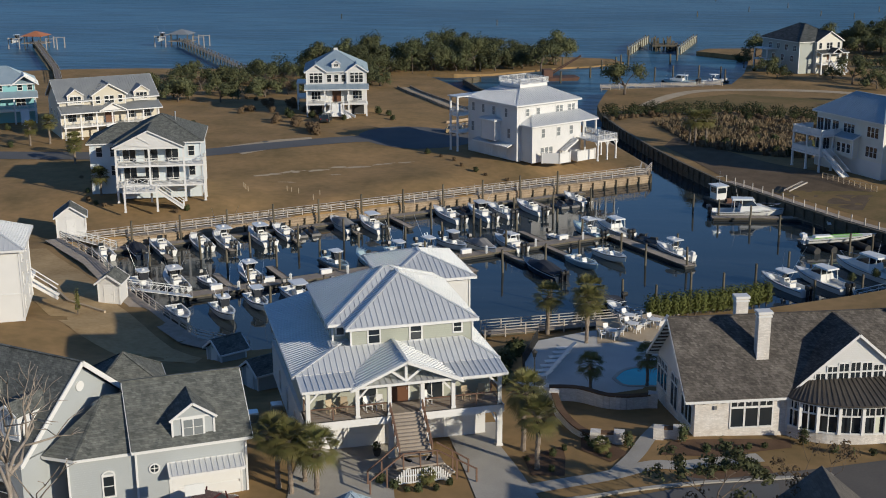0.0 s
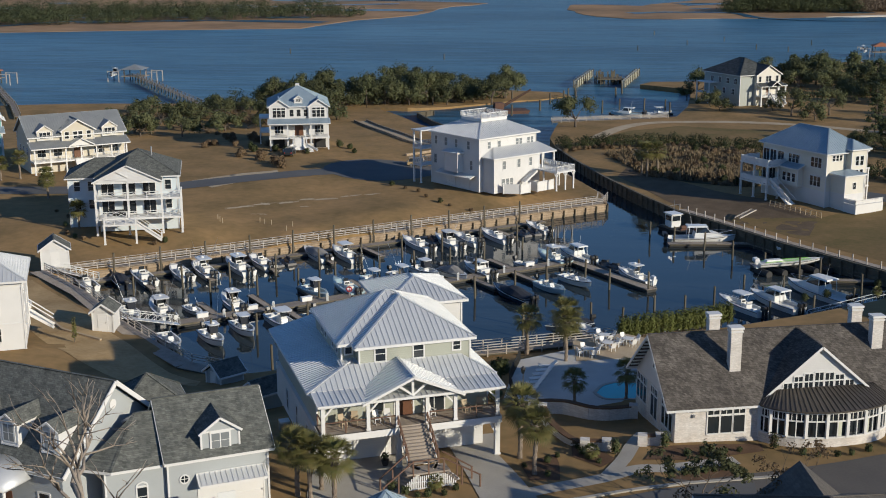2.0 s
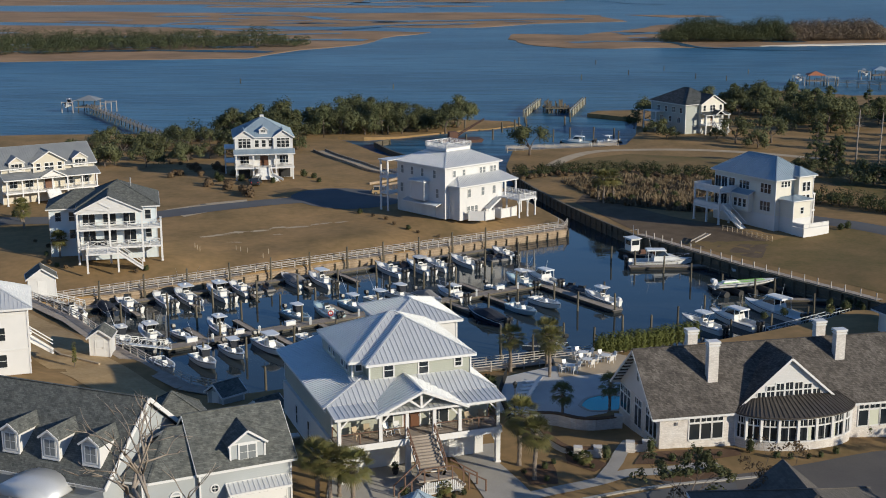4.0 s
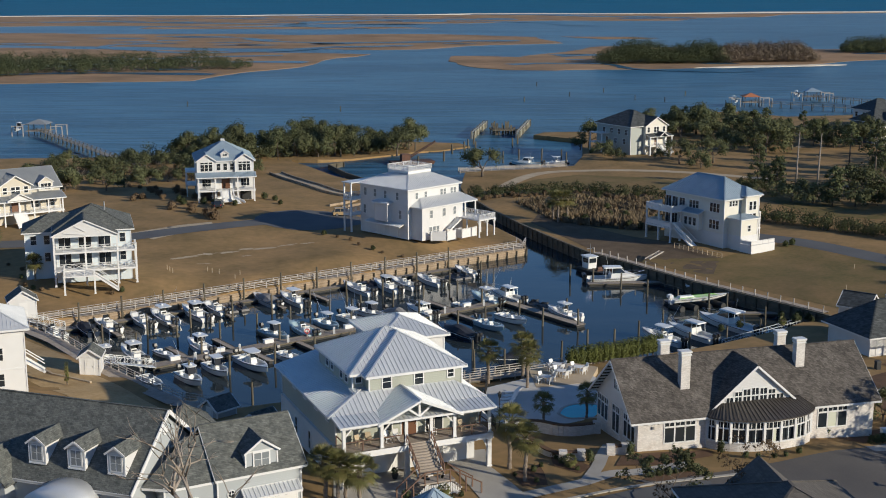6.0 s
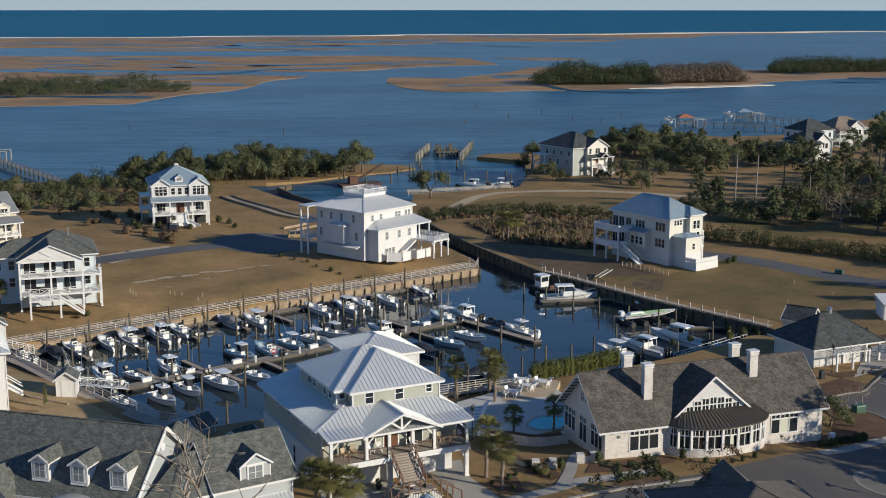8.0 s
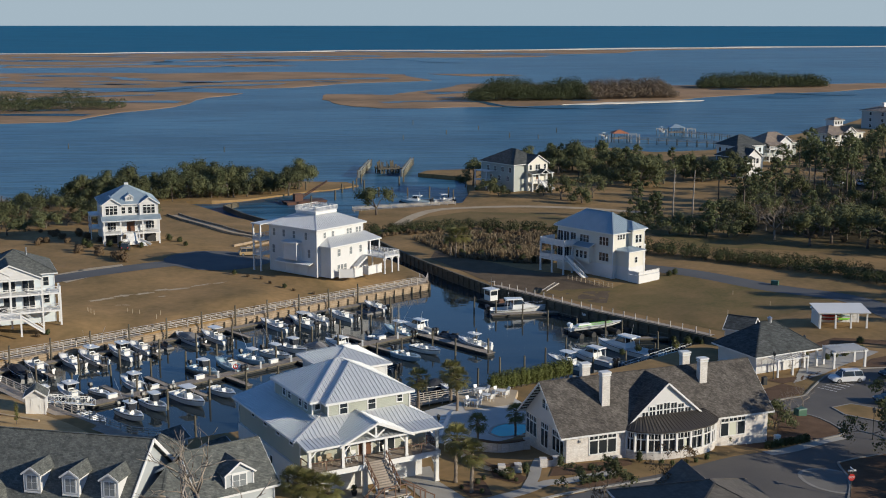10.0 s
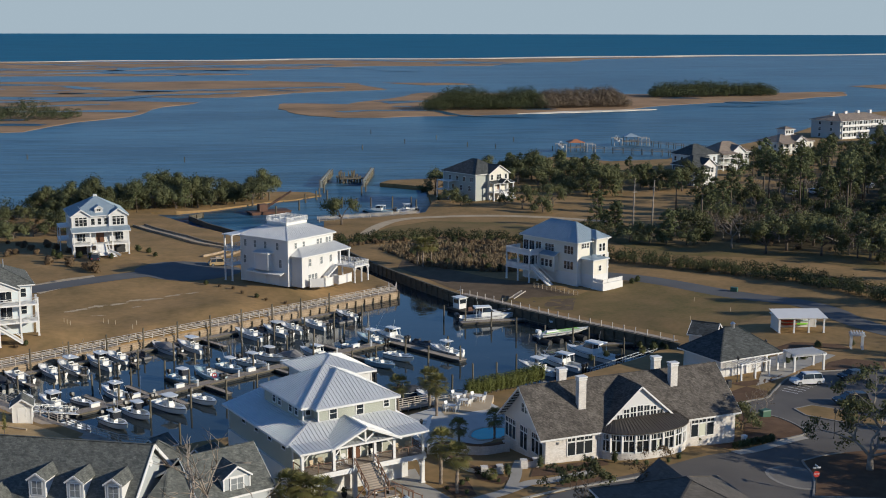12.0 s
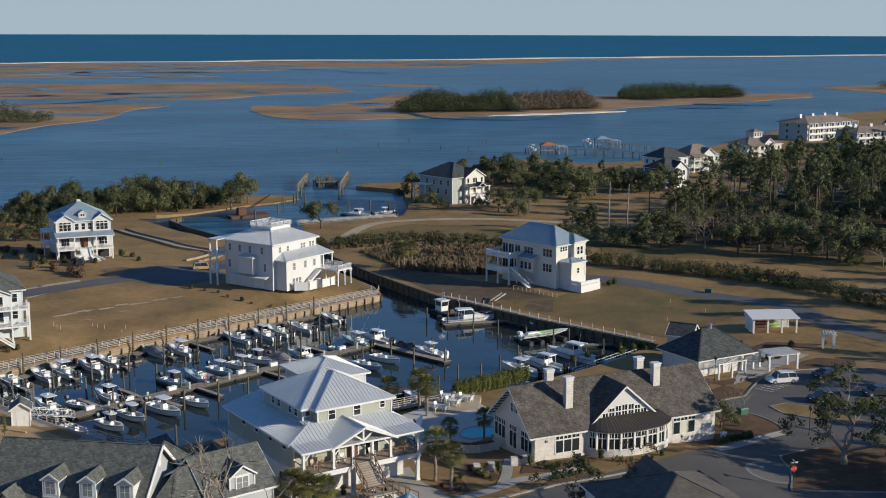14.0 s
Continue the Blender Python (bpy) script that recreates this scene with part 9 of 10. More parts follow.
def place(kinds, spots, rng, scale=(0.85, 1.15), group="", label="", dz=0.0):
    for i, s in enumerate(spots):
        k = kinds[rng.randrange(len(kinds))]
        x, y = s[0], s[1]
        z = ground_z(x, y) + dz
        ob = copy_thing(k, pose(x, y, z, 0, 0, rng.uniform(0, 360)))
        f = rng.uniform(*scale)
        ob.scale = (f, f, f * rng.uniform(0.92, 1.1))
        if group:
            ob["group"] = group
        if label:
            ob["label"] = label


def scatter(poly, n, rng, gap=1.0):
    xs, ys = [p[0] for p in poly], [p[1] for p in poly]
    out, tries = [], 0
    while len(out) < n and tries < n * 60:
        tries += 1
        p = (rng.uniform(min(xs), max(xs)), rng.uniform(min(ys), max(ys)))
        if inside(p, poly) and all((p[0] - q[0]) ** 2 + (p[1] - q[1]) ** 2 > gap * gap for q in out):
            out.append(p)
    return out


def hedge(line, width, height, n, size, mat, label, seed):
    """One continuous planted row with a lumpy top."""
    rg = random.Random(seed)
    H = thing("hedge", line[0][0], line[0][1], ground_z(*line[0]), 0, label, "hedge")
    lm, st = M(), M()
    z0 = ground_z(*line[0])
    for p, _ in along(line, width * 0.62):
        x, y = p.x + rg.uniform(-0.3, 0.3) * width, p.y + rg.uniform(-0.3, 0.3) * width
        z = ground_z(x, y) - z0
        r, h = width * rg.uniform(0.45, 0.68), height * rg.uniform(0.72, 1.12)
        c = (x - line[0][0], y - line[0][1], z + h * 0.5)
        st.tube([(c[0], c[1], z - 0.2), c], [0.07, 0.04], 5)
        leaves(lm, c, r, n, size, rg, h / (2 * r), 0.6)
    part("stem", st, BARK, H)["kind"] = "stuff"
    part("foliage", lm, mat, H)["kind"] = "stuff"
    return H


rng = random.Random(11)
OAKS = [tree_kind("oak_tree", s, 8.5, 2.2, 0.28, 2, LEAF_OAK, 2600, 0.25, 2.15, "spreading dark evergreen oak on the shore", "tree", 0.75) for s in (1, 2, 3)]
LOWS = [tree_kind("cedar_tree", s, 6.0, 1.2, 0.2, 2, LEAF_OAK, 1900, 0.23, 1.75, "low bushy evergreen tree in the shore thicket", "tree", 0.7) for s in (21, 22, 23)]
PINES = [pine_kind(s, h, "tall pine with a bare lower trunk", b) for s, h, b in ((4, 15, 0.55), (5, 17, 0.6), (6, 13, 0.5))]
PINES_FULL = [pine_kind(s, h, "young bushy pine tree", 0.12, 9, 2.2) for s, h in ((7, 8), (8, 9.5))]
BARES = [tree_kind("bare_tree", s, 9.5, 2.8, 0.22, 3, LEAF_TAN, 260, 0.14, 0.9, "leafless grey-brown winter tree", "tree", 0.6, PALE_BARK) for s in (31, 32)]
SHRUBS = [shrub_kind(s, 1.3, 2.0, 700, 0.14, LEAF_SHRUB, "rounded dark green shrub", "shrub") for s in (41, 42, 43)]
BRUSH = [shrub_kind(s, 1.2, 1.5, 330, 0.18, LEAF_TAN, "tan dormant winter bush", "bush", "bush") for s in (51, 52)]
SMALL = [shrub_kind(s, 0.45, 0.75, 240, 0.075, LEAF_SHRUB, "small rounded green garden shrub", "shrub") for s in (61, 62)]
PALMS = [palm_kind(71, 4.2, "palmetto with rough trunk and fan fronds"), palm_kind(72, 3.3, "palmetto with rough trunk and fan fronds")]
SAGO = [palm_kind(73, 1.1, "short young palmetto with arching fan fronds", 26, 1.0)]

# shore thicket and point
place(OAKS + LOWS, [(-105, 194), (-103, 226), (-88, 208), (-104, 250), (-92, 262), (-67, 230), (-72, 258), (-64, 272), (-56, 282), (-44, 280), (-40, 274), (-33, 282), (-27, 278), (-24, 292)], rng, (0.8, 1.1), "shore thicket")
place(OAKS + LOWS, scatter([(-96, 262), (-72, 244), (-62, 267), (-42, 272), (-24, 290), (-24, 298), (-50, 297), (-80, 282)], 40, rng, 4.2), rng, (0.75, 1.15), "shore thicket")
place(LOWS + BRUSH, scatter([(-120, 200), (-80, 192), (-66, 205), (-62, 230), (-72, 250), (-90, 256), (-130, 250)], 46, rng, 4.0), rng, (0.6, 1.0), "shore thicket")
place(PINES[2:] + OAKS[:1], [(-82, 266), (-76, 272), (-70, 262), (-62, 262), (-58, 270), (-48, 272)], rng, (0.62, 0.75), "shore thicket")
hedge(smooth_line([(-112, 238), (-92, 254), (-76, 262), (-60, 271), (-44, 277), (-26, 292)], 4), 5.5, 4.2, 200, 0.26, LEAF_OAK, "dense evergreen undergrowth along the shore", 31)
hedge(smooth_line([(-100, 264), (-80, 277), (-60, 289), (-40, 296)], 4), 6.0, 5.5, 220, 0.26, LEAF_OAK, "dense evergreen shore thicket", 32)
hedge(smooth_line([(-126, 222), (-104, 230), (-88, 224), (-72, 216), (-66, 202)], 4), 4.0, 2.6, 150, 0.22, LEAF_TAN, "dense tan winter brush behind the lawns", 33)
place(BRUSH, scatter([(-74, 160), (-58, 150), (-60, 158), (-70, 186), (-86, 200), (-90, 180)], 14, rng, 2.4), rng, (0.8, 1.3), "lawn bushes")
place(SHRUBS, [(-52, 177), (-49, 175), (-47, 170), (-69, 168), (-71, 172), (-61.5, 166.5), (-57, 167), (-64.5, 169)], rng, (0.6, 1.0), "house shrubs")
place(BRUSH, [(-59.5, 152), (-61, 155), (-58, 149)], rng, (1.1, 1.6), "lawn bushes")
# hedge inside the channel's bend
line = smooth_line([(-3, 191), (3, 193.4), (9.7, 194), (20.6, 196), (30.8, 191.5), (41.7, 187), (52, 178)], 6)
hedge(line, 3.0, 2.9, 210, 0.17, LEAF_SHRUB, "dark evergreen hedge of rounded bushes round the meadow", 5)
hedge([(p[0] + 1.5, p[1] - 1.9) for p in line], 2.0, 1.6, 120, 0.15, LEAF_SHRUB, "lower row of dark bushes before the hedge", 6)
place(BRUSH + SHRUBS[:1], scatter(MEADOW, 70, rng, 2.2), rng, (0.6, 1.05), "meadow bushes")
place(BRUSH, [(p[0] + rng.uniform(-1, 1), p[1] - rng.uniform(4, 8)) for p in line], rng, (0.55, 0.9), "meadow bushes")
tg = M()
trg = random.Random(19)
for x, y in scatter(MEADOW, 1500, trg, 0.55):
    z = ground_z(x, y)
    lush = noise.noise((x / 6, y / 4, 2.2)) + 0.25
    if lush < 0:
        continue
    thick = 0.5 + 1.3 * lush
    for _ in range(7):
        a = trg.uniform(0, 6.283)
        h = thick * trg.uniform(0.7, 1.25)
        bx_, by_ = x + trg.uniform(-0.35, 0.35), y + trg.uniform(-0.35, 0.35)
        tx_, ty_ = bx_ + math.cos(a) * h * 0.35, by_ + math.sin(a) * h * 0.35
        wx, wy = -math.sin(a) * 0.09, math.cos(a) * 0.09
        tg.face([(bx_ - wx, by_ - wy, z), (bx_ + wx, by_ + wy, z), (tx_ + wx * 0.6, ty_ + wy * 0.6, z + h), (tx_ - wx * 0.6, ty_ - wy * 0.6, z + h)])
tagged(put("meadow_grass", tg.mesh("meadow_grass"), REED), "tall tan winter grass in uneven clumps", "grass", "", "stuff")
place(OAKS[:1], [(-0.4, 221)], rng, (1.0, 1.05))
place(PALMS, [(15.9, 155.5), (18.0, 157.0), (14.9, 158.2)], rng, (1.15, 1.35), "meadow palmettos")
# trees round the house on the point
place(OAKS + LOWS, [(56, 244), (61, 237), (66, 246), (72, 300), (68, 318), (78, 276), (86, 268), (90, 290), (76, 322), (84, 310), (60, 330), (98, 300), (34, 287), (31, 284)], rng, (0.8, 1.15), "trees on the point")
place(OAKS + LOWS + PINES_FULL, scatter([(70, 300), (90, 262), (120, 272), (122, 300), (100, 350), (76, 360), (60, 340)], 46, rng, 4.5), rng, (0.7, 1.1), "trees on the point")
place(SHRUBS + LOWS[:1], [(40, 258), (36, 262), (33, 268), (38, 252), (58, 262), (60, 266), (52, 252)], rng, (0.5, 0.8), "house shrubs")
# hedge behind the curving road
line = smooth_line([(50, 160), (61.5, 152), (72, 140), (82, 131.5), (91, 121), (98.5, 108), (104.6, 91), (112, 74)], 9)
hedge(line, 3.0, 3.1, 230, 0.16, LEAF_SHRUB, "tall dark evergreen hedge behind the curving road", 7)
hedge([(p[0] + 2.0, p[1] + 1.5) for p in line], 2.8, 3.5, 200, 0.17, LEAF_SHRUB, "taller dark shrub row behind the hedge", 8)
# woods to the east
def dead_pine(x, y, h, seed):
    rg = random.Random(seed)
    H = thing("dead_pine", x, y, ground_z(x, y), rg.uniform(0, 360), "tall dead pine trunk with broken branch stubs", "tree", "woods")
    tm = M().tube([(0, 0, -0.3), (0.15, 0.1, h * 0.5), (0.4, 0.0, h)], [0.28, 0.2, 0.1], 8)
    part("trunk", tm, PALE_BARK, H, "", True)
    for k in range(7):
        a, z = rg.uniform(0, 6.283), h * rg.uniform(0.6, 0.97)
        l = rg.uniform(0.5, 1.6)
        part("branch", M().tube([(0.25, 0, z), (0.25 + math.cos(a) * l, math.sin(a) * l, z + l * 0.3)], [0.07, 0.03], 5), PALE_BARK, H)


dead_pine(73.4, 181, 16.0, 1)
dead_pine(78.2, 180.6, 15.5, 2)
place(PINES, [(98.3, 224), (92.5, 183.5), (123, 240), (143, 237), (159, 229), (134, 198), (142, 178), (118.8, 147), (104, 200), (112, 216)], rng, (0.85, 1.05), "woods")
place(BARES + OAKS, [(100, 157), (106.5, 160), (112, 152), (120, 143), (126, 150), (131, 138), (94.6, 166), (88, 176), (116, 166)], rng, (0.95, 1.25), "woods")
place(PINES_FULL + LOWS, [(69.6, 205), (71.3, 190.6), (70.3, 196), (76.5, 176), (79.6, 172), (84.6, 171), (71.5, 177), (90, 172), (66, 186), (63, 192)], rng, (0.7, 1.1), "woods")
place(PINES + BARES + OAKS + PINES_FULL, scatter([(86, 190), (104, 172), (128, 160), (170, 150), (210, 220), (200, 300), (160, 292), (130, 262), (110, 240)], 48, rng, 6.0), rng, (0.6, 0.92), "woods")
place(PINES + OAKS, scatter([(150, 300), (200, 300), (300, 420), (330, 520), (290, 470), (220, 390), (170, 345)], 60, rng, 7.0), rng, (0.55, 0.85), "woods")
place(PINES + BARES, scatter([(130, 60), (200, 60), (230, 160), (170, 150), (135, 110)], 34, rng, 7.0), rng, (0.75, 1.05), "woods")
place(BARES + BRUSH, scatter([(84, 186), (100, 168), (125, 152), (140, 165), (120, 190), (100, 200)], 40, rng, 3.5), rng, (0.55, 0.9), "woods")
place(BARES + BARES + LOWS + PINES_FULL, scatter([(96, 176), (108, 152), (130, 122), (165, 130), (205, 215), (165, 280), (126, 262), (128, 215)], 60, rng, 4.5), rng, (0.55, 0.95), "woods")
place(PINES + OAKS, scatter([(150, 200), (176, 170), (220, 240), (250, 330), (200, 320)], 28, rng, 6.0), rng, (0.75, 1.0), "woods")
place(PINES, scatter([(128, 170), (170, 150), (225, 240), (240, 330), (190, 310), (150, 262), (124, 230)], 48, rng, 5.0), rng, (0.95, 1.2), "woods")
place(LOWS + OAKS, scatter([(92, 196), (112, 176), (140, 165), (165, 200), (150, 250), (120, 240)], 20, rng, 4.0), rng, (0.7, 1.0), "woods")
# tall trees along the sunny side of the parking court, added out of view for their shadows
place(PINES + OAKS, scatter([(74, -42), (104, -42), (104, 8), (90, 24), (82, 10)], 17, rng, 6.5), rng, (0.85, 1.1), "court trees")
place(PINES + OAKS, scatter([(112, 20), (138, 10), (142, 62), (116, 66)], 12, rng, 7.0), rng, (0.85, 1.1), "court trees")
place(PINES + OAKS, [(118, 70), (124, 84), (131, 97), (121, 58), (137, 78), (128, 110), (142, 94), (116, 84)], rng, (1.05, 1.25), "court trees")
place(OAKS + PINES, [(72, -12), (80, -8), (78, -18), (98, 24), (106, 32)], rng, (0.85, 1.0), "court trees")
place(OAKS + PINES, [(62, -22), (70, -30), (56, -32), (66, -14)], rng, (0.9, 1.1), "court trees")
# garden palms
for x, y, k in ((-14.0, -10.4, 0), (-12.2, -10.2, 1), (-15.2, -9.6, 0), (-13.6, -8.4, 1), (1.3, -0.4, 0), (2.7, -3.4, 0), (-78.2, 97, 0), (-77.2, 93.0, 1), (-96, 122, 1), (-106, 132, 0), (-109, 130, 1), (-93, 116, 1)):
    place([PALMS[k]], [(x, y)], rng, (0.9, 1.1), "garden palmettos")
place([PALMS[1]], [(5.4, 14.6), (10.2, 17.1)], rng, (0.75, 0.9), "pool palmettos")
place(PALMS, [(-0.4, 35.0), (3.8, 33.2), (4.1, 27.5)], rng, (1.0, 1.2), "pool palmettos")
place(SAGO, [(-4.8, -7.0), (42.5, 63.2), (7.2, 0.4)], rng, (0.55, 0.7), "young palmettos")
# clipped hedge behind the clubhouse
hk = shrub_kind(81, 0.85, 2.9, 620, 0.13, LEAF_HEDGE, "tall clipped green hedge plant behind the clubhouse", "hedge", "hedge_plant")
for i in range(17):
    t = i / 16
    x, y = 10.0 + 12.5 * t, 39.0 + 9.6 * t
    ob = copy_thing(hk, pose(x, y, ground_z(x, y), 0, 0, rng.uniform(0, 360)))
    ob["group"] = "clubhouse hedge"
bx = shrub_kind(82, 0.55, 1.5, 420, 0.085, LEAF_SHRUB, "boxy clipped green shrub at the terrace wall", "shrub")
place([bx], [(9.2, 1.4), (13.2, 3.0), (22.4, 4.6), (34.6, 11.0)], rng, (0.95, 1.1), "terrace shrubs")
place(SMALL, [(14.6, -2.4), (15.4, -2.0), (16.2, -1.7), (17.0, -1.3), (17.8, -1.0), (18.4, -0.7), (15.0, 1.4), (16.4, 1.8), (18.2, 2.6), (19.4, 3.2), (24.6, 3.4), (25.8, 3.2), (27.4, 3.4), (28.6, 3.8), (30.2, 4.8), (36.6, 12.6), (38.2, 13.4), (39.8, 14.0)], rng, (0.8, 1.2), "bed shrubs")
place(SMALL, [(3.6, -1.0), (4.4, 0.2), (1.8, -2.2), (3.8, -3.6), (6.4, 1.2), (7.0, 0.2), (6.0, 2.4), (7.8, -0.6)], rng, (0.7, 1.1), "bed shrubs")
place(BRUSH, [(5.9, 2.8), (6.6, 3.6), (4.8, 4.8)], rng, (0.35, 0.5), "bed shrubs")
place(SMALL, [(-7.0, -8.2), (-4.0, -8.0), (-3.2, -7.0), (-8.2, -7.6), (-6.0, -8.6), (-5.2, -8.4)], rng, (0.7, 1.2), "stair bed shrubs")
place(SMALL, [(40, 10.5), (41.2, 11.0), (42.4, 11.5), (43.6, 12.0), (44.6, 12.6)], rng, (1.0, 1.3), "kerb shrubs")
place(LOWS[:1], [(42.3, 17.0)], rng, (0.55, 0.6))
place(BARES, [(55, 46), (50, 28), (46, 22)], rng, (0.32, 0.4), "young bare trees")
place(BARES, [(95, 66), (92, 62), (88, 56)], rng, (0.42, 0.5), "young bare trees")
place(SHRUBS, [(64, 55), (66, 57), (68, 58), (70, 60), (72, 61), (74, 66), (61, 56), (80, 66), (58, 126), (59.5, 127)], rng, (0.45, 0.7), "garden shrubs")
place(SHRUBS, [(-2.4, 15), (-2.9, 18), (-3.2, 21), (-3.4, 24), (-2.6, 26.5)], rng, (0.8, 1.2), "pool shrubs")
place(SHRUBS, [(44, 70), (47, 72), (49, 74), (36, 62), (33, 60), (45, 66), (48, 68)], rng, (0.5, 0.8), "bank shrubs")
place(SHRUBS + BRUSH, [(-78, 90), (-76, 88.5), (-74.5, 88.2), (-80, 94), (-61, 88.4), (-62.5, 87.6), (-82, 100), (-86, 104), (-27, 131), (-25, 127), (-22, 124), (-30, 134), (-33, 137)], rng, (0.4, 0.6), "house shrubs")
place(BRUSH, [(-20, 122.5), (-16, 121), (-12, 120.5)], rng, (0.35, 0.5), "house shrubs")
place(SHRUBS + LOWS[:1], [(-112, 128), (-118, 132), (-99, 126), (-88, 124), (-84, 112), (-122, 145), (-108, 160), (-86, 155)], rng, (0.5, 0.8), "house shrubs")
place(SHRUBS, [(-18, 26), (-20, 24), (-22.5, 22)], rng, (0.9, 1.2), "bank shrubs")

# bare tree before the blue-grey house, oaks in the foreground
bt = tree_kind("bare_tree", 91, 17.5, 8.5, 0.46, 4, LEAF_TAN, 0, 0.1, 0.5, "leafless pale tree in front of the blue-grey house", "tree", 0.55, PALE_BARK)
bt.matrix_basis = pose(-21.1, -33.3, 7.1, 0, 0, 40)
fo = tree_kind("magnolia_tree", 92, 5.6, 1.6, 0.12, 3, LEAF_OAK, 2600, 0.13, 0.6, "thin street tree with sparse green leaves", "tree", 0.5)
fo.matrix_basis = pose(15.4, -9.5, 7.3, 0, 0, 0)
fo2 = tree_kind("bare_tree", 93, 7.5, 1.6, 0.14, 4, LEAF_TAN, 2600, 0.10, 0.5, "fine-twigged leafless street tree", "tree", 0.5, BARK)
fo2.matrix_basis = pose(20.6, -13.0, 7.3, 0, 0, 80)
ok = tree_kind("oak_tree", 94, 11.0, 3.0, 0.40, 4, LEAF_OAK, 5200, 0.16, 0.9, "large live oak with sparse leaves beside the parking court", "tree", 0.65, PALE_BARK, 0.8)
ok.matrix_basis = pose(51.8, 0.5, 5.6, 0, 0, 20)
copy_thing(ok, pose(60.5, -3.0, 5.4, 0, 0, 170))
cp = shrub_kind(95, 0.4, 3.6, 260, 0.11, LEAF_PALM, "slim palm wrapped for winter beside the shed", "palm tree", "palm_tree")
cp.matrix_basis = pose(-53.6, 36.6, ground_z(-53.6, 36.6))


# ---- far woods on the marsh islands ----
def woods(name, poly, n, size, height, mat, label, z=0.2, quads=125):
    """A closed wood far off: leaf clumps under a lumpy canopy that falls off at its rim."""
    rg = random.Random(n)
    mm = M()
    centre = (sum(p[0] for p in poly) / len(poly), sum(p[1] for p in poly) / len(poly))
    crowns = []
    for x, y in scatter(poly, n, rg, size * 0.45):
        d = 1.0
        for f in (1.06, 1.14, 1.25):
            if not inside((centre[0] + (x - centre[0]) * f, centre[1] + (y - centre[1]) * f), poly):
                d -= 0.13
        crowns.append((x, y, height * d * (0.92 + 0.35 * noise.noise((x / 30, y / 30, 3.1))) * rg.uniform(0.6, 1.15), size * rg.uniform(0.55, 1.0)))
    for x, y, h, r in crowns:
        c = Vector((x, y, z + h * 0.52))
        for _ in range(quads):
            d = Vector((rg.gauss(0, 1), rg.gauss(0, 1), rg.gauss(0.15, 1))).normalized()
            k = rg.uniform(0.72, 1.06)
            p = c + Vector((d.x * r * k, d.y * r * k, d.z * h * 0.5 * k))
            a = d.cross(Vector((rg.gauss(0, 1), rg.gauss(0, 1), rg.gauss(0, 1)))).normalized()
            b = (a.cross(d) + d * rg.gauss(0, 0.35)).normalized()
            leaf(mm, p, a, b, rg.uniform(0.22, 0.52), d + Vector((0, 0, 0.15)))
    tagged(put(name, mm.mesh(name), mat), label, "woods", "", "stuff")


woods("far_woods", [(78, 748), (105, 752), (170, 764), (172, 800), (100, 800)], 420, 5.0, 15.5, LEAF_FAR, "dark evergreen wood on the marsh island")
woods("far_woods", [(165, 766), (238, 786), (240, 822), (165, 800)], 380, 4.5, 14.5, TWIG_FAR, "grey-brown leafless wood on the marsh island")
woods("far_woods", [(290, 905), (330, 910), (410, 925), (410, 960), (300, 945)], 380, 5.0, 13.5, LEAF_FAR, "evergreen wood on the farther marsh island")
woods("far_woods", [(-420, 610), (-330, 590), (-150, 690), (-150, 720), (-200, 715), (-420, 670)], 620, 5.0, 12, LEAF_FAR, "dark green wood on the western marsh")
woods("far_woods", [(600, 1060), (900, 1080), (900, 1180), (640, 1110)], 160, 6.5, 12, LEAF_FAR, "distant dark wood across the water")


# ---- pool terrace ----
deck_out = [(-1.5, 12.5), (3.2, 12.6), (7.0, 13.2), (10.6, 13.0), (13.2, 21.0), (14.0, 27.5), (11.5, 34.5), (4.0, 31.0), (-1.0, 27.0)]
tagged(put("pool_deck", M().slab([(x, y, 6.50) for x, y in deck_out], 1.2).mesh("pool_deck"), POOL_DECK), "pale concrete pool deck", "pool deck", "", "structure")
rim = smooth_line([(7.2, 18.4), (8.0, 20.6), (9.8, 21.8), (12.2, 21.4), (12.9, 19.6), (12.0, 17.6), (10.0, 17.0), (8.2, 16.9), (7.2, 18.4)], 6)
pool = thing("swimming_pool", 0, 0, 0, 0, "kidney-shaped turquoise swimming pool in the pale deck", "swimming pool")
part("pool_surface", M().face([(x, y, 6.515) for x, y in rim[:-1]]), POOL_WATER, pool)
cp_ = M()
for a, b in zip(rim, rim[1:]):
    cp_.bar((*a, 6.52), (*b, 6.52), 0.35, 0.06)
part("coping", cp_, CONCRETE, pool)
pat = [(5.2, 27.5), (11.6, 29.6), (13.2, 35.8), (10.0, 37.6), (4.6, 34.2)]
tagged(put("patio", M().slab([(x, y, 6.53) for x, y in pat], 1.5).mesh("patio"), SAND), "warm sandy patio beside the pool deck", "patio", "", "structure")


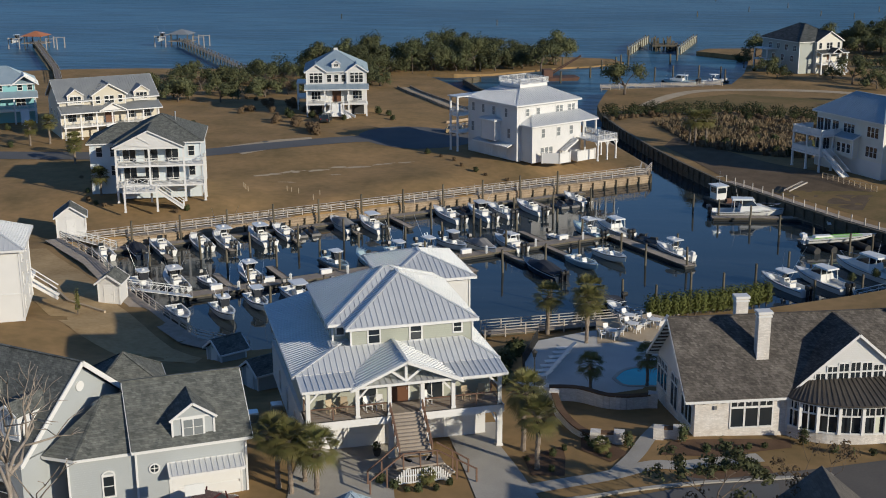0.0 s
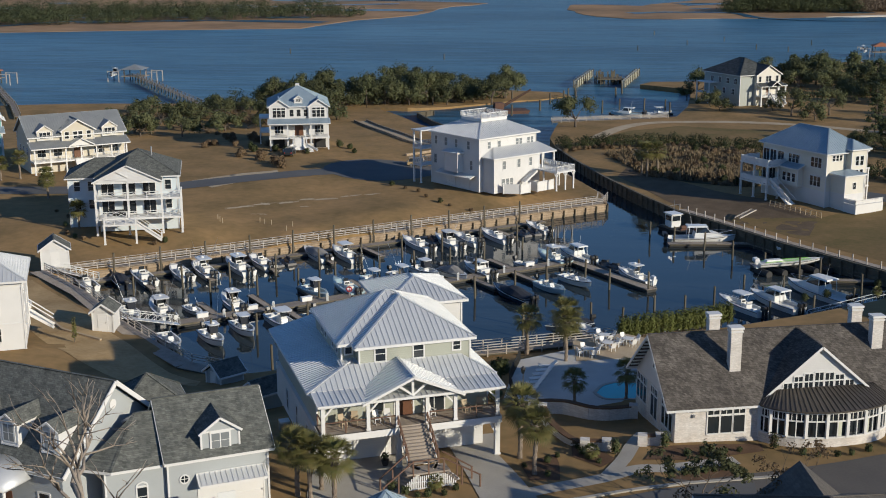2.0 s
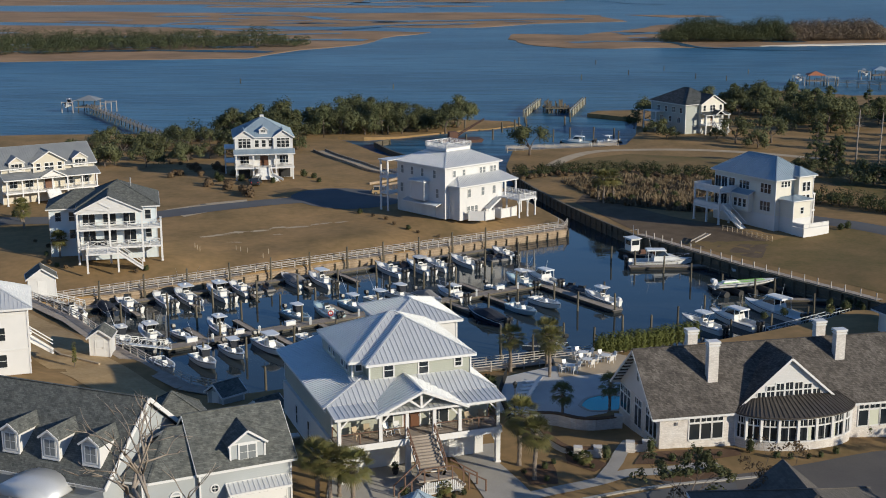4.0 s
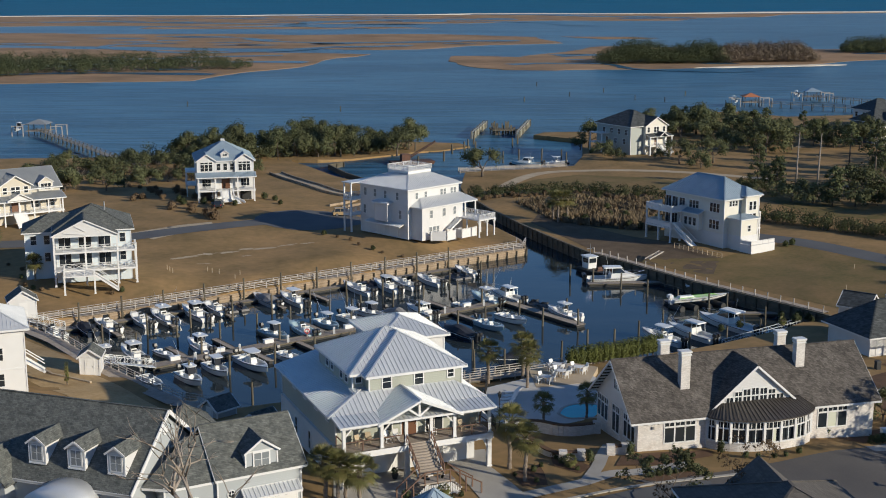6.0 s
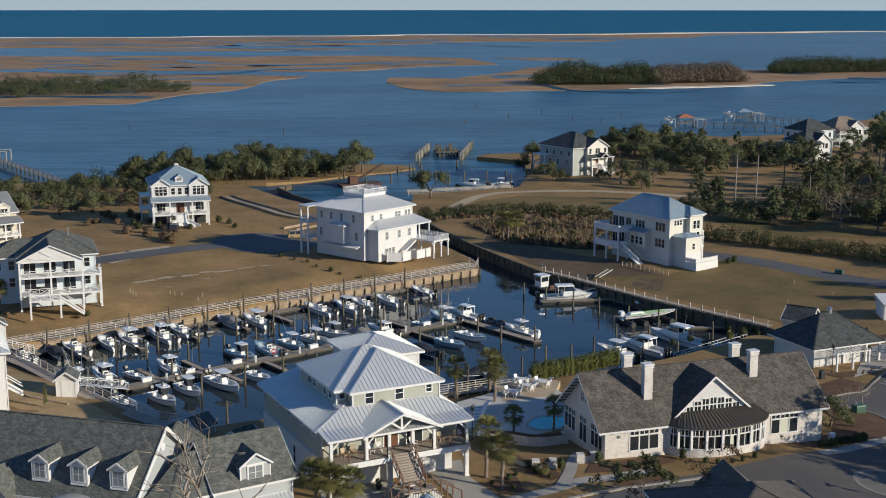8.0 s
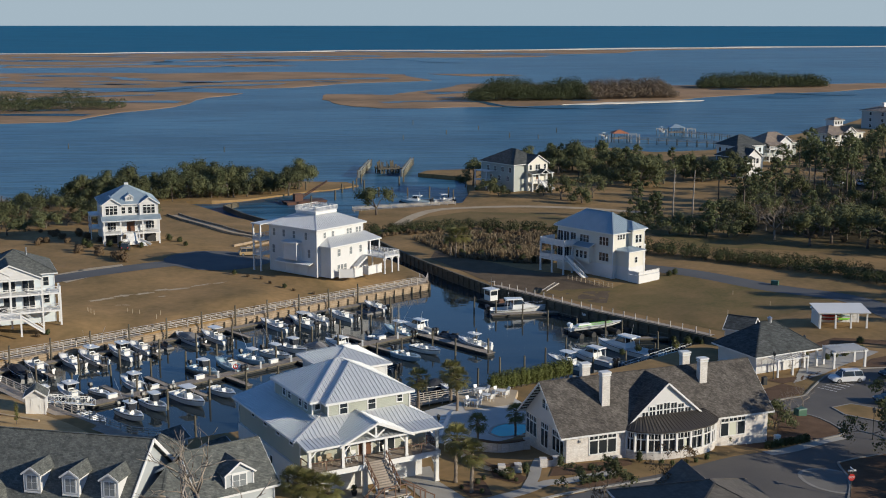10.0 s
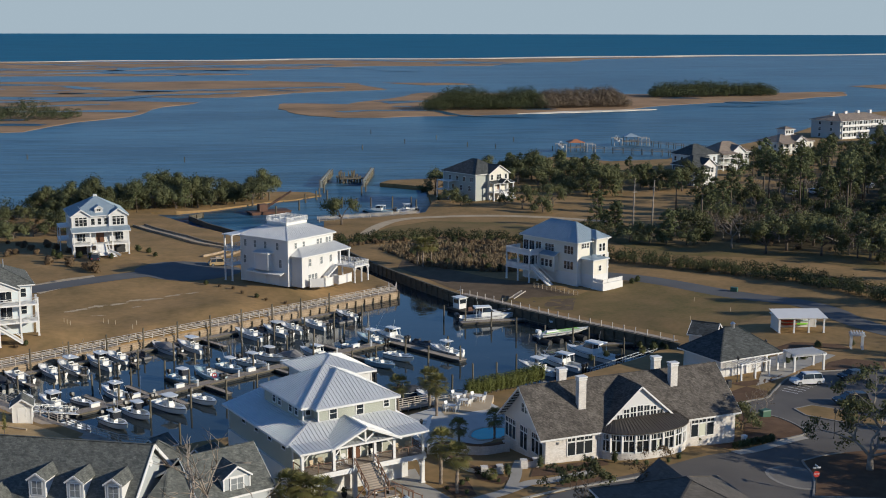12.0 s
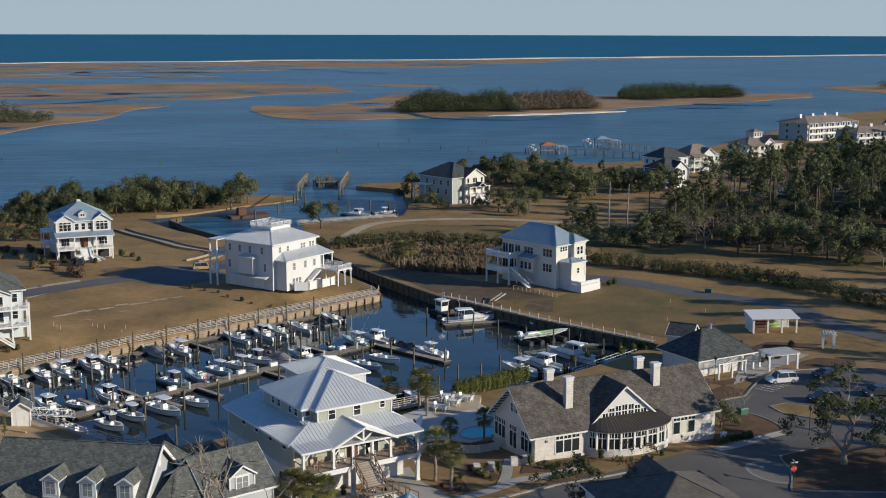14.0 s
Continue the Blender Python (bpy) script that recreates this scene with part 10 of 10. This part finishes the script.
def garden_wall(line, z, h, label, w=0.45):
    H = thing("garden_wall", line[0][0], line[0][1], z, 0, label, "garden wall", "garden walls")
    L = [(p[0] - line[0][0], p[1] - line[0][1]) for p in line]
    mm, cm = M(), M()
    for a, b in zip(L, L[1:]):
        mm.bar((*a, h / 2 - 0.3), (*b, h / 2 - 0.3), w, h + 0.6)
        cm.bar((*a, h + 0.05), (*b, h + 0.05), w + 0.14, 0.12)
    part("wall", mm, WHITE_BRICK, H)
    part("coping", cm, MULCH, H, "reddish brick coping")
    pm = M()
    for q in (L[0], L[-1]):
        pm.box(q[0] - 0.4, q[1] - 0.4, -0.5, q[0] + 0.4, q[1] + 0.4, h + 0.2)
    part("pier", pm, WHITE_BRICK, H)


garden_wall(smooth_line([(2.6, 10.6), (3.4, 7.2), (5.0, 3.8), (6.6, 2.2)], 5), 7.2, 0.75, "curved low white brick garden wall with brick coping")
garden_wall([(6.6, 2.2), (8.4, 2.4)], 7.3, 0.9, "short white brick wall beside the path")
garden_wall([(11.4, 3.6), (12.9, 3.9)], 7.4, 0.9, "short white brick wall at the terrace corner")
garden_wall(smooth_line([(1.6, 12.2), (4.4, 12.5), (6.8, 11.3), (8.6, 11.2), (10.8, 12.0)], 4), 6.8, 0.95, "waved white brick terrace wall with brick coping")
drape("terrace_lawn", [(3.6, 10.4), (6.6, 10.6), (10.6, 10.8), (12.0, 7.4), (10.8, 4.4), (6.8, 3.0), (5.0, 5.0)], GRASS, 0.03, 1.0, "small sunken lawn inside the garden walls", "lawn")


def pool_fence(line, z):
    H = thing("pool_fence", line[0][0], line[0][1], z, 0, "black metal pool fence with thin bars", "fence", "pool fences")
    mm = M()
    L = [(p[0] - line[0][0], p[1] - line[0][1]) for p in line]
    for p, h in along(L, 0.14):
        mm.bar((p.x, p.y, 0), (p.x, p.y, 1.3), 0.025)
    part("bars", mm, DARK, H)["kind"] = "stuff"
    rm = M()
    for a, b in zip(L, L[1:]):
        rm.bar((*a, 1.2), (*b, 1.2), 0.05).bar((*a, 0.15), (*b, 0.15), 0.05)
    part("rail", rm, DARK, H)
    for p, h in along(L, 2.2):
        part("post", M().bar((p.x, p.y, -0.3), (p.x, p.y, 1.4), 0.07), DARK, H)


pool_fence([(0.2, 12.6), (-1.2, 20), (-0.6, 27)], 6.5)


def table_set(x, y, z, label="white round patio table"):
    T = thing("patio_table", x, y, z, 0, label + " on the warm patio", "table", "patio tables")
    part("tabletop", M().tube([(0, 0, 0.70), (0, 0, 0.74)], [0.6, 0.6], 16), WHITE, T)
    for a in range(4):
        c, s = math.cos(a * 1.571 + 0.8), math.sin(a * 1.571 + 0.8)
        part("leg", M().bar((c * 0.2, s * 0.2, 0), (c * 0.4, s * 0.4, 0.7), 0.05), WHITE, T)


def chair_kind(label, mat, name="patio_chair"):
    C = thing(name, 0, 0, -500, 0, label, "chair")
    part("seat", M().box(-0.26, -0.26, 0.40, 0.26, 0.26, 0.45), mat, C)
    part("backrest", M().loft([[(-0.26, 0.22, 0.45), (0.26, 0.22, 0.45), (0.26, 0.28, 0.45), (-0.26, 0.28, 0.45)], [(-0.26, 0.40, 1.0), (0.26, 0.40, 1.0), (0.26, 0.45, 1.0), (-0.26, 0.45, 1.0)]]), mat, C)
    for sx in (-1, 1):
        for sy in (-0.24, 0.24):
            part("leg", M().bar((sx * 0.24, sy, 0), (sx * 0.24, sy, 0.62), 0.05), mat, C)
        part("armrest", M().box(sx * 0.29 - 0.05, -0.28, 0.62, sx * 0.29 + 0.05, 0.34, 0.66), mat, C)
    return C


CHAIR = chair_kind("white slatted patio chair beside its table", WHITE)
ADIRON = chair_kind("tan wooden armchair on the front porch", SAND, "porch_chair")
ROCKER = chair_kind("white wooden rocking chair on the front porch", WHITE, "rocking_chair")
part("rocker", M().bar((-0.24, -0.5, 0.05), (-0.24, 0, 0.0), 0.05).bar((-0.24, 0, 0.0), (-0.24, 0.6, 0.08), 0.05).bar((0.24, -0.5, 0.05), (0.24, 0, 0.0), 0.05).bar((0.24, 0, 0.0), (0.24, 0.6, 0.08), 0.05), WHITE, ROCKER)
for x, y in ((6.4, 29.6), (8.4, 32.0), (10.6, 33.6), (8.0, 34.6)):
    table_set(x, y, 6.53)
    for k in range(4):
        a = k * 90 + 30
        o = copy_thing(CHAIR, pose(x + 0.95 * math.cos(radians(a)), y + 0.95 * math.sin(radians(a)), 6.53, 0, 0, a - 90))
        o["group"] = "patio chairs"
LOUNGE = thing("sun_lounger", 0, 0, -500, 0, "white sun lounger on the pool deck", "sun lounger")
part("frame", M().box(-0.32, -0.95, 0.28, 0.32, 0.35, 0.34), WHITE, LOUNGE)
part("backrest", M().loft([[(-0.32, 0.35, 0.30), (0.32, 0.35, 0.30), (0.32, 0.35, 0.36), (-0.32, 0.35, 0.36)], [(-0.32, 0.95, 0.72), (0.32, 0.95, 0.72), (0.32, 0.92, 0.78), (-0.32, 0.92, 0.78)]]), WHITE, LOUNGE)
for sx in (-0.28, 0.28):
    for sy in (-0.85, 0.3):
        part("leg", M().box(sx - 0.03, sy - 0.03, 0, sx + 0.03, sy + 0.03, 0.28), WHITE, LOUNGE)
for k in range(7):
    o = copy_thing(LOUNGE, pose(0.9 + 0.25 * k, 17.5 + 1.25 * k, 6.5, 0, 0, -70))
    o["group"] = "sun loungers"
A_MAT = pose(-13.94, -5.93, 7.5, 0, 0, 24.9)
for kind, x, y, r in ((ADIRON, 1.9, 1.2, 20), (ADIRON, 2.9, 1.5, -15), (ROCKER, 4.7, 1.2, 10), (ROCKER, 5.6, 1.3, -10), (ROCKER, 9.3, 1.2, 25), (ADIRON, 12.4, 1.3, 10), (ADIRON, 13.6, 1.4, -20)):
    o = copy_thing(kind, A_MAT @ pose(x, y, 3.5, 0, 0, r))
    o["group"] = "porch chairs"
pot = thing("planter", 0, 0, 0, 0, "dark clay pot with a green plant under the porch", "planter")
pot.matrix_basis = A_MAT @ pose(5.2, 0.6, 0)
part("pot", M().tube([(0, 0, 0), (0, 0, 0.5)], [0.22, 0.34], 12), DARK, pot)
pl_ = M()
leaves(pl_, (0, 0, 0.85), 0.4, 90, 0.10, random.Random(3))
part("plant", pl_, LEAF_SHRUB, pot)


# ---- vehicles ----
def car(x, y, turn, paint, label, suv=True, z=None):
    H = thing("car", x, y, ground_z(x, y) + 0.06 if z is None else z, turn, label, "car", "parked cars")
    L, W, hh = (4.9, 1.95, 1.78) if suv else (4.6, 1.85, 1.45)
    def ring(x0, w, zb, zt, top):
        return [(x0, -w, zb), (x0, w, zb), (x0, w, zt), (x0, w * top, zt + 0.001), (x0, -w * top, zt + 0.001), (x0, -w, zt)]
    b = M().loft([ring(-L / 2, W * 0.44, 0.45, 0.85, 0.95), ring(-L / 2 + 0.15, W * 0.5, 0.32, 1.0, 0.95), ring(-L / 4, W * 0.5, 0.28, 1.02, 0.95), ring(L / 5, W * 0.5, 0.28, 1.0, 0.95), ring(L / 2 - 0.4, W * 0.49, 0.30, 0.88, 0.95), ring(L / 2, W * 0.43, 0.42, 0.68, 0.95)])
    body = part("body", b, paint, H)
    r0, r1 = (-L / 2 + 0.25, L * 0.12) if suv else (-L * 0.32, L * 0.10)
    g = M().loft([[(r0 - 0.05, -W * 0.47, 1.0), (r1 + 0.75, -W * 0.47, 1.0), (r1 + 0.75, W * 0.47, 1.0), (r0 - 0.05, W * 0.47, 1.0)], [(r0 + 0.25, -W * 0.39, hh - 0.06), (r1, -W * 0.39, hh - 0.06), (r1, W * 0.39, hh - 0.06), (r0 + 0.25, W * 0.39, hh - 0.06)]])
    part("glass", g, GLASS, H)
    part("roof", M().loft([[(r0 + 0.22, -W * 0.40, hh - 0.07), (r1 + 0.05, -W * 0.40, hh - 0.07), (r1 + 0.05, W * 0.40, hh - 0.07), (r0 + 0.22, W * 0.40, hh - 0.07)], [(r0 + 0.35, -W * 0.36, hh), (r1 - 0.1, -W * 0.36, hh), (r1 - 0.1, W * 0.36, hh), (r0 + 0.35, W * 0.36, hh)]]), paint, H)
    pm = M()
    for s in (-1, 1):
        for px in (r0 + 0.05, (r0 + r1) / 2, r1 + 0.5):
            pm.bar((px, s * W * 0.475, 1.0), (px * 0.9 + 0.05, s * W * 0.40, hh - 0.08), 0.08, 0.08)
    part("pillar", pm, paint, H)
    for sx in (-L * 0.31, L * 0.31):
        for s in (-1, 1):
            t = part("wheel", M().tube([(sx, s * (W / 2 - 0.2), 0.34), (sx, s * (W / 2 + 0.01), 0.34)], [0.34, 0.34], 16), DARK, H)
            part("rim", M().tube([(sx, s * (W / 2 + 0.005), 0.34), (sx, s * (W / 2 + 0.02), 0.34)], [0.21, 0.2], 12), STEEL, t)
    for s in (-1, 1):
        part("headlight", M().box(L / 2 - 0.12, s * W * 0.33 - 0.18, 0.62, L / 2 - 0.02, s * W * 0.33 + 0.18, 0.76), GEL, H)
        part("tail_light", M().box(-L / 2 - 0.0, s * W * 0.36 - 0.1, 0.7, -L / 2 + 0.08, s * W * 0.36 + 0.1, 0.95), RED, H)
        part("mirror", M().box(r1 + 0.5, s * W * 0.5 - 0.04, 1.0, r1 + 0.65, s * W * 0.5 + 0.16 * s + 0.04, 1.14), paint, H)
    return H


car(61.4, 41.2, 184, CAR_WHITE, "white station-wagon car parked in the court")
car(69.4, 43.0, 192, CAR_DARK, "dark saloon car parked in the court", False)
car(63.2, 30.0, 175, CAR_DARK, "dark station-wagon car parked by the mulch island")
car(72.6, 32.4, 185, CAR_DARK, "dark car parked near the court's edge", False)
car(-18.6, -14.6, 75, CAR_RED, "maroon car parked at the garage")
car(-60.2, 164.5, 95, CAR_DARK, "dark car parked before the two-gabled house")
car(-31.5, 160.5, 10, CAR_TAN, "tan car parked at the turning place", True)
for i in range(9):
    car(150 + 4.2 * i, 262 + 2.0 * i, 110, (CAR_WHITE, CAR_DARK, CAR_WHITE)[i % 3], "parked car half hidden beyond the woods", True, ground_z(150 + 4.2 * i, 262 + 2.0 * i))


# ---- foreground roofs ----
def street_house(x, y, z, turn, w, d, h, wallm, roofm, label, pitch, seams=0.0):
    H = thing("house", x, y, z, turn, label, "house", "street houses")
    walls(H, 0, 0, w, d, 0, h, wallm)
    roof(H, planes_hip(-0.5, -0.5, w + 0.5, d + 0.5, h, pitch), roofm, 0.2, seams)
    n = max(2, int(w / 2.6))
    row(H, [w * (i + 0.5) / n for i in range(n)], 0, 1.0, 1.0, 1.5)
    side(H, 0, [d * (i + 0.5) / 3 for i in range(3)], 1.0, 1.0, 1.5, False)
    side(H, w, [d * (i + 0.5) / 3 for i in range(3)], 1.0, 1.0, 1.5, True)
    return H


fh = street_house(16.7, -30.9, 7.9, 8, 13.0, 14.0, 4.6, WHITE_SIDING, BROWN_SHINGLE, "low street house with brown-grey shingle hip roof", 0.44)
sh = part("side_gable", M().slab([(3.0, 13.2, 4.9), (6.2, 13.2, 7.6), (6.2, 8, 7.6), (3.0, 10, 4.9)], 0.15).slab([(6.2, 13.2, 7.6), (9.4, 13.2, 4.9), (9.4, 10, 4.9), (6.2, 8, 7.6)], 0.15), BROWN_SHINGLE, fh)
street_house(-6.8, -31.4, 7.2, 20, 6.0, 6.0, 6.4, WHITE_SIDING, TIN_BLUE, "street house with blue-grey metal hip roof", 0.9, 0.45)


# ---- street furniture ----
def lamp(x, y):
    H = thing("lamp_post", x, y, ground_z(x, y), 0, "black lamp post with lantern beside the court", "lamp post", "lamp posts")
    part("pole", M().tube([(0, 0, 0), (0, 0, 0.4), (0, 0, 3.4)], [0.12, 0.06, 0.045], 8), DARK, H)
    part("lantern", M().loft([[(-0.12, -0.12, 3.4), (0.12, -0.12, 3.4), (0.12, 0.12, 3.4), (-0.12, 0.12, 3.4)], [(-0.2, -0.2, 3.85), (0.2, -0.2, 3.85), (0.2, 0.2, 3.85), (-0.2, 0.2, 3.85)]]), GLASS, H)
    part("cap", M().tube([(0, 0, 3.85), (0, 0, 4.1)], [0.28, 0.04], 8), DARK, H)


for q in ((51.5, 43.6), (59.9, 54.1), (0.6, 13.4), (52.7, 12.3), (-24, 168)):
    lamp(*q)
sg = thing("stop_sign", 42.2, -6.4, ground_z(42.2, -6.4), 0, "red octagonal stop sign with street blades on a dark pole", "road sign")
part("pole", M().tube([(0, 0, 0), (0, 0, 3.2)], [0.05, 0.05], 8), DARK, sg)
plate = part("plate", M().loft([[(0.38 * math.cos(radians(22.5 + 45 * i)), -0.06, 2.3 + 0.38 * math.sin(radians(22.5 + 45 * i))) for i in range(8)], [(0.38 * math.cos(radians(22.5 + 45 * i)), -0.03, 2.3 + 0.38 * math.sin(radians(22.5 + 45 * i))) for i in range(8)]]), RED, sg)
tx = bpy.data.curves.new("lettering", "FONT")
tx.body, tx.size, tx.align_x, tx.align_y, tx.extrude = "STOP", 0.27, "CENTER", "CENTER", 0.004
tx.materials.append(WHITE)
to = new("lettering", tx)
to.parent = plate
to.matrix_basis = pose(0, -0.066, 2.3, 90, 0, 0)
part("street_blade", M().box(-0.45, -0.02, 2.95, 0.45, 0.02, 3.12).box(-0.02, -0.45, 3.13, 0.02, 0.45, 3.3), WHITE, sg)


def box_thing(name, x, y, turn, dims, mat, label, cat, z=None):
    w, d, h = dims
    ob = part(name, M().box(-w / 2, -d / 2, 0, w / 2, d / 2, h * 0.85).loft([[(-w / 2 - 0.04, -d / 2 - 0.04, h * 0.85), (w / 2 + 0.04, -d / 2 - 0.04, h * 0.85), (w / 2 + 0.04, d / 2 + 0.04, h * 0.85), (-w / 2 - 0.04, d / 2 + 0.04, h * 0.85)], [(-w / 2, -d / 2, h), (w / 2, -d / 2, h), (w / 2, d / 2, h), (-w / 2, d / 2, h)]]), mat)
    ob.matrix_basis = pose(x, y, (ground_z(x, y) if z is None else z) + 0.02, 0, 0, turn)
    return tagged(ob, label, cat)


GREEN_BOX = mk("green_cabinet", (0.05, 0.12, 0.08), 0.5)
box_thing("utility_cabinet", 76.7, 114.5, -35, (1.4, 0.9, 0.9), GREEN_BOX, "green steel utility cabinet on the lawn", "utility cabinet")
box_thing("utility_cabinet", 47.6, 22.6, 20, (1.3, 1.0, 1.0), GREEN_BOX, "green steel utility cabinet in the mulch", "utility cabinet")
box_thing("mail_cabinet", 40.6, 11.4, 15, (0.6, 0.5, 1.1), GEL, "white cabinet on a post near the path", "cabinet")
box_thing("bin", 49.2, 40.8, 15, (0.6, 0.6, 1.1), DARK, "dark litter bin beside the pool house", "litter bin")
box_thing("air_conditioner", -21.5, 3.2, 25, (0.9, 0.9, 0.9), STEEL, "grey air conditioner beside the sage house", "air conditioner")
box_thing("air_conditioner", -20.2, 5.6, 25, (0.9, 0.9, 0.9), STEEL, "grey air conditioner beside the sage house", "air conditioner")
# timber ramp on the bank, survey stakes on the lawn, a low fence before the ivory house
rp_ = M()
for s in (-0.5, 0.5):
    rp_.bar((0, s, 0.3), (4.6, s, 1.1), 0.12, 0.2)
for k in range(10):
    rp_.bar((0.3 + 0.45 * k, -0.55, 0.4 + 0.08 * k), (0.3 + 0.45 * k, 0.55, 0.4 + 0.08 * k), 0.1, 0.05)
rmp = part("ramp", rp_, GREY_RAIL)
rmp.matrix_basis = pose(30.0, 116.0, 2.5, 0, 0, 48)
tagged(rmp, "pale timber boat ramp frame on the bank", "ramp")
for x, y in ((-57, 103), (-56.2, 101.6), (-55.4, 100.4), (-50, 104), (-49, 103.2), (-47.6, 102.5), (-44, 98.5), (-43.6, 101), (60, 92), (66, 108), (70, 98)):
    st_ = part("survey_stake", M().bar((0, 0, -0.1), (0, 0, 0.85), 0.09), SAND)
    st_.matrix_basis = pose(x, y, ground_z(x, y))
    tagged(st_, "pale wooden survey stake in the lawn", "stake", "survey stakes")
fc = thing("garden_fence", 36.6, 126.2, 2.9, -52, "low tan mesh fence before the ivory house", "fence")
fm_ = M()
for k in range(11):
    fm_.bar((k * 1.2, 0, 0), (k * 1.2, 0, 1.0), 0.09)
part("post", fm_, SAND, fc)["kind"] = "stuff"
part("rail", M().bar((0, 0, 0.95), (12, 0, 0.95), 0.06).bar((0, 0, 0.5), (12, 0, 0.5), 0.03).bar((0, 0, 0.2), (12, 0, 0.2), 0.03), SAND, fc)
bb = thing("basketball_hoop", -18.9, -16.2, 7.25, 30, "portable basketball hoop beside the garage door", "basketball hoop")
part("pole", M().tube([(0, 0, 0), (0, 0, 2.6), (0, -0.7, 3.2)], [0.06, 0.05, 0.05], 8), DARK, bb)
part("backboard", M().box(-0.65, -0.78, 2.9, 0.65, -0.74, 3.7), GEL, bb)
# crane barge in the inlet
cb_ = thing("crane_barge", -21.5, 262, 0, 20, "rusty work barge with a brown lattice crane", "barge")
part("deck", M().loft([[(-6, -2.6, -0.3), (6, -2.6, -0.3), (6, 2.6, -0.3), (-6, 2.6, -0.3)], [(-6.6, -2.8, 0.9), (6.6, -2.8, 0.9), (6.6, 2.8, 0.9), (-6.6, 2.8, 0.9)]]), RUSTY, cb_)
part("cab", M().box(-3.4, -1.2, 0.9, -0.8, 1.2, 3.1), RUSTY, cb_)
jb_ = M()
for s, u in ((-0.4, 0), (0.4, 0), (-0.4, 0.6), (0.4, 0.6)):
    jb_.bar((-1, s, 1.6 + u), (7.5, s * 0.4, 6.4 + u * 0.5), 0.14)
for k in range(8):
    jb_.bar((-1 + k * 1.06, -0.4, 1.6 + k * 0.6), (k * 1.06, 0.4, 2.7 + k * 0.58), 0.09)
part("jib", jb_, RUSTY, cb_)
# dark clipped hedge and kerbed beds beside the court
for k in range(9):
    o = copy_thing(bx, pose(38.7 + 0.70 * k, 9.5 + 0.27 * k, ground_z(38.7 + 0.70 * k, 9.5 + 0.27 * k), 0, 0, 40 * k))
    o.scale = (1, 1, 0.7)
    o["group"] = "court hedge"
# stones and logs on the grassy bank
for a, b in (((-64, 49), (-57, 41)), ((-57, 41), (-51, 38))):
    za, zb = ground_z(*a), ground_z(*b)
    lg = part("landscape_timber", M().bar((*a, za + 0.12), (*b, zb + 0.12), 0.3, 0.3), SAND)
    tagged(lg, "pale landscape timber edging on the grassy bank", "edging", "bank edging")

# clear the patterns that the copies were made from
for ob in [o for o in scene.objects if o.parent is None and o.location.z < -400]:
    for c in list(ob.children_recursive):
        bpy.data.objects.remove(c)
    bpy.data.objects.remove(ob)
